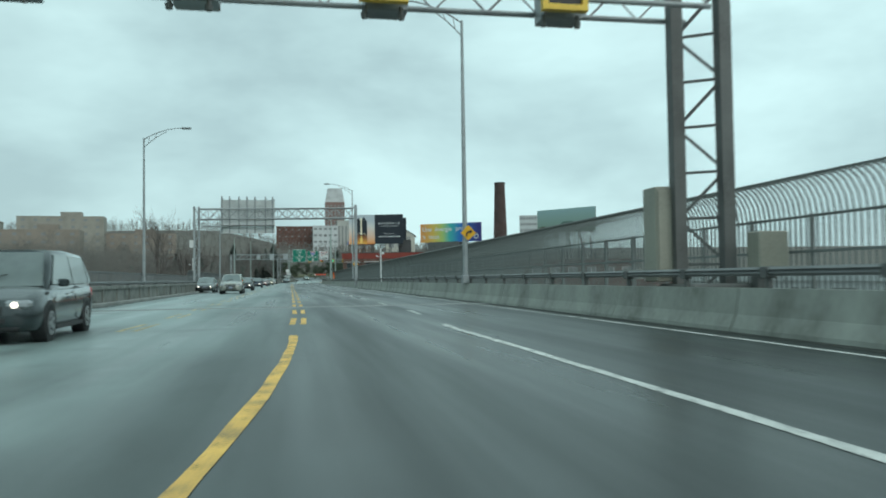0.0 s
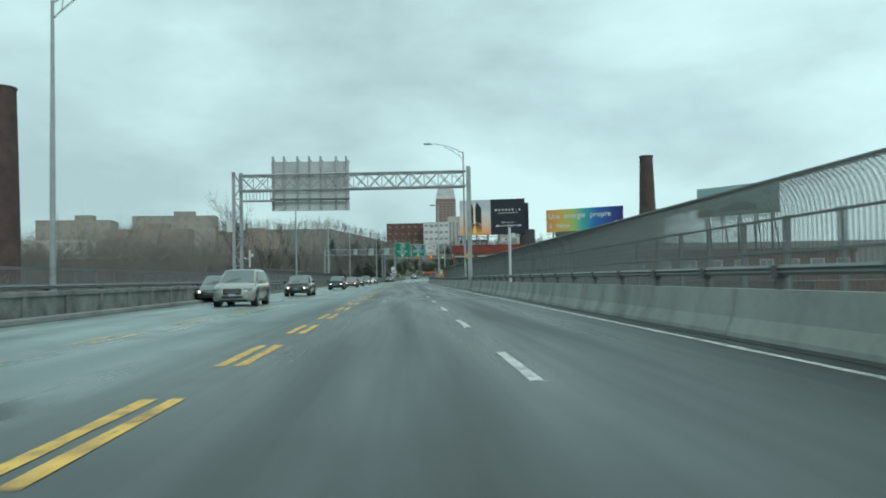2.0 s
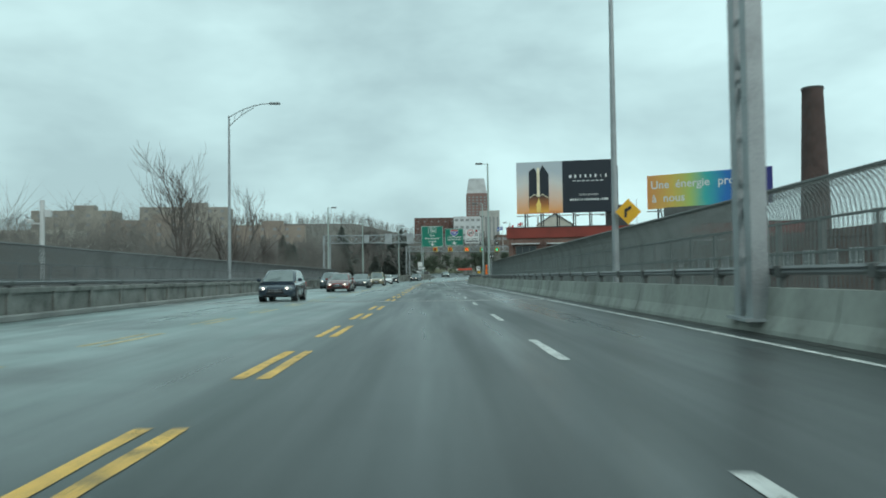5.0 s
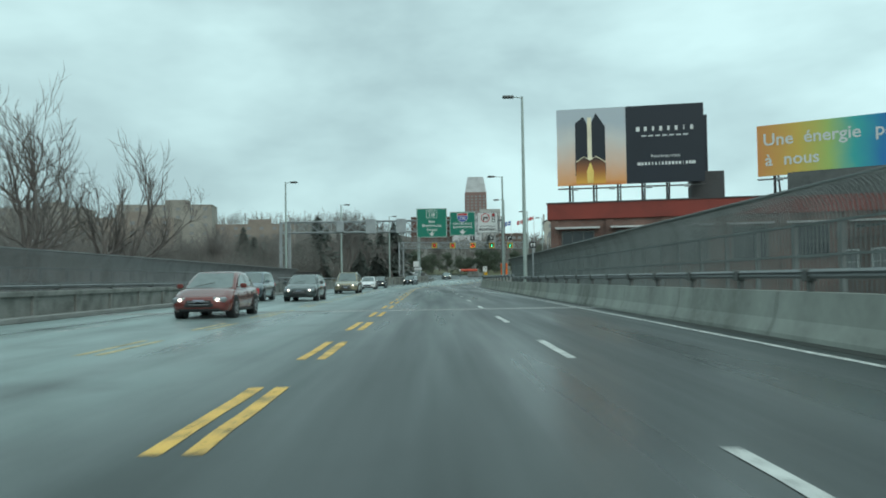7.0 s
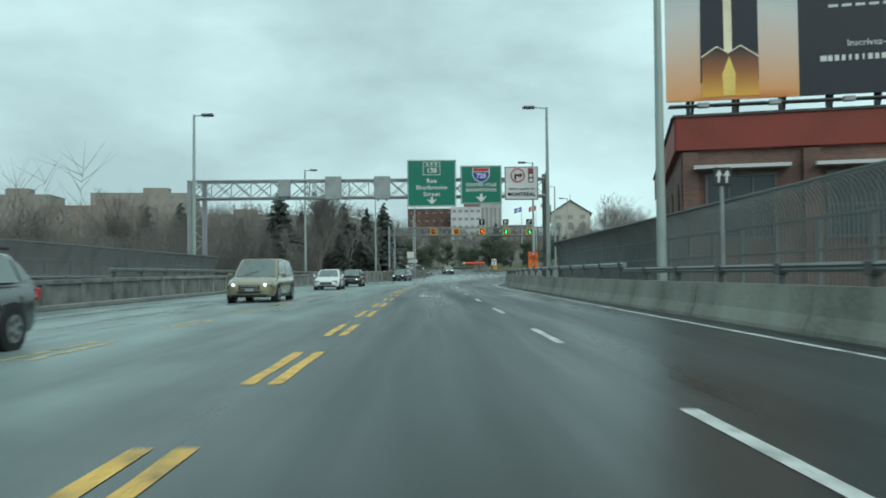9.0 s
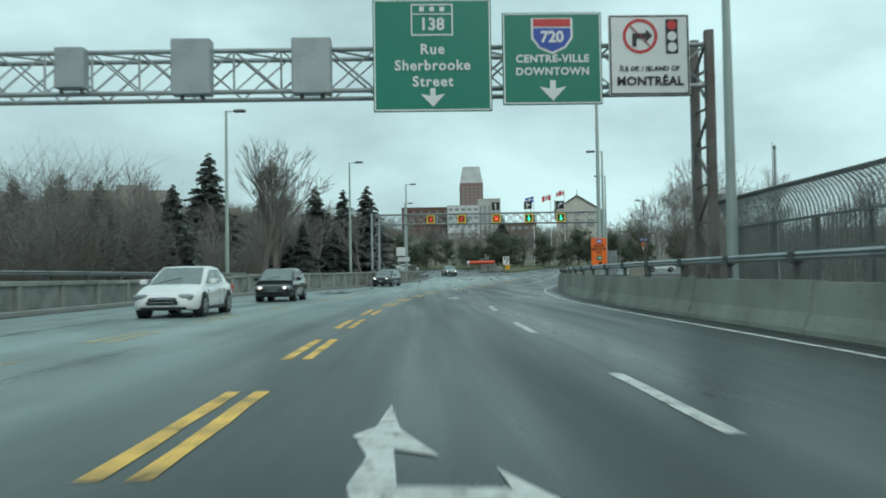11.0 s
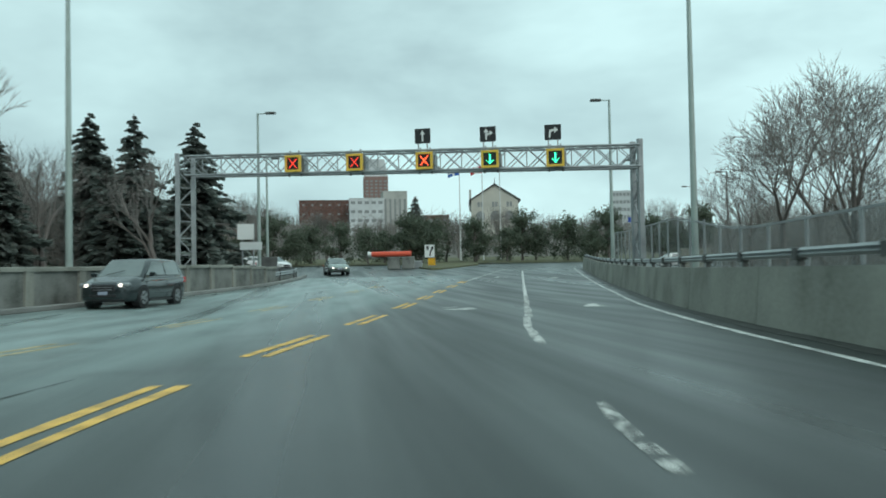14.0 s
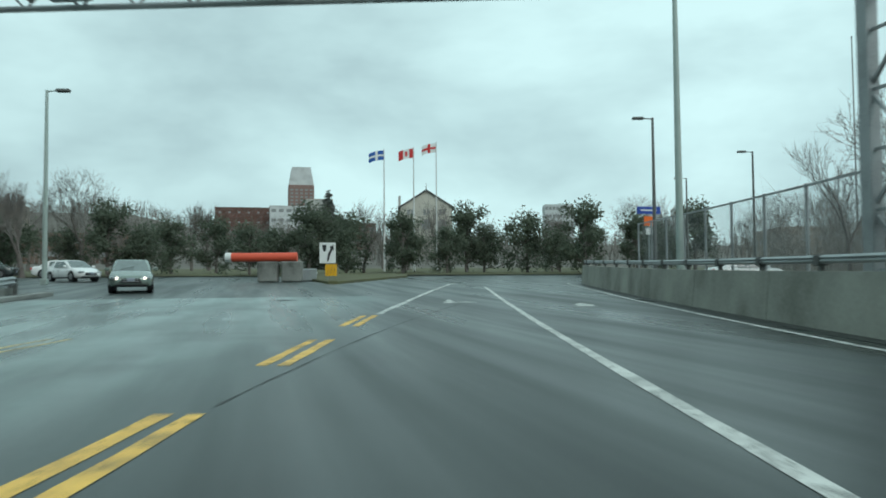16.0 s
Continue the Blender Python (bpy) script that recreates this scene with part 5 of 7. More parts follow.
def thin_pole(x, y, z0, top):
    ob = empty("utility_pole", pose(x, y, z0), "thin grey steel pole standing behind the fence", "pole")
    part("shaft", rod(bmesh.new(), (0, 0, 0), (0, 0, top - z0), 0.09, 0.06, 8), STEEL, ob, smooth=True)
    part("cap", rod(bmesh.new(), (0, 0, top - z0), (0, 0, top - z0 + 0.15), 0.09, 0.05, 8), STEEL_DARK, ob)


blue = empty("information_sign", pose(37.4, 322.9, terrain_z(37.4, 322.9)), "blue information sign over an orange plate on a steel post", "road sign")
part("post", rod(bmesh.new(), (0, 0.06, 0), (0, 0.06, 5.5), 0.05), STEEL, blue)
part("panel", box(bmesh.new(), (0, 0, 5.2), (1.9, 0.03, 0.55), bevel=0.01), SIGN_BLUE, blue)
part("text_bar", box(bmesh.new(), (0, -0.025, 5.2), (1.3, 0.012, 0.1)), SIGN_WHITE, blue)
part("lower_panel", box(bmesh.new(), (0, 0, 4.4), (0.8, 0.03, 0.7), bevel=0.01), SIGN_ORANGE, blue, "orange plate")
part("white_plate", box(bmesh.new(), (0, 0, 3.65), (0.55, 0.03, 0.5), bevel=0.01), SIGN_WHITE, blue, "small white plate")
thin_pole(14.9, 222.0, -2.0, 6.3)
thin_pole(64.6, 333.4, 1.6, 24.5)

# ---- flag poles ----
FLAG_BLUE = material("blue_flag_cloth", (0.03, 0.12, 0.42), 0.8, var=0.15, bump=0)
FLAG_RED = material("red_flag_cloth", (0.6, 0.04, 0.04), 0.8, var=0.15, bump=0)
FLAG_WHITE = material("white_flag_cloth", (0.75, 0.76, 0.75), 0.8, var=0.1, bump=0)


def cloth(bm, w, h, z, u0=0.0, u1=1.0, v0=0.0, v1=1.0, lift=0.0):
    n = 8
    a = []
    for i in range(n + 1):
        u = u0 + (u1 - u0) * i / n
        x = -w * u
        y = 0.16 * math.sin(u * 7.0) * u + lift
        a.append((bm.verts.new((x, y, z - h * v0 - 0.5 * u * u)), bm.verts.new((x, y, z - h * v1 - 0.5 * u * u))))
    for p, q in zip(a, a[1:]):
        bm.faces.new((p[0], q[0], q[1], p[1]))
    return bm


for x, y, top, kind in ((25.7, 372.4, 19.2, 0), (29.7, 372.6, 19.6, 1), (33.4, 375.3, 20.9, 2)):
    g = ground_z(y)
    ob = empty("flag_pole", pose(x, y, g), ("white flag pole flying a blue and white flag", "white flag pole flying a red and white maple flag", "white flag pole flying a red-crossed white flag")[kind], "flag", "flag poles in the park")
    part("pole", rod(bmesh.new(), (0, 0, 0), (0, 0, top - g), 0.13, 0.06, 10), FRAME_WHITE, ob, smooth=True)
    z = top - g - 0.2
    if kind == 0:
        flag = part("flag", cloth(bmesh.new(), 2.0, 1.25, z), FLAG_BLUE, ob)
        part("cross", cloth(cloth(bmesh.new(), 2.0, 1.25, z, 0.42, 0.58, 0, 1, -0.02), 2.0, 1.25, z, 0, 1, 0.4, 0.6, -0.02), FLAG_WHITE, flag)
    else:
        flag = part("flag", cloth(bmesh.new(), 2.0, 1.25, z), FLAG_WHITE, ob)
        bm = bmesh.new()
        if kind == 1:
            cloth(bm, 2.0, 1.25, z, 0, 0.28, 0, 1, -0.02)
            cloth(bm, 2.0, 1.25, z, 0.72, 1, 0, 1, -0.02)
            cloth(bm, 2.0, 1.25, z, 0.42, 0.58, 0.25, 0.75, -0.02)
        else:
            cloth(bm, 2.0, 1.25, z, 0.4, 0.6, 0, 1, -0.02)
            cloth(bm, 2.0, 1.25, z, 0, 1, 0.38, 0.62, -0.02)
        part("field", bm, FLAG_RED, flag)

# ---- billboards ----
def gradient_material(name, stops, axis="X", rough=0.45, cloud=0.12):
    """Printed sheet whose colour runs across it; 0 to 1 over the object's own unit length."""
    m = bpy.data.materials.new(name)
    m.use_nodes = True
    n, l = m.node_tree.nodes, m.node_tree.links
    co, sep, ramp = n.new("ShaderNodeTexCoord"), n.new("ShaderNodeSeparateXYZ"), n.new("ShaderNodeValToRGB")
    noise_n = n.new("ShaderNodeTexNoise")
    noise_n.inputs["Scale"].default_value = 0.35
    add = n.new("ShaderNodeMath")
    add.operation = "MULTIPLY_ADD"
    add.inputs[1].default_value = cloud
    noise_n.inputs["Detail"].default_value = 4
    l.new(co.outputs["Generated"], sep.inputs["Vector"])
    l.new(co.outputs["Object"], noise_n.inputs["Vector"])
    l.new(noise_n.outputs["Fac"], add.inputs[0])
    l.new(sep.outputs[axis], add.inputs[2])
    l.new(add.outputs["Value"], ramp.inputs["Fac"])
    el = ramp.color_ramp.elements
    el[0].position, el[0].color = stops[0][0], (*stops[0][1], 1)
    el[1].position, el[1].color = stops[-1][0], (*stops[-1][1], 1)
    for p, c in stops[1:-1]:
        el.new(p).color = (*c, 1)
    l.new(ramp.outputs["Color"], n["Principled BSDF"].inputs["Base Color"])
    n["Principled BSDF"].inputs["Roughness"].default_value = rough
    return m


RAINBOW = gradient_material("rainbow_print", [(0.06, (0.75, 0.3, 0.09)), (0.28, (0.72, 0.5, 0.1)), (0.42, (0.45, 0.6, 0.16)), (0.55, (0.05, 0.45, 0.42)), (0.7, (0.02, 0.17, 0.5)), (1.0, (0.03, 0.03, 0.2))])
SUNSET = gradient_material("sunset_print", [(0.14, (0.72, 0.22, 0.05)), (0.22, (0.85, 0.4, 0.16)), (0.5, (0.78, 0.58, 0.46)), (0.75, (0.7, 0.68, 0.64)), (1.0, (0.5, 0.56, 0.6))], "Z", cloud=0.34)
CAR_AD = gradient_material("pale_sky_print", [(0.05, (0.12, 0.2, 0.13)), (0.4, (0.25, 0.36, 0.3)), (1.0, (0.32, 0.47, 0.47))], "Z")
NAVY = material("dark_navy_print", (0.012, 0.018, 0.028), 0.45, var=0.2, scale=1, fine=10, bump=0)
GOLD = material("golden_print", (0.9, 0.62, 0.16), 0.5, var=0.3, scale=2, fine=8, bump=0)
PALE_GOLD = material("pale_gold_print", (0.9, 0.82, 0.6), 0.5, var=0.2, scale=2, fine=8, bump=0)


def billboard_frame(ob, w, h, z0, legs, below):
    """Back frame, catwalk and slanted legs of a roof billboard; panel from z0 up."""
    part("back_frame", box(bmesh.new(), (w / 2, 0.3, z0 + h / 2), (w * 0.98, 0.3, h * 0.97)), STEEL_DARK, ob)
    for i in range(legs):
        x = w * (i + 0.5) / legs
        part("leg", bar(bmesh.new(), (x, 0.35, z0 + 0.3), (x, 0.35, z0 - below), 0.2), ROOF_DARK, ob)
        part("brace", bar(bmesh.new(), (x + 0.25, 0.5, z0 + 0.3), (x + 0.25, 1.9, z0 - below), 0.14), ROOF_DARK, ob)
    part("catwalk", box(bmesh.new(), (w / 2, -0.5, z0 - 0.35), (w * 0.99, 0.7, 0.06)), STEEL_DARK, ob)
    bm = bmesh.new()
    for i in range(legs * 2):
        x = w * (i + 0.5) / (legs * 2)
        bar(bm, (x, -0.1, z0 - 0.35), (x, -0.8, z0 - 0.35), 0.05)
    part("catwalk_bracket", bm, STEEL_DARK, ob)
    for i in range(4):
        x = w * (i + 0.5) / 4
        lamp = part("floodlight", box(bmesh.new(), (x, -1.1, z0 - 0.45), (0.55, 0.3, 0.25), bevel=0.03), STEEL, ob)
        part("lamp_arm", bar(bmesh.new(), (x, -1.1, z0 - 0.5), (x, -0.3, z0 - 0.4), 0.05), STEEL_DARK, lamp)


big = empty("billboard", pose(11.9, 194.6, 0, 0, 0, -12.2), "large roof billboard, sunset towers beside a dark advert", "billboard")
billboard_frame(big, 13.4, 7.25, 9.7, 6, 2.7)
part("picture", box(bmesh.new(), (3.2, 0.0, 13.33), (6.4, 0.12, 7.25)), SUNSET, big, "sunset photograph of two dark towers")
part("dark_panel", box(bmesh.new(), (9.9, 0.0, 13.33), (7.0, 0.13, 7.25)), NAVY, big, "dark blue advert panel")
for pts in ([(1.7, 10.6), (2.85, 10.6), (2.85, 15.4), (2.5, 16.2), (1.75, 15.6)], [(3.25, 10.6), (4.5, 10.6), (4.5, 15.2), (3.65, 16.5), (3.25, 15.6)]):
    part("printed_tower", prism(bmesh.new(), pts, 0.012, Matrix.Translation((0, -0.085, 0))), NAVY, big)
part("printed_gap", prism(bmesh.new(), [(2.85, 11.2), (3.25, 11.2), (3.25, 16.1), (2.85, 16.1)], 0.012, Matrix.Translation((0, -0.082, 0))), PALE_GOLD, big)
part("printed_glow", prism(bmesh.new(), [(1.75, 9.85), (4.5, 9.85), (4.45, 12.0), (3.6, 12.4), (3.05, 12.0), (2.5, 12.4), (1.8, 12.0)], 0.01, Matrix.Translation((0, -0.095, 0))), gradient_material("base_glow_print", [(0.1, (0.85, 0.42, 0.06)), (0.55, (0.4, 0.14, 0.04)), (1.0, (0.05, 0.035, 0.03))], "Z"), big)
part("printed_light", prism(bmesh.new(), [(2.8, 9.9), (3.35, 9.9), (3.4, 11.0), (3.1, 11.9), (2.75, 11.0)], 0.01, Matrix.Translation((0, -0.11, 0))), GOLD, big)
part("printed_ridge", tube(bmesh.new(), [(1.75, -0.12, 11.9), (2.5, -0.12, 12.4), (3.05, -0.12, 12.05), (3.65, -0.12, 12.4), (4.5, -0.12, 11.8)], 0.05, 5), PALE_GOLD, big)
for i in range(8):
    bw = (0.34, 0.26, 0.2, 0.26, 0.2, 0.26, 0.08, 0.26)[i]
    part("name_bar", box(bmesh.new(), (7.5 + i * 0.69, -0.08, 14.75), (bw, 0.02, 0.42)), SIGN_WHITE, big)
for i in range(7):
    part("small_bar", box(bmesh.new(), (8.05 + i * 0.62, -0.08, 14.1), (0.44, 0.02, 0.13)), ALU_BACK, big)
writing("lettering", "Inscrivez-vous", 0.46, Matrix.Translation((9.95, -0.09, 12.2)) @ FACE, SIGN_WHITE, big)
for i in range(17):
    bw = (0.3, 0.2, 0.2, 0.16, 0.1, 0.14, 0.08, 0.2, 0.18, 0.2, 0.2, 0.2, 0.2, 0.06, 0.18, 0.2, 0.32)[i]
    part("address_bar", box(bmesh.new(), (7.55 + i * 0.305, -0.08, 11.5), (bw, 0.02, 0.28)), SIGN_WHITE, big)
part("end_cabinet", box(bmesh.new(), (13.7, 1.9, 8.85), (3.0, 2.4, 3.7), bevel=0.05), ROOF_DARK, big)
part("rear_panel", box(bmesh.new(), (13.2, 2.6, 13.3), (1.6, 0.3, 6.0)), NAVY, big, "edge of the rear-facing panel")

rain = empty("billboard", pose(29.0, 189.6, 0, 0, 0, -34.0), "wide roof billboard printed with a rainbow fade and white words", "billboard")
billboard_frame(rain, 15.9, 4.5, 9.75, 6, 2.7)
part("picture", box(bmesh.new(), (7.95, 0.0, 12.0), (15.9, 0.12, 4.5)), RAINBOW, rain)
for word, x in (("Une", 1.75), ("énergie", 6.05), ("propre", 11.4)):
    writing("lettering", word, 1.5, Matrix.Translation((x, -0.09, 12.9)) @ FACE, SIGN_WHITE, rain, 1.0, 0.02)
for word, x in (("à", 0.95), ("nous", 3.6)):
    writing("lettering", word, 1.5, Matrix.Translation((x, -0.09, 11.1)) @ FACE, SIGN_WHITE, rain, 1.0, 0.02)
bm = bmesh.new()
ring = [[bm.verts.new((14.6 + r * math.cos(a), -0.09, 10.9 + r * math.sin(a))) for a in [i * math.pi / 10 for i in range(20)]] for r in (0.4, 0.6)]
for i in range(20):
    bm.faces.new((ring[0][i], ring[0][(i + 1) % 20], ring[1][(i + 1) % 20], ring[1][i]))
part("emblem", bm, SIGN_WHITE, rain, "round emblem outline")

third = empty("billboard", pose(52.8, 170.5, 0, 0, 0, -55.0), "wide pale billboard showing a car in a landscape", "billboard")
billboard_frame(third, 15.5, 5.2, 10.8, 5, 6.5)
part("picture", box(bmesh.new(), (7.75, 0, 13.4), (15.5, 0.12, 5.2)), CAR_AD, third)
part("printed_car", prism(bmesh.new(), [(4.2, 11.6), (4.6, 12.3), (6.2, 12.6), (7.2, 13.2), (9.6, 13.2), (11.0, 12.5), (11.6, 12.2), (11.6, 11.6)], 0.012, Matrix.Translation((0, -0.085, 0))), gradient_material("printed_car_green", [(0.0, (0.03, 0.05, 0.04)), (1.0, (0.12, 0.2, 0.17))], "Z"), third)
part("printed_hill", prism(bmesh.new(), [(0.3, 11.0), (3.4, 11.0), (3.2, 11.8), (1.6, 12.4), (0.4, 12.0)], 0.012, Matrix.Translation((0, -0.085, 0))), GRASS, third)


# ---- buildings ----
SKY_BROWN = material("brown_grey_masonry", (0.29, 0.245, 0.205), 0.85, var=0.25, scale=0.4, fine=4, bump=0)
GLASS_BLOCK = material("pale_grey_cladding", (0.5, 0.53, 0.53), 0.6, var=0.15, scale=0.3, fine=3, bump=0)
# Pane colour paled to carry distance haze and keep facades low in contrast.
WINDOW_FAR = material("hazed_window", (0.24, 0.25, 0.25), 0.35, var=0.3, scale=0.3, fine=2, bump=0)
def window_mesh(w, h, frame_mat, mullions):
    """Sash window: frame and bars; its pane sits behind."""
    bm = bmesh.new()
    t = 0.1
    loops = []
    for y in (-0.08, 0.08):
        for u, v in ((w / 2, h / 2), (w / 2 - t, h / 2 - t)):
            loops.append([bm.verts.new((sx * u, y, sz * v)) for sx, sz in ((-1, -1), (1, -1), (1, 1), (-1, 1))])
    for p, q in ((0, 1), (2, 3), (0, 2), (1, 3)):
        for k in range(4):
            bm.faces.new((loops[p][k], loops[p][(k + 1) % 4], loops[q][(k + 1) % 4], loops[q][k]))
    bmesh.ops.recalc_face_normals(bm, faces=bm.faces)
    a = bpy.data.meshes.new("window")
    bm.to_mesh(a)
    bm.free()
    a.materials.append(frame_mat)
    bm = bmesh.new()
    box(bm, (0, 0.03, 0), (w - 0.05, 0.03, h - 0.05))
    b = bpy.data.meshes.new("pane")
    bm.to_mesh(b)
    bm.free()
    b.materials.append(GLASS_DARK if mullions > 2 else WINDOW_FAR)
    return a, b


def building(name, x, y, z0, w, d, h, rz, wall_mat, cols, rows, win, label, category="building", sides=1, group="", frame_mat=FRAME_WHITE, cornice=True, first=0.0, mullions=2, far=False):
    """House or block: walls, roof with upstand, sills and single windows on the front (-y) and, if asked, the flanks."""
    ob = empty(name, pose(x, y, z0, 0, 0, rz), label, category, group)
    part("wall", box(bmesh.new(), (0, d / 2, h / 2), (w, d, h)), wall_mat, ob)
    part("roof", box(bmesh.new(), (0, d / 2, h + 0.02), (w - 0.7, d - 0.7, 0.1)), ROOF_DARK, ob)
    if cornice:
        bm = bmesh.new()
        for cx, cy, sx, sy in ((0, 0.0, w + 0.3, 0.4), (0, d, w + 0.3, 0.4), (-w / 2, d / 2, 0.4, d - 0.4), (w / 2, d / 2, 0.4, d - 0.4)):
            box(bm, (cx, cy, h + 0.15), (sx, sy, 0.6))
        part("parapet", bm, wall_mat, ob)
    if cols:
        a, b = window_mesh(win[0], win[1], frame_mat, mullions)
        bars = []
        for sx, sz in ((win[0] - 0.2, 0.06), (0.06, win[1] - 0.2)):
            bm = bmesh.new()
            box(bm, (0, 0, 0), (sx, 0.1 if sx > sz else 0.09, sz))
            bars.append(bpy.data.meshes.new("glazing_bar"))
            bm.to_mesh(bars[-1])
            bm.free()
            bars[-1].materials.append(frame_mat)
        bar_h, bar_v = bars
        spots = [(-w / 2 + w * (c + 0.5) / cols, -0.03, 0.0) for c in range(cols)]
        if sides:
            n = max(1, round(cols * d / w))
            spots += [(-w / 2 - 0.03, d * (c + 0.5) / n, -90.0) for c in range(n)]
            if sides > 1:
                spots += [(w / 2 + 0.03, d * (c + 0.5) / n, 90.0) for c in range(n)]
        for r in range(rows):
            z = first + (h - first) * (r + 0.55) / rows
            for px, py, turn in spots:
                o = new("window", b if far else a)
                o.parent = ob
                o.matrix_basis = pose(px, py, z, 0, 0, turn)
                if not far:
                    q = new("pane", b)
                    q.parent = o
                    for m in range(mullions):
                        rod_ob = new("glazing_bar", bar_v if m else bar_h)
                        rod_ob.parent = o
                        if m:
                            rod_ob.matrix_basis = Matrix.Translation((-win[0] / 2 + win[0] * m / mullions, 0, 0))
    return ob


def gz0(x, y):
    return terrain_z(x, y) - 0.3


# brick works beside the bridge, under the billboards
wz = gz0(26, 186)
wh = 7.1 - wz
works = building("brick_works", 27.3, 181.65, wz, 36.0, 22.0, wh, -14, BRICK_WORKS, 8, 1, (2.7, 2.6), "dark brown-brick works with a red painted top band", sides=0, first=((3.6 - wz) - 0.55 * wh) / 0.45, mullions=3, cornice=False, frame_mat=STEEL_DARK)
part("top_band", box(bmesh.new(), (0, -0.08, wh - 0.55), (36.4, 0.3, 1.35), bevel=0.02), RED_METAL, works, "red painted metal band")
part("top_band", box(bmesh.new(), (-18.1, 11.0, wh - 0.55), (0.3, 22.3, 1.35), bevel=0.02), RED_METAL, works, "red painted metal band")
part("coping", box(bmesh.new(), (0, -0.05, wh + 0.16), (36.6, 0.5, 0.1)), ROOF_DARK, works)
part("coping", box(bmesh.new(), (-18.1, 11.2, wh + 0.16), (0.5, 22.2, 0.1)), ROOF_DARK, works)
for i in range(8):
    part("awning_strip", box(bmesh.new(), (-18 + 4.5 * (i + 0.5), -0.3, 5.15 - wz), (3.6, 0.6, 0.14)), FRAME_WHITE, works, "pale awning strip above the windows")
    part("pier", box(bmesh.new(), (-18 + 4.5 * i + 0.35, -0.08, (wh - 1.3) / 2), (0.6, 0.25, wh - 1.3)), BRICK_WORKS, works)
for i in range(5):
    part("recess_frame", prism(bmesh.new(), [(-1.1, 1.2 - wz), (1.1, 1.2 - wz), (1.1, 4.4 - wz), (0.6, 4.8 - wz), (-0.6, 4.8 - wz), (-1.1, 4.4 - wz)], 0.12, pose(-18.06, 2.4 + 4.3 * i, 0, 0, 0, -90)), BRICK, works, "bricked-up arched bay")
building("brick_warehouse", 43.0, 130.0, -7.3, 30.0, 44.0, 10.9, 0, BRICK, 9, 2, (1.8, 1.7), "long low dark red-brick warehouse beside the bridge", sides=1, first=3.0)
building("roof_plant_room", 33.6, 184.4, 7.1, 8.0, 5.0, 2.6, -34, STEEL_DARK, 0, 0, (1, 1), "black metal plant room on a flat roof", cornice=False)
building("low_workshop", 38.0, 70.0, -7.3, 34.0, 40.0, 7.4, 0, BRICK, 9, 1, (2.2, 1.6), "low red-brick workshop with a flat roof", sides=1, first=4.5)
building("grey_depot", 50.0, 24.0, -7.3, 40.0, 34.0, 8.0, 0, PALE_WALL, 10, 2, (2.2, 1.8), "pale grey depot with rows of windows", sides=1, first=2.0)


def chimney(x, y, z0, top, r0, r1, label):
    ob = empty("chimney_stack", pose(x, y, z0), label, "chimney")
    h = top - z0
    part("shaft", tube(bmesh.new(), [(0, 0, 0), (0, 0, h * 0.35), (0, 0, h * 0.75), (0, 0, h - 0.4), (0, 0, h)], [r0, r0 * 0.75 + r1 * 0.25, r0 * 0.3 + r1 * 0.7, r1, r1 * 1.04], 16), BRICK_CHIMNEY, ob, smooth=True)
    part("rim", tube(bmesh.new(), [(0, 0, h), (0, 0, h + 0.25)], [r1 * 1.08, r1 * 1.05], 16), ROOF_DARK, ob)


chimney(45.95, 177.6, -7.3, 23.0, 2.0, 1.2, "tall tapering dark brick chimney stack")
chimney(-67.3, 168.0, -7.3, 34.5, 3.2, 2.3, "tall dark brick chimney stack beside low sheds")

# far tower and its neighbours
tower = empty("residential_tower", pose(61.0, 1160.0, 20), "distant reddish-brown tower with a pale stepped crown", "tower")
part("shaft", box(bmesh.new(), (0, 0, 46), (27, 27, 92)), TOWER_BROWN, tower)
part("crown", prism(bmesh.new(), [(-13.5, 92), (13.5, 92), (10.0, 112), (-10.0, 112)], 22, Matrix.Translation((0, -11, 0))), PALE_WALL, tower, "pale tapered crown")
a, b = window_mesh(3.2, 2.0, TOWER_BROWN, 1)
for r in range(18):
    for c in range(5):
        o = new("window", b)
        o.parent = tower
        o.matrix_basis = pose(-10.4 + c * 5.2, -13.6, 22 + r * 3.8)
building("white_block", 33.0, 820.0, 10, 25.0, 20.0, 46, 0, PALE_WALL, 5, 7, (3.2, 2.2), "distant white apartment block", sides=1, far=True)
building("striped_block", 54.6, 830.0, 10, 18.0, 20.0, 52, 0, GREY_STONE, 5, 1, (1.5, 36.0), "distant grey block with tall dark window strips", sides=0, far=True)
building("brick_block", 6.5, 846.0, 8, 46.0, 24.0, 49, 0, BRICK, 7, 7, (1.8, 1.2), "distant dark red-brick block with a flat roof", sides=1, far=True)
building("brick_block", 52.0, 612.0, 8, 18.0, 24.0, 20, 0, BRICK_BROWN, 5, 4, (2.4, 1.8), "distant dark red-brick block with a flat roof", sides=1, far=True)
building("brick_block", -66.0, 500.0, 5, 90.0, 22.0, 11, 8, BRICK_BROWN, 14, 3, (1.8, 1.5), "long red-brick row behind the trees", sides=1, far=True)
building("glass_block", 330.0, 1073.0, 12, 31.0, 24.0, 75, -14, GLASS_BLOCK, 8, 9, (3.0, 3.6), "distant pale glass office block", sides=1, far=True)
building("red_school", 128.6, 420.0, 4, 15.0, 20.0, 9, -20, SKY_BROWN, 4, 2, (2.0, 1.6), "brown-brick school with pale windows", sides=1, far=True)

# gabled stone house beyond the park
gh = 587.0
house = empty("gabled_house", pose(78.0, gh, gz0(78, gh), 0, 0, -10), "pale stone house with a steep gable and arched windows", "house")
zb = gz0(78, gh)
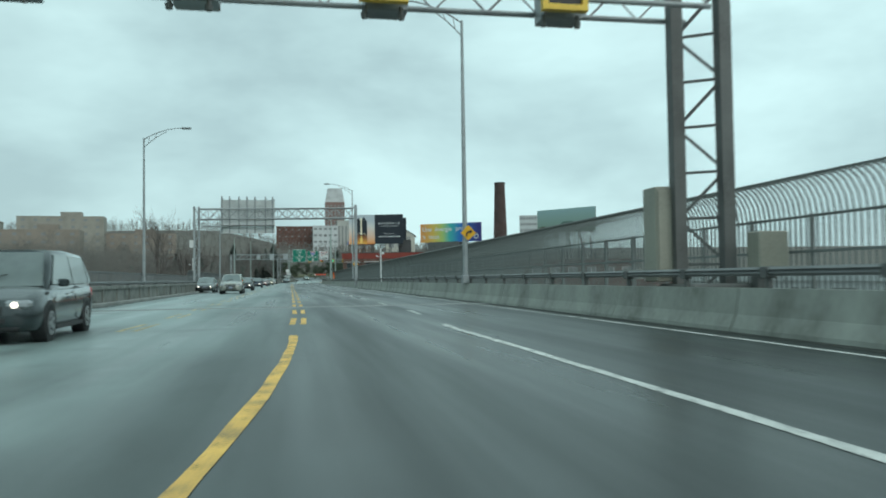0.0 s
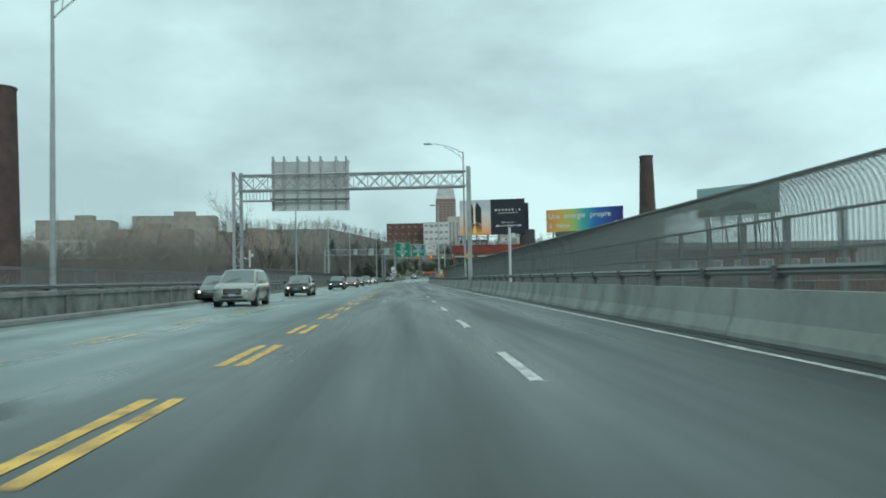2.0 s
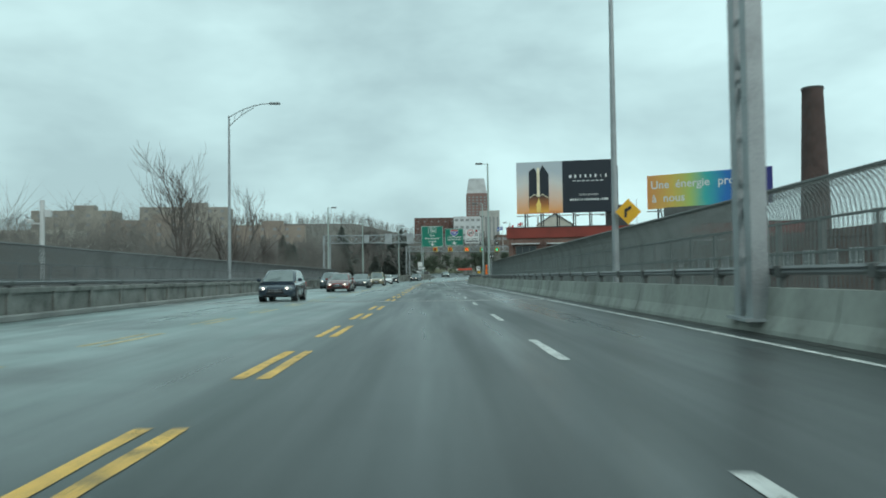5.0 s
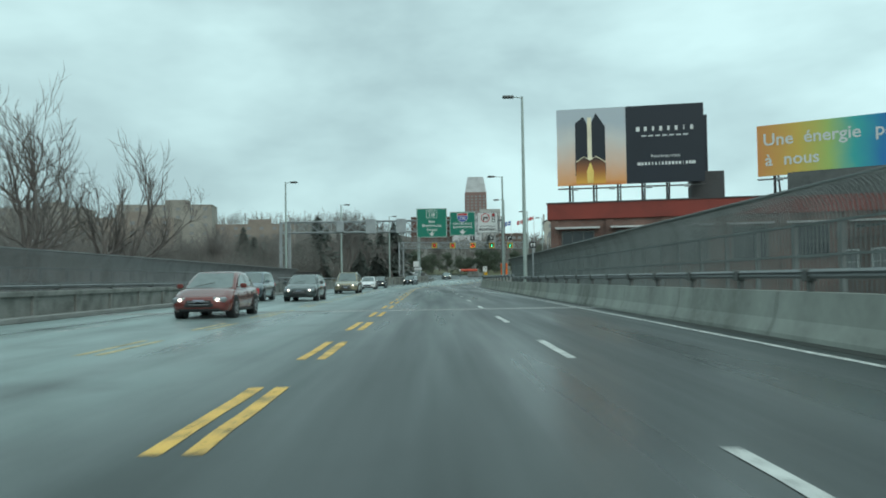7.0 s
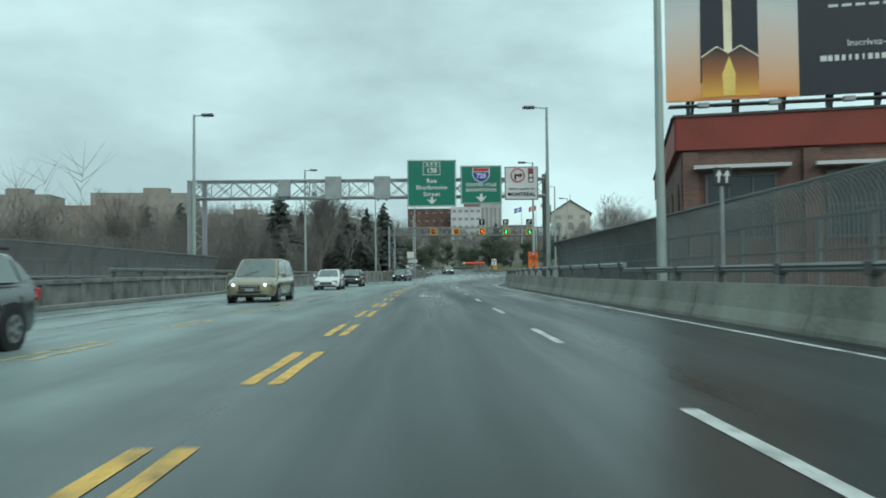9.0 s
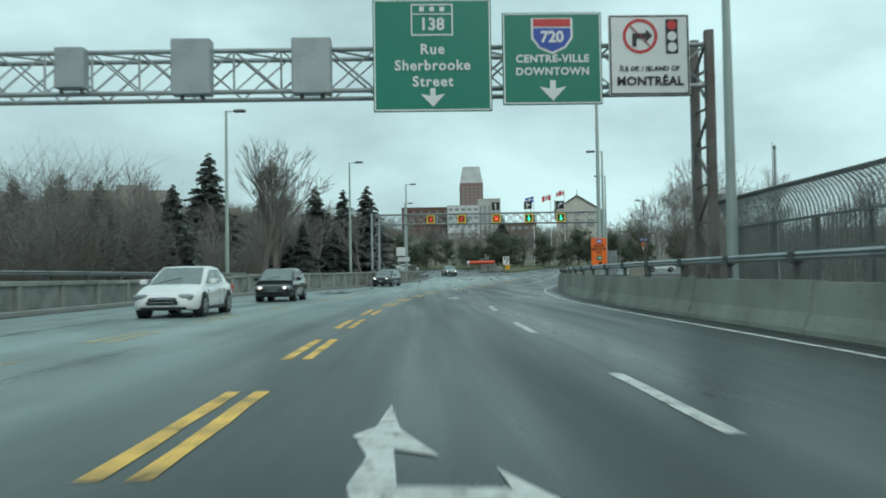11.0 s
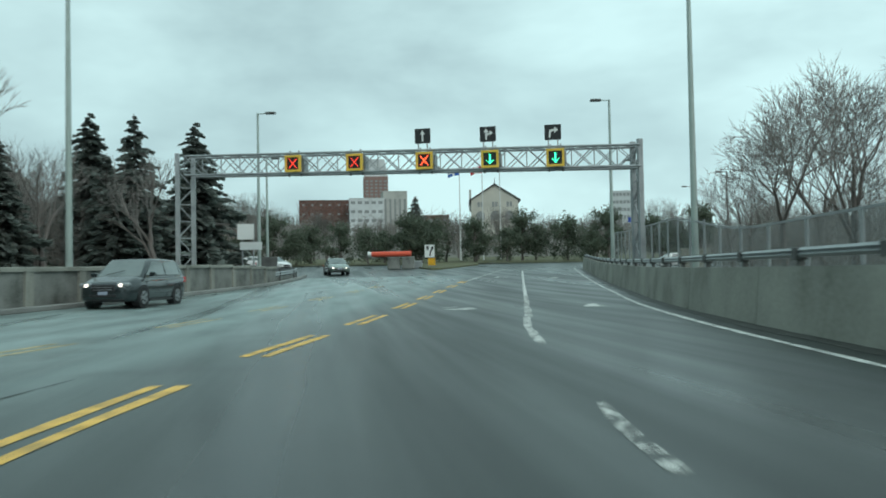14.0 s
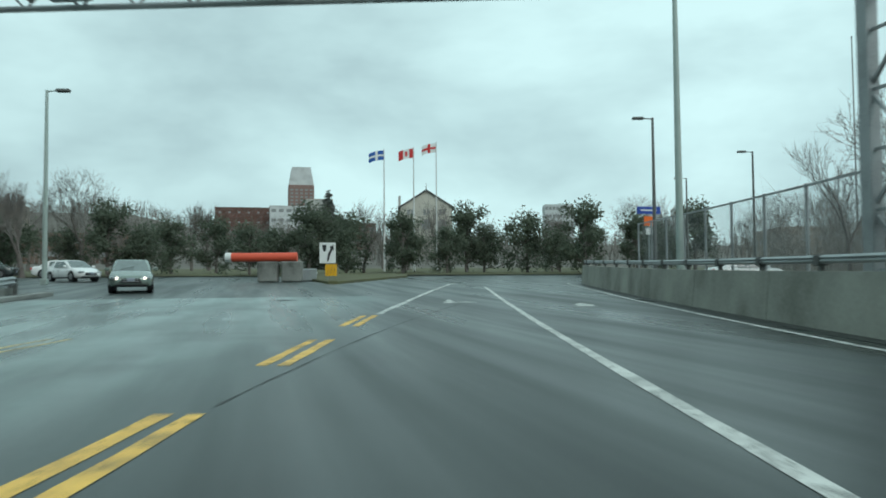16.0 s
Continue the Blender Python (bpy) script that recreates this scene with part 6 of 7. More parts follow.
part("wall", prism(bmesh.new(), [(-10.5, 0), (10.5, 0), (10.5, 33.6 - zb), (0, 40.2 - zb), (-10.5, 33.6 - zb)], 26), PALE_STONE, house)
for s in (-1, 1):
    part("roof", prism(bmesh.new(), [(0, 40.6 - zb), (s * 11.6, 33.2 - zb), (s * 11.6, 32.6 - zb), (0, 39.8 - zb)], 27.2, Matrix.Translation((0, -0.6, 0))), ROOF_DARK, house)
part("finial", rod(bmesh.new(), (0, -0.3, 40.3 - zb), (0, -0.3, 43.4 - zb), 0.2, 0.05), ROOF_DARK, house)
part("chimney", box(bmesh.new(), (-10.9, 6, 33.5 - zb), (1.0, 1.0, 10)), GREY_STONE, house)
a, b = window_mesh(1.1, 2.3, PALE_STONE, 1)
for x in (-7.2, -5.8, -0.7, 0.7, 5.8, 7.2):
    o = new("window", b)
    o.parent = house
    o.matrix_basis = pose(x, -0.05, 31.2 - zb)
for x in (-6.5, 0, 6.5):
    arch_pts = [(x - 1.9, 24.2 - zb), (x + 1.9, 24.2 - zb)] + [(x + 1.9 * math.cos(i * math.pi / 8), 26.4 - zb + 1.9 * math.sin(i * math.pi / 8)) for i in range(9)]
    part("arched_window", prism(bmesh.new(), arch_pts, 0.1, Matrix.Translation((0, -0.08, 0))), WINDOW_FAR, house)

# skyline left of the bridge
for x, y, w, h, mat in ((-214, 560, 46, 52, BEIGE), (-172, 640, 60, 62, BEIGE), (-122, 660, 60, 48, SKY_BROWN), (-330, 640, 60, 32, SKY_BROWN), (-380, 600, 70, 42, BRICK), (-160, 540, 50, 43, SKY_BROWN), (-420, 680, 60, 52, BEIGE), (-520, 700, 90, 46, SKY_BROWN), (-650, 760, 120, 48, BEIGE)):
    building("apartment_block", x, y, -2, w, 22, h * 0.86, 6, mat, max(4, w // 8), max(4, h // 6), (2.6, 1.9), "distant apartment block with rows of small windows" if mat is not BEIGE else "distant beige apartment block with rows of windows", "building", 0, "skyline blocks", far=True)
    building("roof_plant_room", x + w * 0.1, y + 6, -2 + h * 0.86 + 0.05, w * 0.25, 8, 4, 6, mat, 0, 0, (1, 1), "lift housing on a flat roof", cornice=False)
tent = empty("pavilion", pose(-78.2, 258, -7.3), "long low dark pavilion with a white zigzag roof edge", "pavilion")
part("wall", box(bmesh.new(), (-1.4, 5, 7.55), (32, 9.4, 15.1)), BRICK_BROWN, tent)
part("fascia", box(bmesh.new(), (-9.9, -0.2, 15.75), (15.0, 0.5, 0.5)), FRAME_WHITE, tent)
part("roof", box(bmesh.new(), (-9.9, 5, 15.5), (14.8, 9.8, 0.8), bevel=0.05), ROOF_DARK, tent)
for i in range(4):
    gx = i * 4.2
    gable = part("gable", prism(bmesh.new(), [(gx - 1.95, 15.1), (gx, 16.6), (gx + 1.95, 15.1)], 8), ROOF_DARK, tent)
    for sx in (-1, 1):
        part("verge_board", bar(bmesh.new(), (gx + sx * 2.1, -0.14, 15.05), (gx, -0.14, 16.68), 0.34, 0.25), FRAME_WHITE, gable)
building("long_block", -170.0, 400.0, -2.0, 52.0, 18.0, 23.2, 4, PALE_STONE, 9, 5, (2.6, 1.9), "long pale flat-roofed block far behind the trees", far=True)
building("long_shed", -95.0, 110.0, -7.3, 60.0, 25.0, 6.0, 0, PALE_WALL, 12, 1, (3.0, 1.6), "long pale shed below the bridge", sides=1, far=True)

# ---- trees ----
BARK = material("grey_brown_bark", (0.15, 0.132, 0.12), 0.9, var=0.4, scale=4, fine=25, bump=0.3)
TWIG = material("grey_brown_twigs", (0.195, 0.18, 0.166), 0.9, var=0.3, scale=1, fine=6, bump=0)
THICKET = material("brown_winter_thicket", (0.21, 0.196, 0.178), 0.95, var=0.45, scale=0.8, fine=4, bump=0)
# Needle and pine colours lifted to carry windscreen haze over the darks.
NEEDLE = material("hazed_spruce_needles", (0.2, 0.228, 0.205), 0.9, var=0.5, scale=2.5, fine=8, bump=0)
PINE = material("hazed_pine_foliage", (0.115, 0.14, 0.1), 0.9, var=0.5, scale=2.0, fine=8, bump=0)


def leafy(m, share):
    """Lets light through the foliage of a material."""
    n, l = m.node_tree.nodes, m.node_tree.links
    glow, mix = n.new("ShaderNodeBsdfTranslucent"), n.new("ShaderNodeMixShader")
    mix.inputs["Fac"].default_value = share
    l.new(n["Principled BSDF"].inputs["Base Color"].links[0].from_socket, glow.inputs["Color"])
    l.new(n["Principled BSDF"].outputs["BSDF"], mix.inputs[1])
    l.new(glow.outputs["BSDF"], mix.inputs[2])
    l.new(mix.outputs["Shader"], n["Material Output"].inputs["Surface"])


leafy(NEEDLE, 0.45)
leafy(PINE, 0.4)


def add_limb(verts, faces, pts, radii, n):
    base = len(verts)
    for i, p in enumerate(pts):
        d = (pts[min(i + 1, len(pts) - 1)] - pts[max(i - 1, 0)]).normalized()
        u = d.orthogonal().normalized()
        w = d.cross(u)
        for k in range(n):
            a = 2 * math.pi * k / n
            q = p + (u * math.cos(a) + w * math.sin(a)) * radii[i]
            verts.append((q.x, q.y, q.z))
    for i in range(len(pts) - 1):
        for k in range(n):
            faces.append((base + i * n + k, base + i * n + (k + 1) % n, base + (i + 1) * n + (k + 1) % n, base + (i + 1) * n + k))


def add_spike(verts, faces, a, b, r):
    """Thin three-sided twig running to a point."""
    d = (b - a).normalized()
    u = d.orthogonal().normalized() * r
    w = d.cross(u)
    base = len(verts)
    for q in (a + u, a - u * 0.5 + w * 0.87, a - u * 0.5 - w * 0.87, b):
        verts.append((q.x, q.y, q.z))
    faces += [(base, base + 1, base + 3), (base + 1, base + 2, base + 3), (base + 2, base, base + 3)]


def bare_tree_meshes(seed, height, spread, levels, forks, trunk_share=0.22):
    """Leafless broad tree: a mesh of trunk and limbs and one of twigs."""
    rnd = random.Random(seed)
    wood, twig = ([], []), ([], [])

    def grow(p, d, length, r, level):
        n_pts = 4 if level < 2 else 3 if level < 4 else 2
        pts, q, dd = [p], p, d
        for i in range(n_pts - 1):
            dd = (dd + Vector((rnd.uniform(-1, 1), rnd.uniform(-1, 1), rnd.uniform(-0.4, 0.8))) * (0.1 + 0.05 * level)).normalized()
            q = q + dd * length / (n_pts - 1)
            pts.append(q)
        r = max(r, 0.0007 * height)
        r_end = max(r * 0.6, 0.0004 * height)
        radii = [r + (r_end - r) * i / (n_pts - 1) for i in range(n_pts)]
        store = wood if level < 2 else twig
        if level >= levels:
            add_spike(*store, pts[0], pts[-1], radii[0] * 1.15)
            return
        add_limb(*store, pts, radii, 7 if level == 0 else 5 if level == 1 else 3)
        k = forks[level]
        for i in range(k):
            f = 1.0 if i < 2 else rnd.uniform(0.35, 0.95)
            j = min(int(f * (n_pts - 1)), n_pts - 2)
            o = pts[j].lerp(pts[j + 1], f * (n_pts - 1) - j)
            a = 2 * math.pi * (i / k + rnd.uniform(-0.12, 0.12)) + level
            u = dd.orthogonal().normalized()
            w = dd.cross(u)
            side = u * math.cos(a) + w * math.sin(a)
            open_ = spread * rnd.uniform(0.6, 1.25)
            nd = (dd + side * open_ + Vector((0, 0, 0.12))).normalized()
            grow(o, nd, length * rnd.uniform(0.6, 0.85), r_end * rnd.uniform(0.6, 0.9), level + 1)

    grow(Vector((0, 0, 0)), Vector((0, 0, 1)), height * trunk_share, height * 0.016, 0)
    out = []
    for name, (v, f), mat in (("trunk", wood, BARK), ("crown", twig, TWIG)):
        me = bpy.data.meshes.new(name)
        top = max(p[2] for p in wood[0] + twig[0])
        me.from_pydata([(x * height / top, y * height / top, z * height / top) for x, y, z in v], [], f)
        me.materials.append(mat)
        out.append(me)
    return out


def old_tree_meshes(seed, height, lean):
    """Old leafless tree: leaning trunk and long crooked limbs that turn upward."""
    rnd = random.Random(seed)
    wood, twig = ([], []), ([], [])
    forks = (5, 4, 4, 4, 3)

    def grow(p, d, length, r, level):
        n = (8, 9, 7, 5, 4)[level] if level < 5 else 2
        curl = Vector((rnd.uniform(-1, 1), rnd.uniform(-1, 1), 0)) * (0.05 if level == 0 else 0.1)
        pts, q, dd = [p], p, d
        for i in range(n - 1):
            jog = Vector((rnd.uniform(-1, 1), rnd.uniform(-1, 1), rnd.uniform(-0.6, 0.6))) * (0.1 if level == 0 else 0.3)
            dd = (dd + curl + jog + Vector((0, 0, 0.17 if level else 0.0))).normalized()
            q = q + dd * length / (n - 1)
            pts.append(q)
        store = wood if level < 2 else twig
        if level == 5:
            add_spike(*store, pts[0], pts[-1], 0.014)
            return
        radii = [max(r * (1 - 0.68 * i / (n - 1)), 0.011) for i in range(n)]
        add_limb(*store, pts, radii, (8, 6, 5, 3, 3)[level])
        k = forks[level]
        for i in range(k):
            f = 1.0 if i == 0 else (0.42 if level == 0 else 0.25) + (0.95 - 0.42) * (i - rnd.random()) / k
            g = min(max(f, 0.0), 1.0) * (n - 1)
            j = min(int(g), n - 2)
            o = pts[j].lerp(pts[j + 1], g - j)
            ax = (pts[j + 1] - pts[j]).normalized()
            u = ax.orthogonal().normalized()
            a = 2.4 * i + rnd.uniform(-0.5, 0.5) + seed
            side = u * math.cos(a) + ax.cross(u) * math.sin(a)
            nd = (ax + side * rnd.uniform(0.45, 0.85)).normalized() if i else (ax + side * 0.25).normalized()
            grow(o, nd, length * rnd.uniform(0.5, 0.78) * (1.1 - 0.3 * f), max(radii[j] * rnd.uniform(0.6, 0.82), 0.014), level + 1)

    grow(Vector((0, 0, 0)), Vector((lean, 0, 1)).normalized(), height * 0.5, height * 0.02, 0)
    top = max(p[2] for p in wood[0] + twig[0])
    out = []
    for name, (v, f), mat in (("trunk", wood, BARK), ("crown", twig, BARK)):
        me = bpy.data.meshes.new(name)
        me.from_pydata([(x * height / top, y * height / top, z * height / top) for x, y, z in v], [], f)
        me.materials.append(mat)
        out.append(me)
    return out


def conifer_meshes(seed, height, base_r):
    rnd = random.Random(seed)
    tv, tf, v, f = [], [], [], []
    add_limb(tv, tf, [Vector((0, 0, 0)), Vector((0.05, 0, height * 0.5)), Vector((0, 0, height))], [height * 0.016, height * 0.01, 0.02], 6)
    z = height * 0.1
    while z < height * 0.985:
        t = (z - height * 0.1) / (height * 0.9)
        r = base_r * (1 - t) ** 0.85 * rnd.uniform(0.75, 1.12) + 0.12
        n = rnd.randint(6, 9)
        a0 = rnd.uniform(0, 6.28)
        for i in range(n):
            a = a0 + 2 * math.pi * i / n + rnd.uniform(-0.25, 0.25)
            rr = r * rnd.uniform(0.6, 1.1)
            c, s = math.cos(a), math.sin(a)
            droop = -rr * rnd.uniform(0.05, 0.5)
            zj = z + rnd.uniform(-0.035, 0.035) * height
            for k in range(9):
                g = 0.12 + 0.88 * k / 8
                o = Vector((c * rr * g, s * rr * g, zj + droop * g * g + 0.12 * rr * g))
                for _ in range(7):
                    ln = rr * 0.2 * rnd.uniform(0.6, 1.2) * (1.2 - 0.5 * g) + 0.16
                    b = a + rnd.choice((-1, 1)) * rnd.uniform(0.3, 1.1)
                    e = o + Vector((math.cos(b) * ln, math.sin(b) * ln, rnd.uniform(-0.25, 0.12) * ln - 0.06))
                    w = Vector((-math.sin(b), math.cos(b), rnd.uniform(-1, 1))) * ln * 0.42
                    q = len(v)
                    for pt in (o - w * 0.5, o + w * 0.5, e + w, e - w * 0.4):
                        v.append((pt.x, pt.y, pt.z))
                    f.append((q, q + 1, q + 2, q + 3))
        z += height * 0.025 * rnd.uniform(0.8, 1.2) + 0.1
    out = []
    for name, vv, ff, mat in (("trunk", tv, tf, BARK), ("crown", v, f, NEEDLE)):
        me = bpy.data.meshes.new(name)
        me.from_pydata(vv, [], ff)
        me.materials.append(mat)
        out.append(me)
    return out


def pine_meshes(seed, height, radius):
    """Rounded dark evergreen: short trunk, forked limbs and many small tufts."""
    rnd = random.Random(seed)
    tv, tf, v, f = [], [], [], []
    add_limb(tv, tf, [Vector((0, 0, 0)), Vector((0.1, 0, height * 0.35)), Vector((0, 0.1, height * 0.8))], [height * 0.028, height * 0.02, 0.04], 6)
    lobes = []
    for i in range(26):
        a, g = rnd.uniform(0, 6.28), rnd.uniform(0.1, 0.8)
        z = rnd.uniform(0.13, 0.92)
        lobes.append((Vector((math.cos(a) * radius * g * (1.3 - z * 0.6), math.sin(a) * radius * g * (1.15 - z * 0.5), height * z)), radius * rnd.uniform(0.18, 0.46)))
        add_limb(tv, tf, [Vector((0, 0, height * z * 0.6)), lobes[-1][0]], [height * 0.011, 0.02], 4)
    for c, r in lobes:
        for _ in range(150):
            d = Vector((rnd.gauss(0, 1), rnd.gauss(0, 1), rnd.gauss(0, 0.8))).normalized()
            o = c + d * r * rnd.uniform(0.35, 1.25)
            s = rnd.uniform(0.11, 0.27) * (0.5 + height * 0.06)
            u = Vector((rnd.gauss(0, 1), rnd.gauss(0, 1), rnd.gauss(0, 1))).normalized() * s
            w = u.cross(d).normalized() * s * 0.6
            q = len(v)
            for pt in (o - u, o + w, o + u, o - w * 0.6):
                v.append((pt.x, pt.y, pt.z))
            f.append((q, q + 1, q + 2, q + 3))
    out = []
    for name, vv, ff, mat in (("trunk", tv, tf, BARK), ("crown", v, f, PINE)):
        me = bpy.data.meshes.new(name)
        me.from_pydata(vv, [], ff)
        me.materials.append(mat)
        out.append(me)
    return out


def plant(meshes, x, y, z, s, turn, label, category="tree", group="", name="tree"):
    ob = empty(name, Matrix.Translation((x, y, z)) @ Matrix.Rotation(radians(turn), 4, "Z"), label, category, group)
    ob.scale = (s, s, s)
    for me in meshes:
        o = new(me.name.split(".")[0], me)
        o.parent = ob
    return ob


BIG_BARE = [bare_tree_meshes(5, 17.0, 0.7, 6, (4, 4, 4, 3, 3, 3)), bare_tree_meshes(9, 15.0, 0.5, 6, (5, 4, 3, 4, 3, 3)), bare_tree_meshes(31, 15.0, 0.33, 6, (5, 4, 4, 3, 3, 3), 0.16)]
OLD_BARE = [old_tree_meshes(14, 19.0, 0.12), old_tree_meshes(27, 19.0, 0.3)]
MID_BARE = [bare_tree_meshes(21 + i, 10.0, 0.42, 5, (4, 4, 4, 3, 3)) for i in range(4)]
SPRUCE = [conifer_meshes(3, 13.0, 4.4), conifer_meshes(8, 13.0, 3.7)]
PINES = [pine_meshes(2, 7.0, 3.9), pine_meshes(4, 6.5, 3.4), pine_meshes(6, 8.5, 3.0)]

BARE_LABEL = "leafless grey-brown broadleaf tree with fine twigs"
rt = random.Random(11)
OLD_LABEL = "tall old leafless tree with crooked forked limbs beside the bridge"
plant(OLD_BARE[0], -31.0, 178.5, -6.5, 1.3, 0, OLD_LABEL, group="bare trees left of the bridge")
plant(OLD_BARE[1], -29.2, 181.0, -6.5, 1.05, 20, OLD_LABEL, group="bare trees left of the bridge")
plant(BIG_BARE[1], -37.0, 196.0, -5.0, 0.85, 200, BARE_LABEL, group="bare trees left of the bridge")
plant(BIG_BARE[2], -15.2, 262.0, 0.0, 0.95, 100, "tall leafless tree with upright limbs behind the parapet", group="bare trees left of the bridge")
plant(BIG_BARE[2], -17.0, 278.0, 0.0, 0.86, 210, BARE_LABEL, group="bare trees left of the bridge")
plant(BIG_BARE[2], -30.0, 282.0, 0.0, 0.8, 300, BARE_LABEL, group="bare trees left of the bridge")
plant(BIG_BARE[2], -31.0, 236.0, -1.0, 0.62, 30, BARE_LABEL, group="bare trees left of the bridge")
plant(BIG_BARE[1], -36.0, 228.0, -2.0, 0.62, 120, BARE_LABEL, group="bare trees left of the bridge")
for i in range(70):
    y = 190 + 118 * rt.random()
    x = left_x(y) - 8 - 30 * rt.random() ** 1.3
    plant(MID_BARE[i % 4], x, y, terrain_z(x, y) - 0.1, rt.uniform(0.7, 1.1) * (0.62 if y < 232 else 1.0), rt.uniform(0, 360), BARE_LABEL, group="bare trees left of the bridge")
for i in range(26):
    y = 100 + 95 * rt.random()
    x = -32 - 50 * rt.random()
    plant(MID_BARE[i % 4], x, y, terrain_z(x, y) - 0.1, rt.uniform(0.8, 1.2), rt.uniform(0, 360), BARE_LABEL, group="bare trees left of the bridge")
near_spruces = ((-20.5, 263.7, 12.8, 0), (-8.9, 312.0, 15.0, 0), (-11.3, 299.0, 13.3, 1), (-15.8, 304.0, 14.2, 0), (-38.0, 262.0, 10.6, 1), (-33.5, 262.0, 10.8, 0), (-20.0, 320.0, 12.0, 1), (-30.0, 300.0, 11.0, 1), (-24.0, 305.0, 13.0, 0), (-13.5, 300.0, 10.5, 1), (-18.0, 288.0, 9.6, 0), (20.3, 393.2, 16.0, 0), (-40.0, 200.0, 5.0, 0))
far_spruces = ((-24.5, 236.0, 7.0, 1), (-21.0, 300.0, 11.5, 1), (-23.0, 276.0, 9.0, 0), (-14.5, 283.0, 7.6, 0), (-19.0, 290.0, 9.4, 1), (-26.0, 284.0, 9.8, 1), (-12.0, 296.0, 8.4, 1), (-29.0, 250.0, 8.4, 0), (-34.0, 274.0, 9.6, 0), (-19.2, 234.9, 6.8, 0), (-17.7, 243.8, 7.6, 0))
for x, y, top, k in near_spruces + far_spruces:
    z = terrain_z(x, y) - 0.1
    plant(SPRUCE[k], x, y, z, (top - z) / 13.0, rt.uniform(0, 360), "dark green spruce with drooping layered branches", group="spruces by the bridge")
for x, y, s, k in ((-10.5, 345.0, 0.62, 2), (-7.5, 355.0, 0.66, 0), (-12.0, 334.0, 0.6, 1), (-6.0, 370.0, 0.62, 2), (-16.0, 342.0, 0.7, 0), (3.0, 385.0, 0.66, 2), (14.0, 392.0, 0.6, 1), (-20.0, 350.0, 0.75, 1), (62.0, 372.0, 0.66, 0), (74.0, 380.0, 0.7, 2), (88.0, 385.0, 0.7, 1), (52.0, 378.0, 0.6, 2)):
    plant(BIG_BARE[k], x, y, ground_z(y) - 0.2, s, rt.uniform(0, 360), "leafless street tree beyond the crossing", group="bare trees beyond the crossing")
# right of the ramp
for x, y, s, k in ((24.6, 258.6, 0.72, 0), (22.6, 269.4, 0.56, 0), (27.5, 271.5, 0.82, 1), (33.5, 283.0, 0.72, 0), (30.0, 244.0, 0.5, 1), (44.0, 286.0, 0.72, 1), (36.0, 296.0, 0.55, 0), (58.0, 330.0, 0.6, 1), (70.0, 352.0, 0.6, 0)):
    plant(BIG_BARE[k], x, y, terrain_z(x, y) - 0.1, s, rt.uniform(0, 360), "spreading leafless tree behind the fence", group="bare trees right of the ramp")
for i in range(40):
    y = 228 + 100 * rt.random()
    x = right_x(y) + 13 + 30 * rt.random()
    plant(MID_BARE[i % 4], x, y, terrain_z(x, y) - 0.1, rt.uniform(0.5, 0.85), rt.uniform(0, 360), BARE_LABEL, group="bare trees right of the ramp")
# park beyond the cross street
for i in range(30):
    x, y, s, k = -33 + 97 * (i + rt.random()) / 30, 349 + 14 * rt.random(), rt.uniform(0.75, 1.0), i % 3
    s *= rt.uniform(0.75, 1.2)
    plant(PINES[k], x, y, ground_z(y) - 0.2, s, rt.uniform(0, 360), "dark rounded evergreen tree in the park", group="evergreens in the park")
for i in range(40):
    y = 353 + 70 * rt.random()
    x = -70 + 190 * rt.random()
    plant(MID_BARE[i % 4], x, y, ground_z(y) - 0.2, rt.uniform(0.7, 1.1), rt.uniform(0, 360), BARE_LABEL, group="bare trees in the park")


# thicket of stems and low boughs, and the far woods
def thicket(name, count, place, h0, h1, forks, width, label, mat=THICKET):
    verts, faces = [], []
    r = random.Random(name)
    for _ in range(count):
        x, y, z = place(r)
        h = (h0 + (h1 - h0) * r.random() ** 1.4) * (0.65 + 0.7 * noise.noise(Vector((x * 0.05, y * 0.05, 3.1))) + 0.25)
        h = max(h, h0 * 0.6)
        p = Vector((x, y, z))
        lean = Vector((r.uniform(-0.18, 0.18), r.uniform(-0.18, 0.18), 1))
        w = width * r.uniform(0.6, 1.3)
        add_spike(verts, faces, p, p + lean * h, w)
        for k in range(forks):
            o = p + lean * h * r.uniform(0.2, 0.85)
            d = Vector((r.uniform(-1, 1), r.uniform(-1, 1), r.uniform(0.25, 1.1))).normalized()
            e = o + d * h * r.uniform(0.2, 0.42)
            add_spike(verts, faces, o, e, w * 0.5)
    me = bpy.data.meshes.new(name)
    me.from_pydata(verts, [], faces)
    me.materials.append(mat)
    return tagged(new(name, me), label, "trees", kind="stuff")


def left_belt(r):
    y = 150 + 106 * r.random()
    x = left_x(y) - 5.5 - 55 * r.random() ** 2.0
    return x, y, terrain_z(x, y)


def left_back(r):
    y = 252 + 70 * r.random()
    x = left_x(y) - 15 - 40 * r.random()
    return x, y, terrain_z(x, y)


def right_belt(r):
    y = 226 + 110 * r.random()
    x = right_x(y) + 14 + 60 * r.random() ** 1.4
    return x, y, terrain_z(x, y)


def low_left(r):
    y = 165 + 75 * r.random()
    x = -38 - 90 * r.random()
    return x, y, terrain_z(x, y)


def mid_left(r):
    y = 240 + 190 * r.random()
    x = -62 - 300 * r.random()
    return x, y, terrain_z(x, y)


def far_hill(r):
    y = 440 + 540 * r.random()
    x = -560 + 800 * r.random() ** 0.9
    return x, y, terrain_z(x, y)


thicket("thicket", 6000, left_belt, 2.8, 6.9, 20, 0.027, "dense brown leafless thicket along the bridge approach")
thicket("thicket", 2600, left_back, 5.0, 11.0, 20, 0.03, "brown leafless thicket behind the spruces")
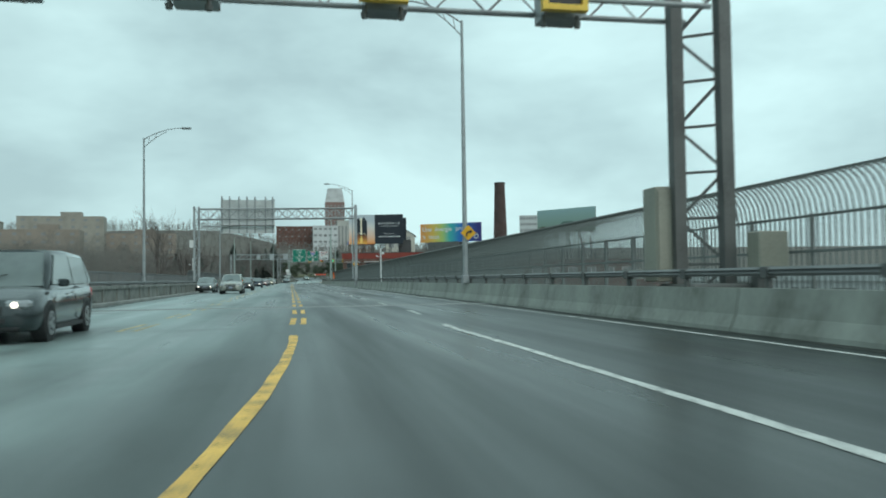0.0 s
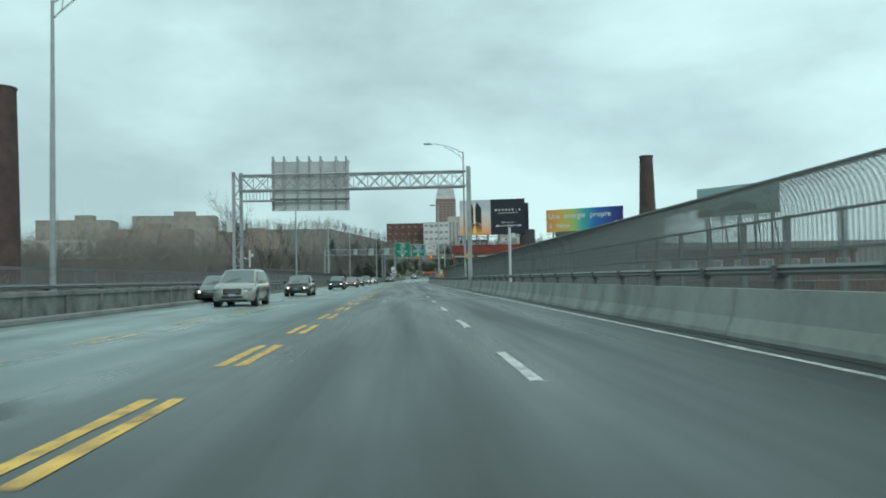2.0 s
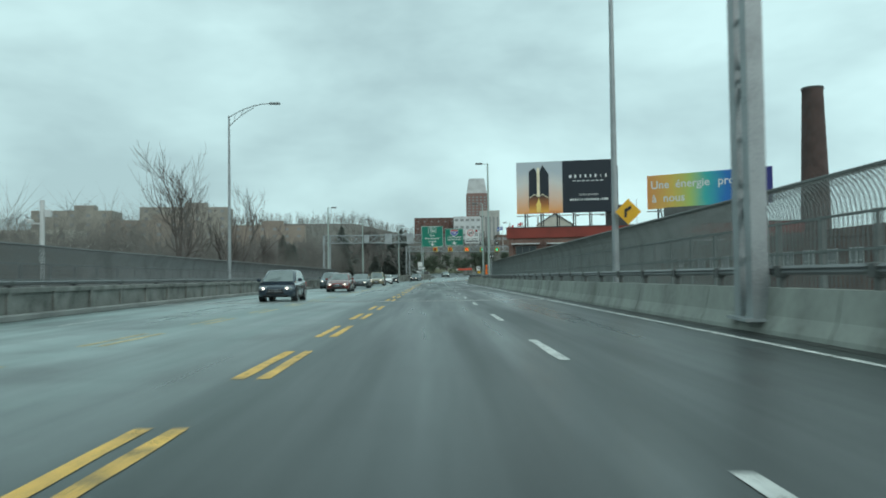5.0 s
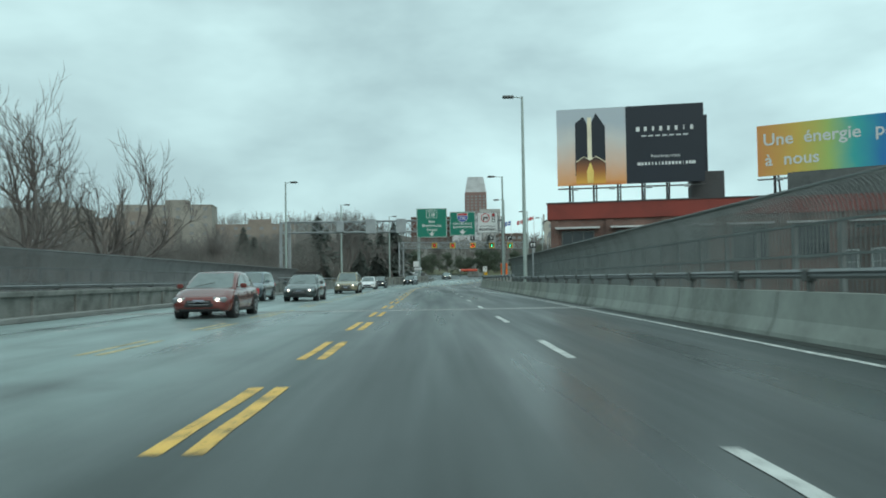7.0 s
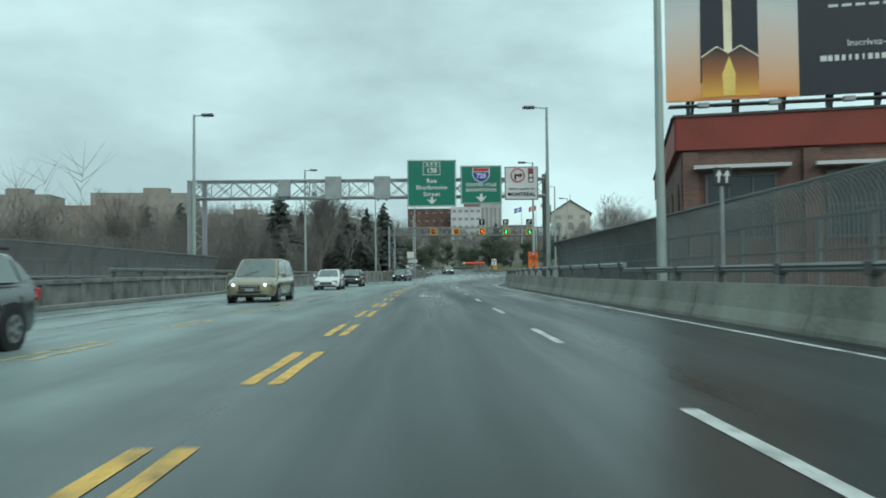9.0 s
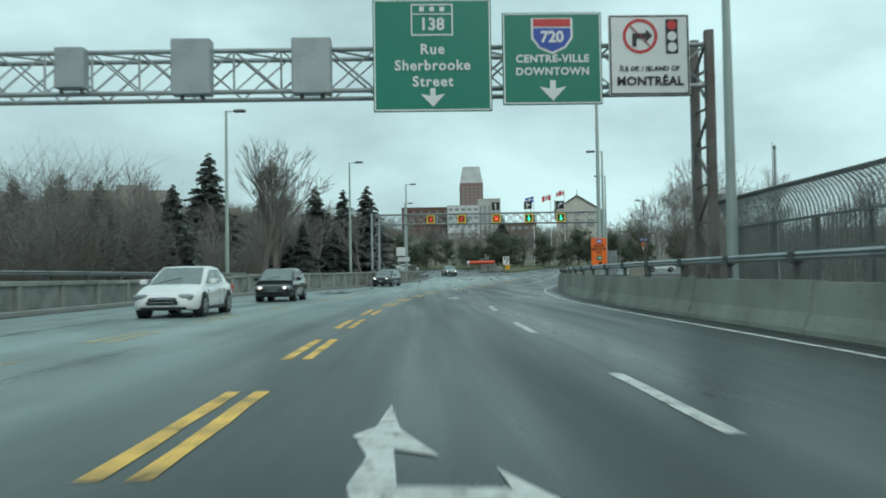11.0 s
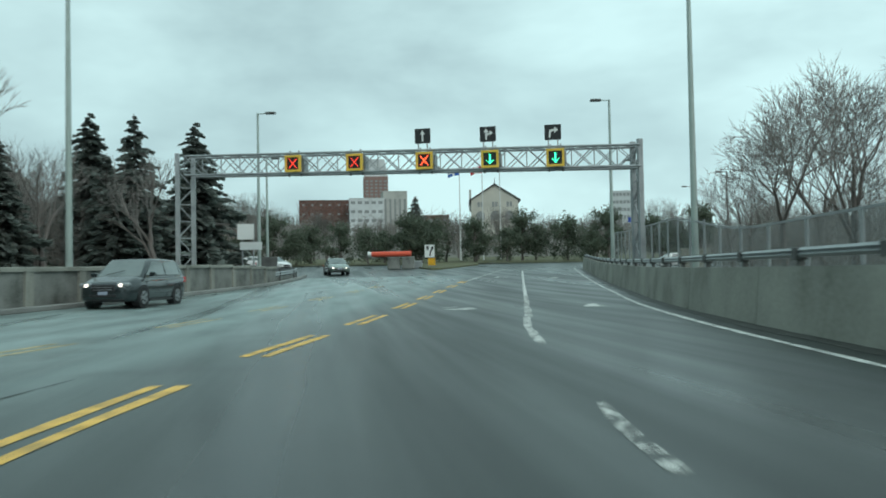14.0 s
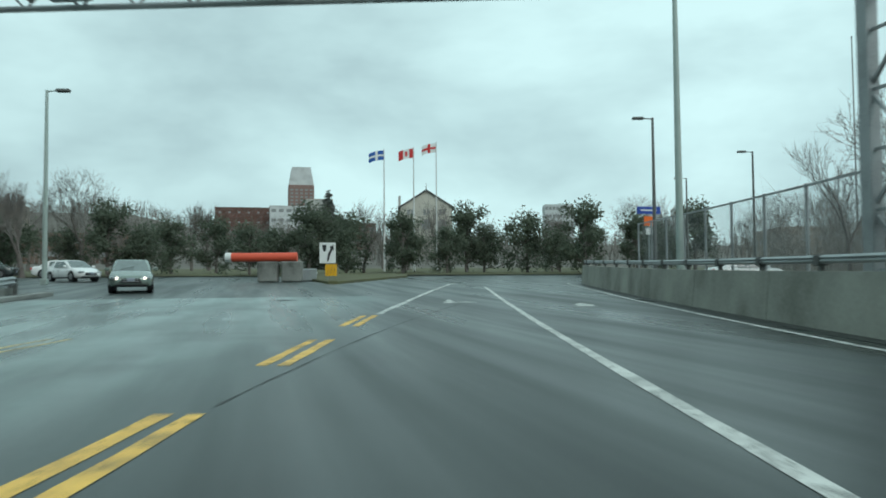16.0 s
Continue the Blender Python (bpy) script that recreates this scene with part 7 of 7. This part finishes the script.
thicket("thicket", 5200, right_belt, 1.6, 7.4, 17, 0.024, "low brown scrub behind the ramp fence")
thicket("woods", 3600, mid_left, 9.0, 16.0, 20, 0.07, "brown leafless woods beyond the bridge approach")
thicket("woods", 2000, low_left, 8.0, 17.0, 20, 0.06, "brown leafless woods on the lower ground")
thicket("woods", 6000, far_hill, 7.0, 13.0, 11, 0.2, "brown leafless woods on the far slope")

# park lawn
park_y = [345, 352, 360, 372, 390, 412]
lawn = tagged(grid_sheet("lawn", list(range(-60, 141, 20)), park_y, lambda x, y: ground_z(y) + 0.02, GRASS), "dull green park lawn", "lawn", kind="structure")
verge = tagged(grid_sheet("verge", [-48, -38, -28, -20, -14.5], list(range(236, 302, 6)), lambda x, y: ground_z(y) - 0.02 if x < -15 else ground_z(y) - 0.03, GRASS), "rough grass under the trees", "lawn", kind="structure")

# ---- vehicles ----
HEADLIGHT = emitter("lit_headlight", (1.0, 0.93, 0.78), 3.0)
# Glass colour lightened to hold the sky's reflection in the panes.
CAR_GLASS = material("sky_toned_car_glass", (0.14, 0.175, 0.172), 0.07, var=0.3, scale=1, fine=4, bump=0, spec=1.0)
TRIM = material("black_car_trim", (0.018, 0.018, 0.019), 0.5, var=0.2, bump=0)
RIM = material("alloy_rim", (0.4, 0.41, 0.42), 0.35, 0.8, var=0.2, bump=0)
PLATE_BAR = material("grey_blue_plate_bar", (0.3, 0.34, 0.42), 0.5, var=0.1, bump=0)


def paint(name, rgb, metal=0.3):
    m = material(name, rgb, 0.22, metal, var=0.12, scale=2, fine=10, bump=0)
    m.node_tree.nodes["Principled BSDF"].inputs["Coat Weight"].default_value = 0.9
    return m


def loft(bm, rings):
    rs = [[bm.verts.new(p) for p in r] for r in rings]
    n = len(rs[0])
    for a, b in zip(rs, rs[1:]):
        for k in range(n):
            bm.faces.new((a[k], a[(k + 1) % n], b[(k + 1) % n], b[k]))
    bm.faces.new(rs[0][::-1])
    bm.faces.new(rs[-1])
    return bm


def vehicle(name, x, y, z, rz, mat, kind, label, lights=True, group="oncoming cars"):
    """A car with its nose to -y: lofted body, cabin, panes, lamps, wheels."""
    L, W, H, belt, hood, nose, wind, roof0, roof1, back, deck = {
        "sedan": (4.6, 1.8, 1.45, 0.93, 0.9, 0.68, -1.15, -0.2, 0.95, 1.75, 0.98),
        "hatch": (4.1, 1.75, 1.5, 0.95, 0.93, 0.72, -1.3, -0.4, 1.2, 1.9, 1.0),
        "wagon": (4.7, 1.82, 1.46, 0.95, 0.92, 0.7, -1.15, -0.2, 1.75, 2.25, 1.02),
        "suv": (4.55, 1.86, 1.66, 1.05, 1.03, 0.86, -1.25, -0.4, 1.75, 2.15, 1.12),
        "van": (5.0, 1.95, 1.76, 1.02, 1.0, 0.8, -1.35, -0.55, 2.1, 2.42, 1.08)}[kind]
    hw, f, r = W / 2, -L / 2, L / 2
    ob = empty(name, pose(x, y, z, 0, 0, rz), label, "van" if kind == "van" else "car", group)

    def ring(yy, zb, zt, w):
        half = [(0.8, 0.0), (0.93, 0.05), (0.985, 0.2), (1.0, 0.45), (0.985, 0.68), (0.95, 0.85), (0.88, 0.95), (0.74, 1.0), (0.4, 1.025)]
        return [(-w * u, yy, zb + v * (zt - zb)) for u, v in half] + [(w * u, yy, zb + v * (zt - zb)) for u, v in half[::-1]]

    part("body", loft(bmesh.new(), [ring(f, 0.38, nose - 0.16, hw * 0.55), ring(f + 0.03, 0.31, nose - 0.09, hw * 0.72), ring(f + 0.1, 0.26, nose - 0.03, hw * 0.84), ring(f + 0.24, 0.22, nose + 0.02, hw * 0.93),
                                     ring(f + 0.5, 0.2, nose * 0.68 + hood * 0.32 + 0.03, hw * 0.985), ring((f + wind + 0.25) / 2, 0.2, nose * 0.35 + hood * 0.65 + 0.03, hw), ring(wind - 0.25, 0.2, hood, hw), ring(wind + 0.12, 0.2, belt - 0.01, hw),
                                     ring(wind + 0.5, 0.2, belt, hw), ring((roof0 + roof1) / 2, 0.2, belt + 0.01, hw), ring(back - 0.2, 0.2, deck, hw * 0.99), ring(r - 0.3, 0.22, deck - 0.01, hw * 0.96), ring(r - 0.1, 0.28, deck - 0.06, hw * 0.9), ring(r, 0.36, deck - 0.16, hw * 0.76)]), mat, ob, smooth=True)

    def cabin_ring(yy, zt, w0, w1):
        half = [(w0, belt - 0.2), (w1 * 1.01, zt - 0.09), (w1 * 0.97, zt - 0.035), (w1 * 0.88, zt - 0.006), (w1 * 0.5, zt + 0.006)]
        return [(-u, yy, v) for u, v in half] + [(u, yy, v) for u, v in half[::-1]]

    w0, w1 = hw * 0.93, hw * 0.76
    zf, zr = belt - 0.03, deck - 0.02
    part("cabin", loft(bmesh.new(), [cabin_ring(wind, zf, w0, w0 * 0.97), cabin_ring((wind + roof0) / 2, (zf + H - 0.03) / 2 + 0.012, w0, (w0 + w1) / 2), cabin_ring(roof0, H - 0.03, w0, w1), cabin_ring((roof0 + roof1) / 2, H, w0, w1), cabin_ring(roof1, H - 0.04, w0, w1), cabin_ring((roof1 + back) / 2, (H - 0.04 + zr) / 2 + 0.012, w0, (w0 + w1) / 2), cabin_ring(back, zr, w0, w0 * 0.95)]), mat, ob, smooth=True)

    def pane(pts, shift, nm):
        bm = bmesh.new()
        top = [bm.verts.new(Vector(p) + Vector(shift)) for p in pts]
        low = [bm.verts.new(Vector(p) + Vector(shift) * 0.3) for p in pts]
        bm.faces.new(top)
        bm.faces.new(low[::-1])
        for i in range(len(pts)):
            j = (i + 1) % len(pts)
            bm.faces.new((top[i], top[j], low[j], low[i]))
        return part(nm, bm, CAR_GLASS, ob)

    def mid(a, b, t):
        return a + (b - a) * t

    z1 = H - 0.1
    fy = [mid(wind, roof0, t) for t in (0.03, 0.92)]
    fz = [mid(zf, H - 0.03, t) for t in (0.03, 0.92)]
    by = [mid(back, roof1, t) for t in (0.14, 0.86)]
    bz = [mid(zr, H - 0.04, t) for t in (0.14, 0.86)]
    pane([(-w0 * 0.86, fy[0], fz[0]), (w0 * 0.86, fy[0], fz[0]), (w1 * 0.84, fy[1], fz[1]), (-w1 * 0.84, fy[1], fz[1])], (0, -0.012, 0.016), "windscreen")
    pane([(-w0 * 0.82, by[0], bz[0]), (w0 * 0.82, by[0], bz[0]), (w1 * 0.82, by[1], bz[1]), (-w1 * 0.82, by[1], bz[1])], (0, 0.012, 0.016), "rear_window")
    cuts = [mid(wind, roof0, 0.72), mid(roof0, roof1, 0.42), mid(roof0, roof1, 0.98)]
    for s in (-1, 1):
        wa, wb = s * (w0 * 0.985), s * (w1 + 0.015)
        pane([(wa, mid(wind, roof0, 0.25), belt + 0.03), (wa, cuts[1] - 0.04, belt + 0.03), (wb, cuts[1] - 0.04, z1 - 0.02), (wb, roof0 + 0.05, z1 - 0.02)], (s * 0.02, 0, 0), "side_window")
        pane([(wa, cuts[1] + 0.04, belt + 0.03), (wa, cuts[2] - 0.02, belt + 0.04), (wb, cuts[2] - 0.1, z1 - 0.02), (wb, cuts[1] + 0.04, z1 - 0.02)], (s * 0.02, 0, 0), "side_window")
        if kind in ("van", "wagon", "suv"):
            pane([(wa, cuts[2] + 0.04, belt + 0.05), (wa, mid(roof1, back, 0.55), belt + 0.1), (wb, roof1 - 0.02, z1 - 0.04), (wb, cuts[2] - 0.03, z1 - 0.02)], (s * 0.02, 0, 0), "side_window")
        m = part("mirror", box(bmesh.new(), (s * (hw + 0.1), wind + 0.35, belt + 0.06), (0.2, 0.14, 0.15), bevel=0.03), mat, ob)
        lamp = part("headlight", box(bmesh.new(), (s * hw * 0.66, f + 0.17, nose - 0.1), (hw * 0.44, 0.3, 0.16), bevel=0.05), RIM, ob, "clear headlight")
        part("bulb", rod(bmesh.new(), (s * hw * 0.62, f + 0.1, nose - 0.1), (s * hw * 0.62, f + 0.01, nose - 0.1), 0.055, 0.055, 12), HEADLIGHT if lights else RIM, lamp)
        part("tail_light", box(bmesh.new(), (s * hw * 0.78, r - 0.06, deck - 0.22), (hw * 0.3, 0.12, 0.2), bevel=0.02), SIGN_RED, ob)
        part("door_handle", box(bmesh.new(), (s * (hw + 0.01), 0.15, belt - 0.14), (0.03, 0.18, 0.03)), mat, ob)
        for yw in (f + 0.92, r - 0.95):
            rad = 0.34 if kind in ("suv", "van") else 0.315
            part("wheel_arch", rod(bmesh.new(), (s * (hw - 0.25), yw, rad + 0.02), (s * (hw + 0.006), yw, rad + 0.02), rad + 0.06, n=24), TRIM, ob)
            wheel = part("wheel", rod(bmesh.new(), (s * (hw - 0.2), yw, rad), (s * (hw + 0.015), yw, rad), rad, n=24), RUBBER, ob, smooth=True)
            part("rim", rod(bmesh.new(), (s * (hw - 0.02), yw, rad), (s * (hw + 0.025), yw, rad), rad * 0.66, n=20), RIM, wheel)
            for k in range(5):
                a = k * 2 * math.pi / 5
                part("spoke_gap", rod(bmesh.new(), (s * hw, yw + math.cos(a) * rad * 0.4, rad + math.sin(a) * rad * 0.4), (s * (hw + 0.03), yw + math.cos(a) * rad * 0.4, rad + math.sin(a) * rad * 0.4), rad * 0.14, n=8), TRIM, wheel)
    for s in (-1, 1):
        part("sill", bar(bmesh.new(), (s * (hw - 0.02), f + 1.35, 0.24), (s * (hw - 0.02), r - 1.4, 0.24), 0.06, 0.08), TRIM, ob, "black sill")
        for yy in (mid(wind, roof0, 0.2), cuts[1], cuts[2] - 0.05):
            part("door_seam", bar(bmesh.new(), (s * (hw - 0.004), yy, 0.34), (s * (hw - 0.012), yy, belt - 0.16), 0.012, 0.012), TRIM, ob)
        part("fog_lamp", rod(bmesh.new(), (s * hw * 0.66, f + 0.2, 0.42), (s * hw * 0.66, f + 0.07, 0.42), 0.06, n=10), RIM, ob)
    grille = part("grille", box(bmesh.new(), (0, f + 0.02, nose - 0.2), (hw * 0.84, 0.12, 0.25 if kind == "suv" else 0.17), bevel=0.03), TRIM, ob)
    for k in range(2):
        part("chrome_bar", box(bmesh.new(), (0, f - 0.045, nose - 0.16 - 0.08 * k), (hw * 0.7, 0.012, 0.018)), RIM, grille)
    part("bumper", box(bmesh.new(), (0, f + 0.12, 0.29), (hw * 1.4, 0.2, 0.13), bevel=0.05), TRIM, ob)
    part("lower_intake", box(bmesh.new(), (0, f + 0.0, 0.42), (hw * 0.95, 0.08, 0.1), bevel=0.02), TRIM, ob)
    part("number_plate_bar", box(bmesh.new(), (0, f - 0.03, 0.52), (0.32, 0.02, 0.12)), PLATE_BAR, ob)
    part("wiper", bar(bmesh.new(), (-0.45, fy[0] - 0.04, fz[0] + 0.05), (0.12, mid(fy[0], fy[1], 0.28) - 0.05, mid(fz[0], fz[1], 0.28) + 0.05), 0.02), TRIM, ob)
    if kind == "wagon":
        for s in (-1, 1):
            part("roof_rail", bar(bmesh.new(), (s * w1 * 0.92, roof0 + 0.2, H + 0.05), (s * w1 * 0.92, roof1, H + 0.03), 0.04), TRIM, ob)
        for yy in (roof0 + 0.5, roof1 - 0.5):
            part("roof_bar", bar(bmesh.new(), (-w1 * 0.95, yy, H + 0.09), (w1 * 0.95, yy, H + 0.09), 0.05), TRIM, ob)
    return ob


P_GREEN = paint("dark_green_grey_paint", (0.022, 0.032, 0.034))
P_SILVER = paint("silver_beige_paint", (0.36, 0.36, 0.32), 0.5)
P_BLACK = paint("black_car_paint", (0.012, 0.013, 0.014), 0.1)
P_GREY = paint("dark_grey_car_paint", (0.05, 0.062, 0.06))
P_STEEL = paint("steel_grey_car_paint", (0.16, 0.2, 0.22), 0.5)
P_BLUE = paint("dark_blue_car_paint", (0.02, 0.035, 0.055))
P_RED = paint("faded_red_car_paint", (0.17, 0.035, 0.028), 0.2)
P_GOLD = paint("gold_beige_paint", (0.3, 0.26, 0.17), 0.4)
P_WHITE = paint("white_car_paint", (0.78, 0.79, 0.78), 0.0)
P_PALE = paint("pale_green_grey_paint", (0.2, 0.25, 0.22), 0.4)

vehicle("minivan", -7.75, 14.2, 0, 2, P_GREEN, "van", "dark green-grey minivan with lit headlights on the bridge")
vehicle("suv", -7.25, 67.6, 0, 0, P_SILVER, "suv", "silver-beige off-road car on the bridge", lights=False)
vehicle("sedan", -7.3, 88.6, 0, 0, P_BLACK, "sedan", "black sedan on the bridge roadway")
vehicle("sedan", -10.2, 76.0, 0, 0, P_GREY, "sedan", "dark grey sedan in the kerb lane")
vehicle("hatchback", -7.4, 121.8, 0, 0, P_BLUE, "hatch", "dark blue hatchback on the bridge")
vehicle("sedan", -7.3, 145.5, 0, 0, P_RED, "sedan", "faded red sedan with lit yellow headlights")
vehicle("wagon", -7.4, 164.5, 0, 0, P_GREY, "wagon", "dark grey wagon with roof bars")
vehicle("suv", -10.6, 165.6, 0, 0, P_STEEL, "suv", "steel-grey off-road car with lit headlights")
vehicle("minivan", -7.3, 187.5, 0, 0, P_GOLD, "van", "gold-beige minivan with lit headlights")
vehicle("sedan", -7.45, 211.9, 0, 0, P_WHITE, "sedan", "white sedan with dark grille on the roadway", lights=False)
vehicle("sedan", -7.0, 225.4, 0, -2, P_BLACK, "hatch", "black hatchback with lit headlights")
vehicle("suv", -3.9, 266.4, ground_z(266.4), -13, P_GREEN, "suv", "dark green off-road car with lit headlights near the bend")
vehicle("sedan", 3.6, 307.5, ground_z(307.5), 7, P_PALE, "sedan", "pale green-grey car with lit headlights")
vehicle("sedan", -3.0, 328.0, ground_z(328), 40, P_WHITE, "sedan", "white car turning at the junction", lights=False)
vehicle("sedan", 36.0, 309.0, ground_z(309), 80, P_WHITE, "sedan", "white car standing behind the ramp fence", lights=False, group="far cars")
for i, (x, y, m, k) in enumerate(((-6.0, 339.5, P_WHITE, "sedan"), (-12.0, 340.5, P_GREY, "suv"))):
    vehicle("sedan", x, y, ground_z(y) + 0.0, 86, m, k, "distant car on the cross street", lights=False, group="far cars")
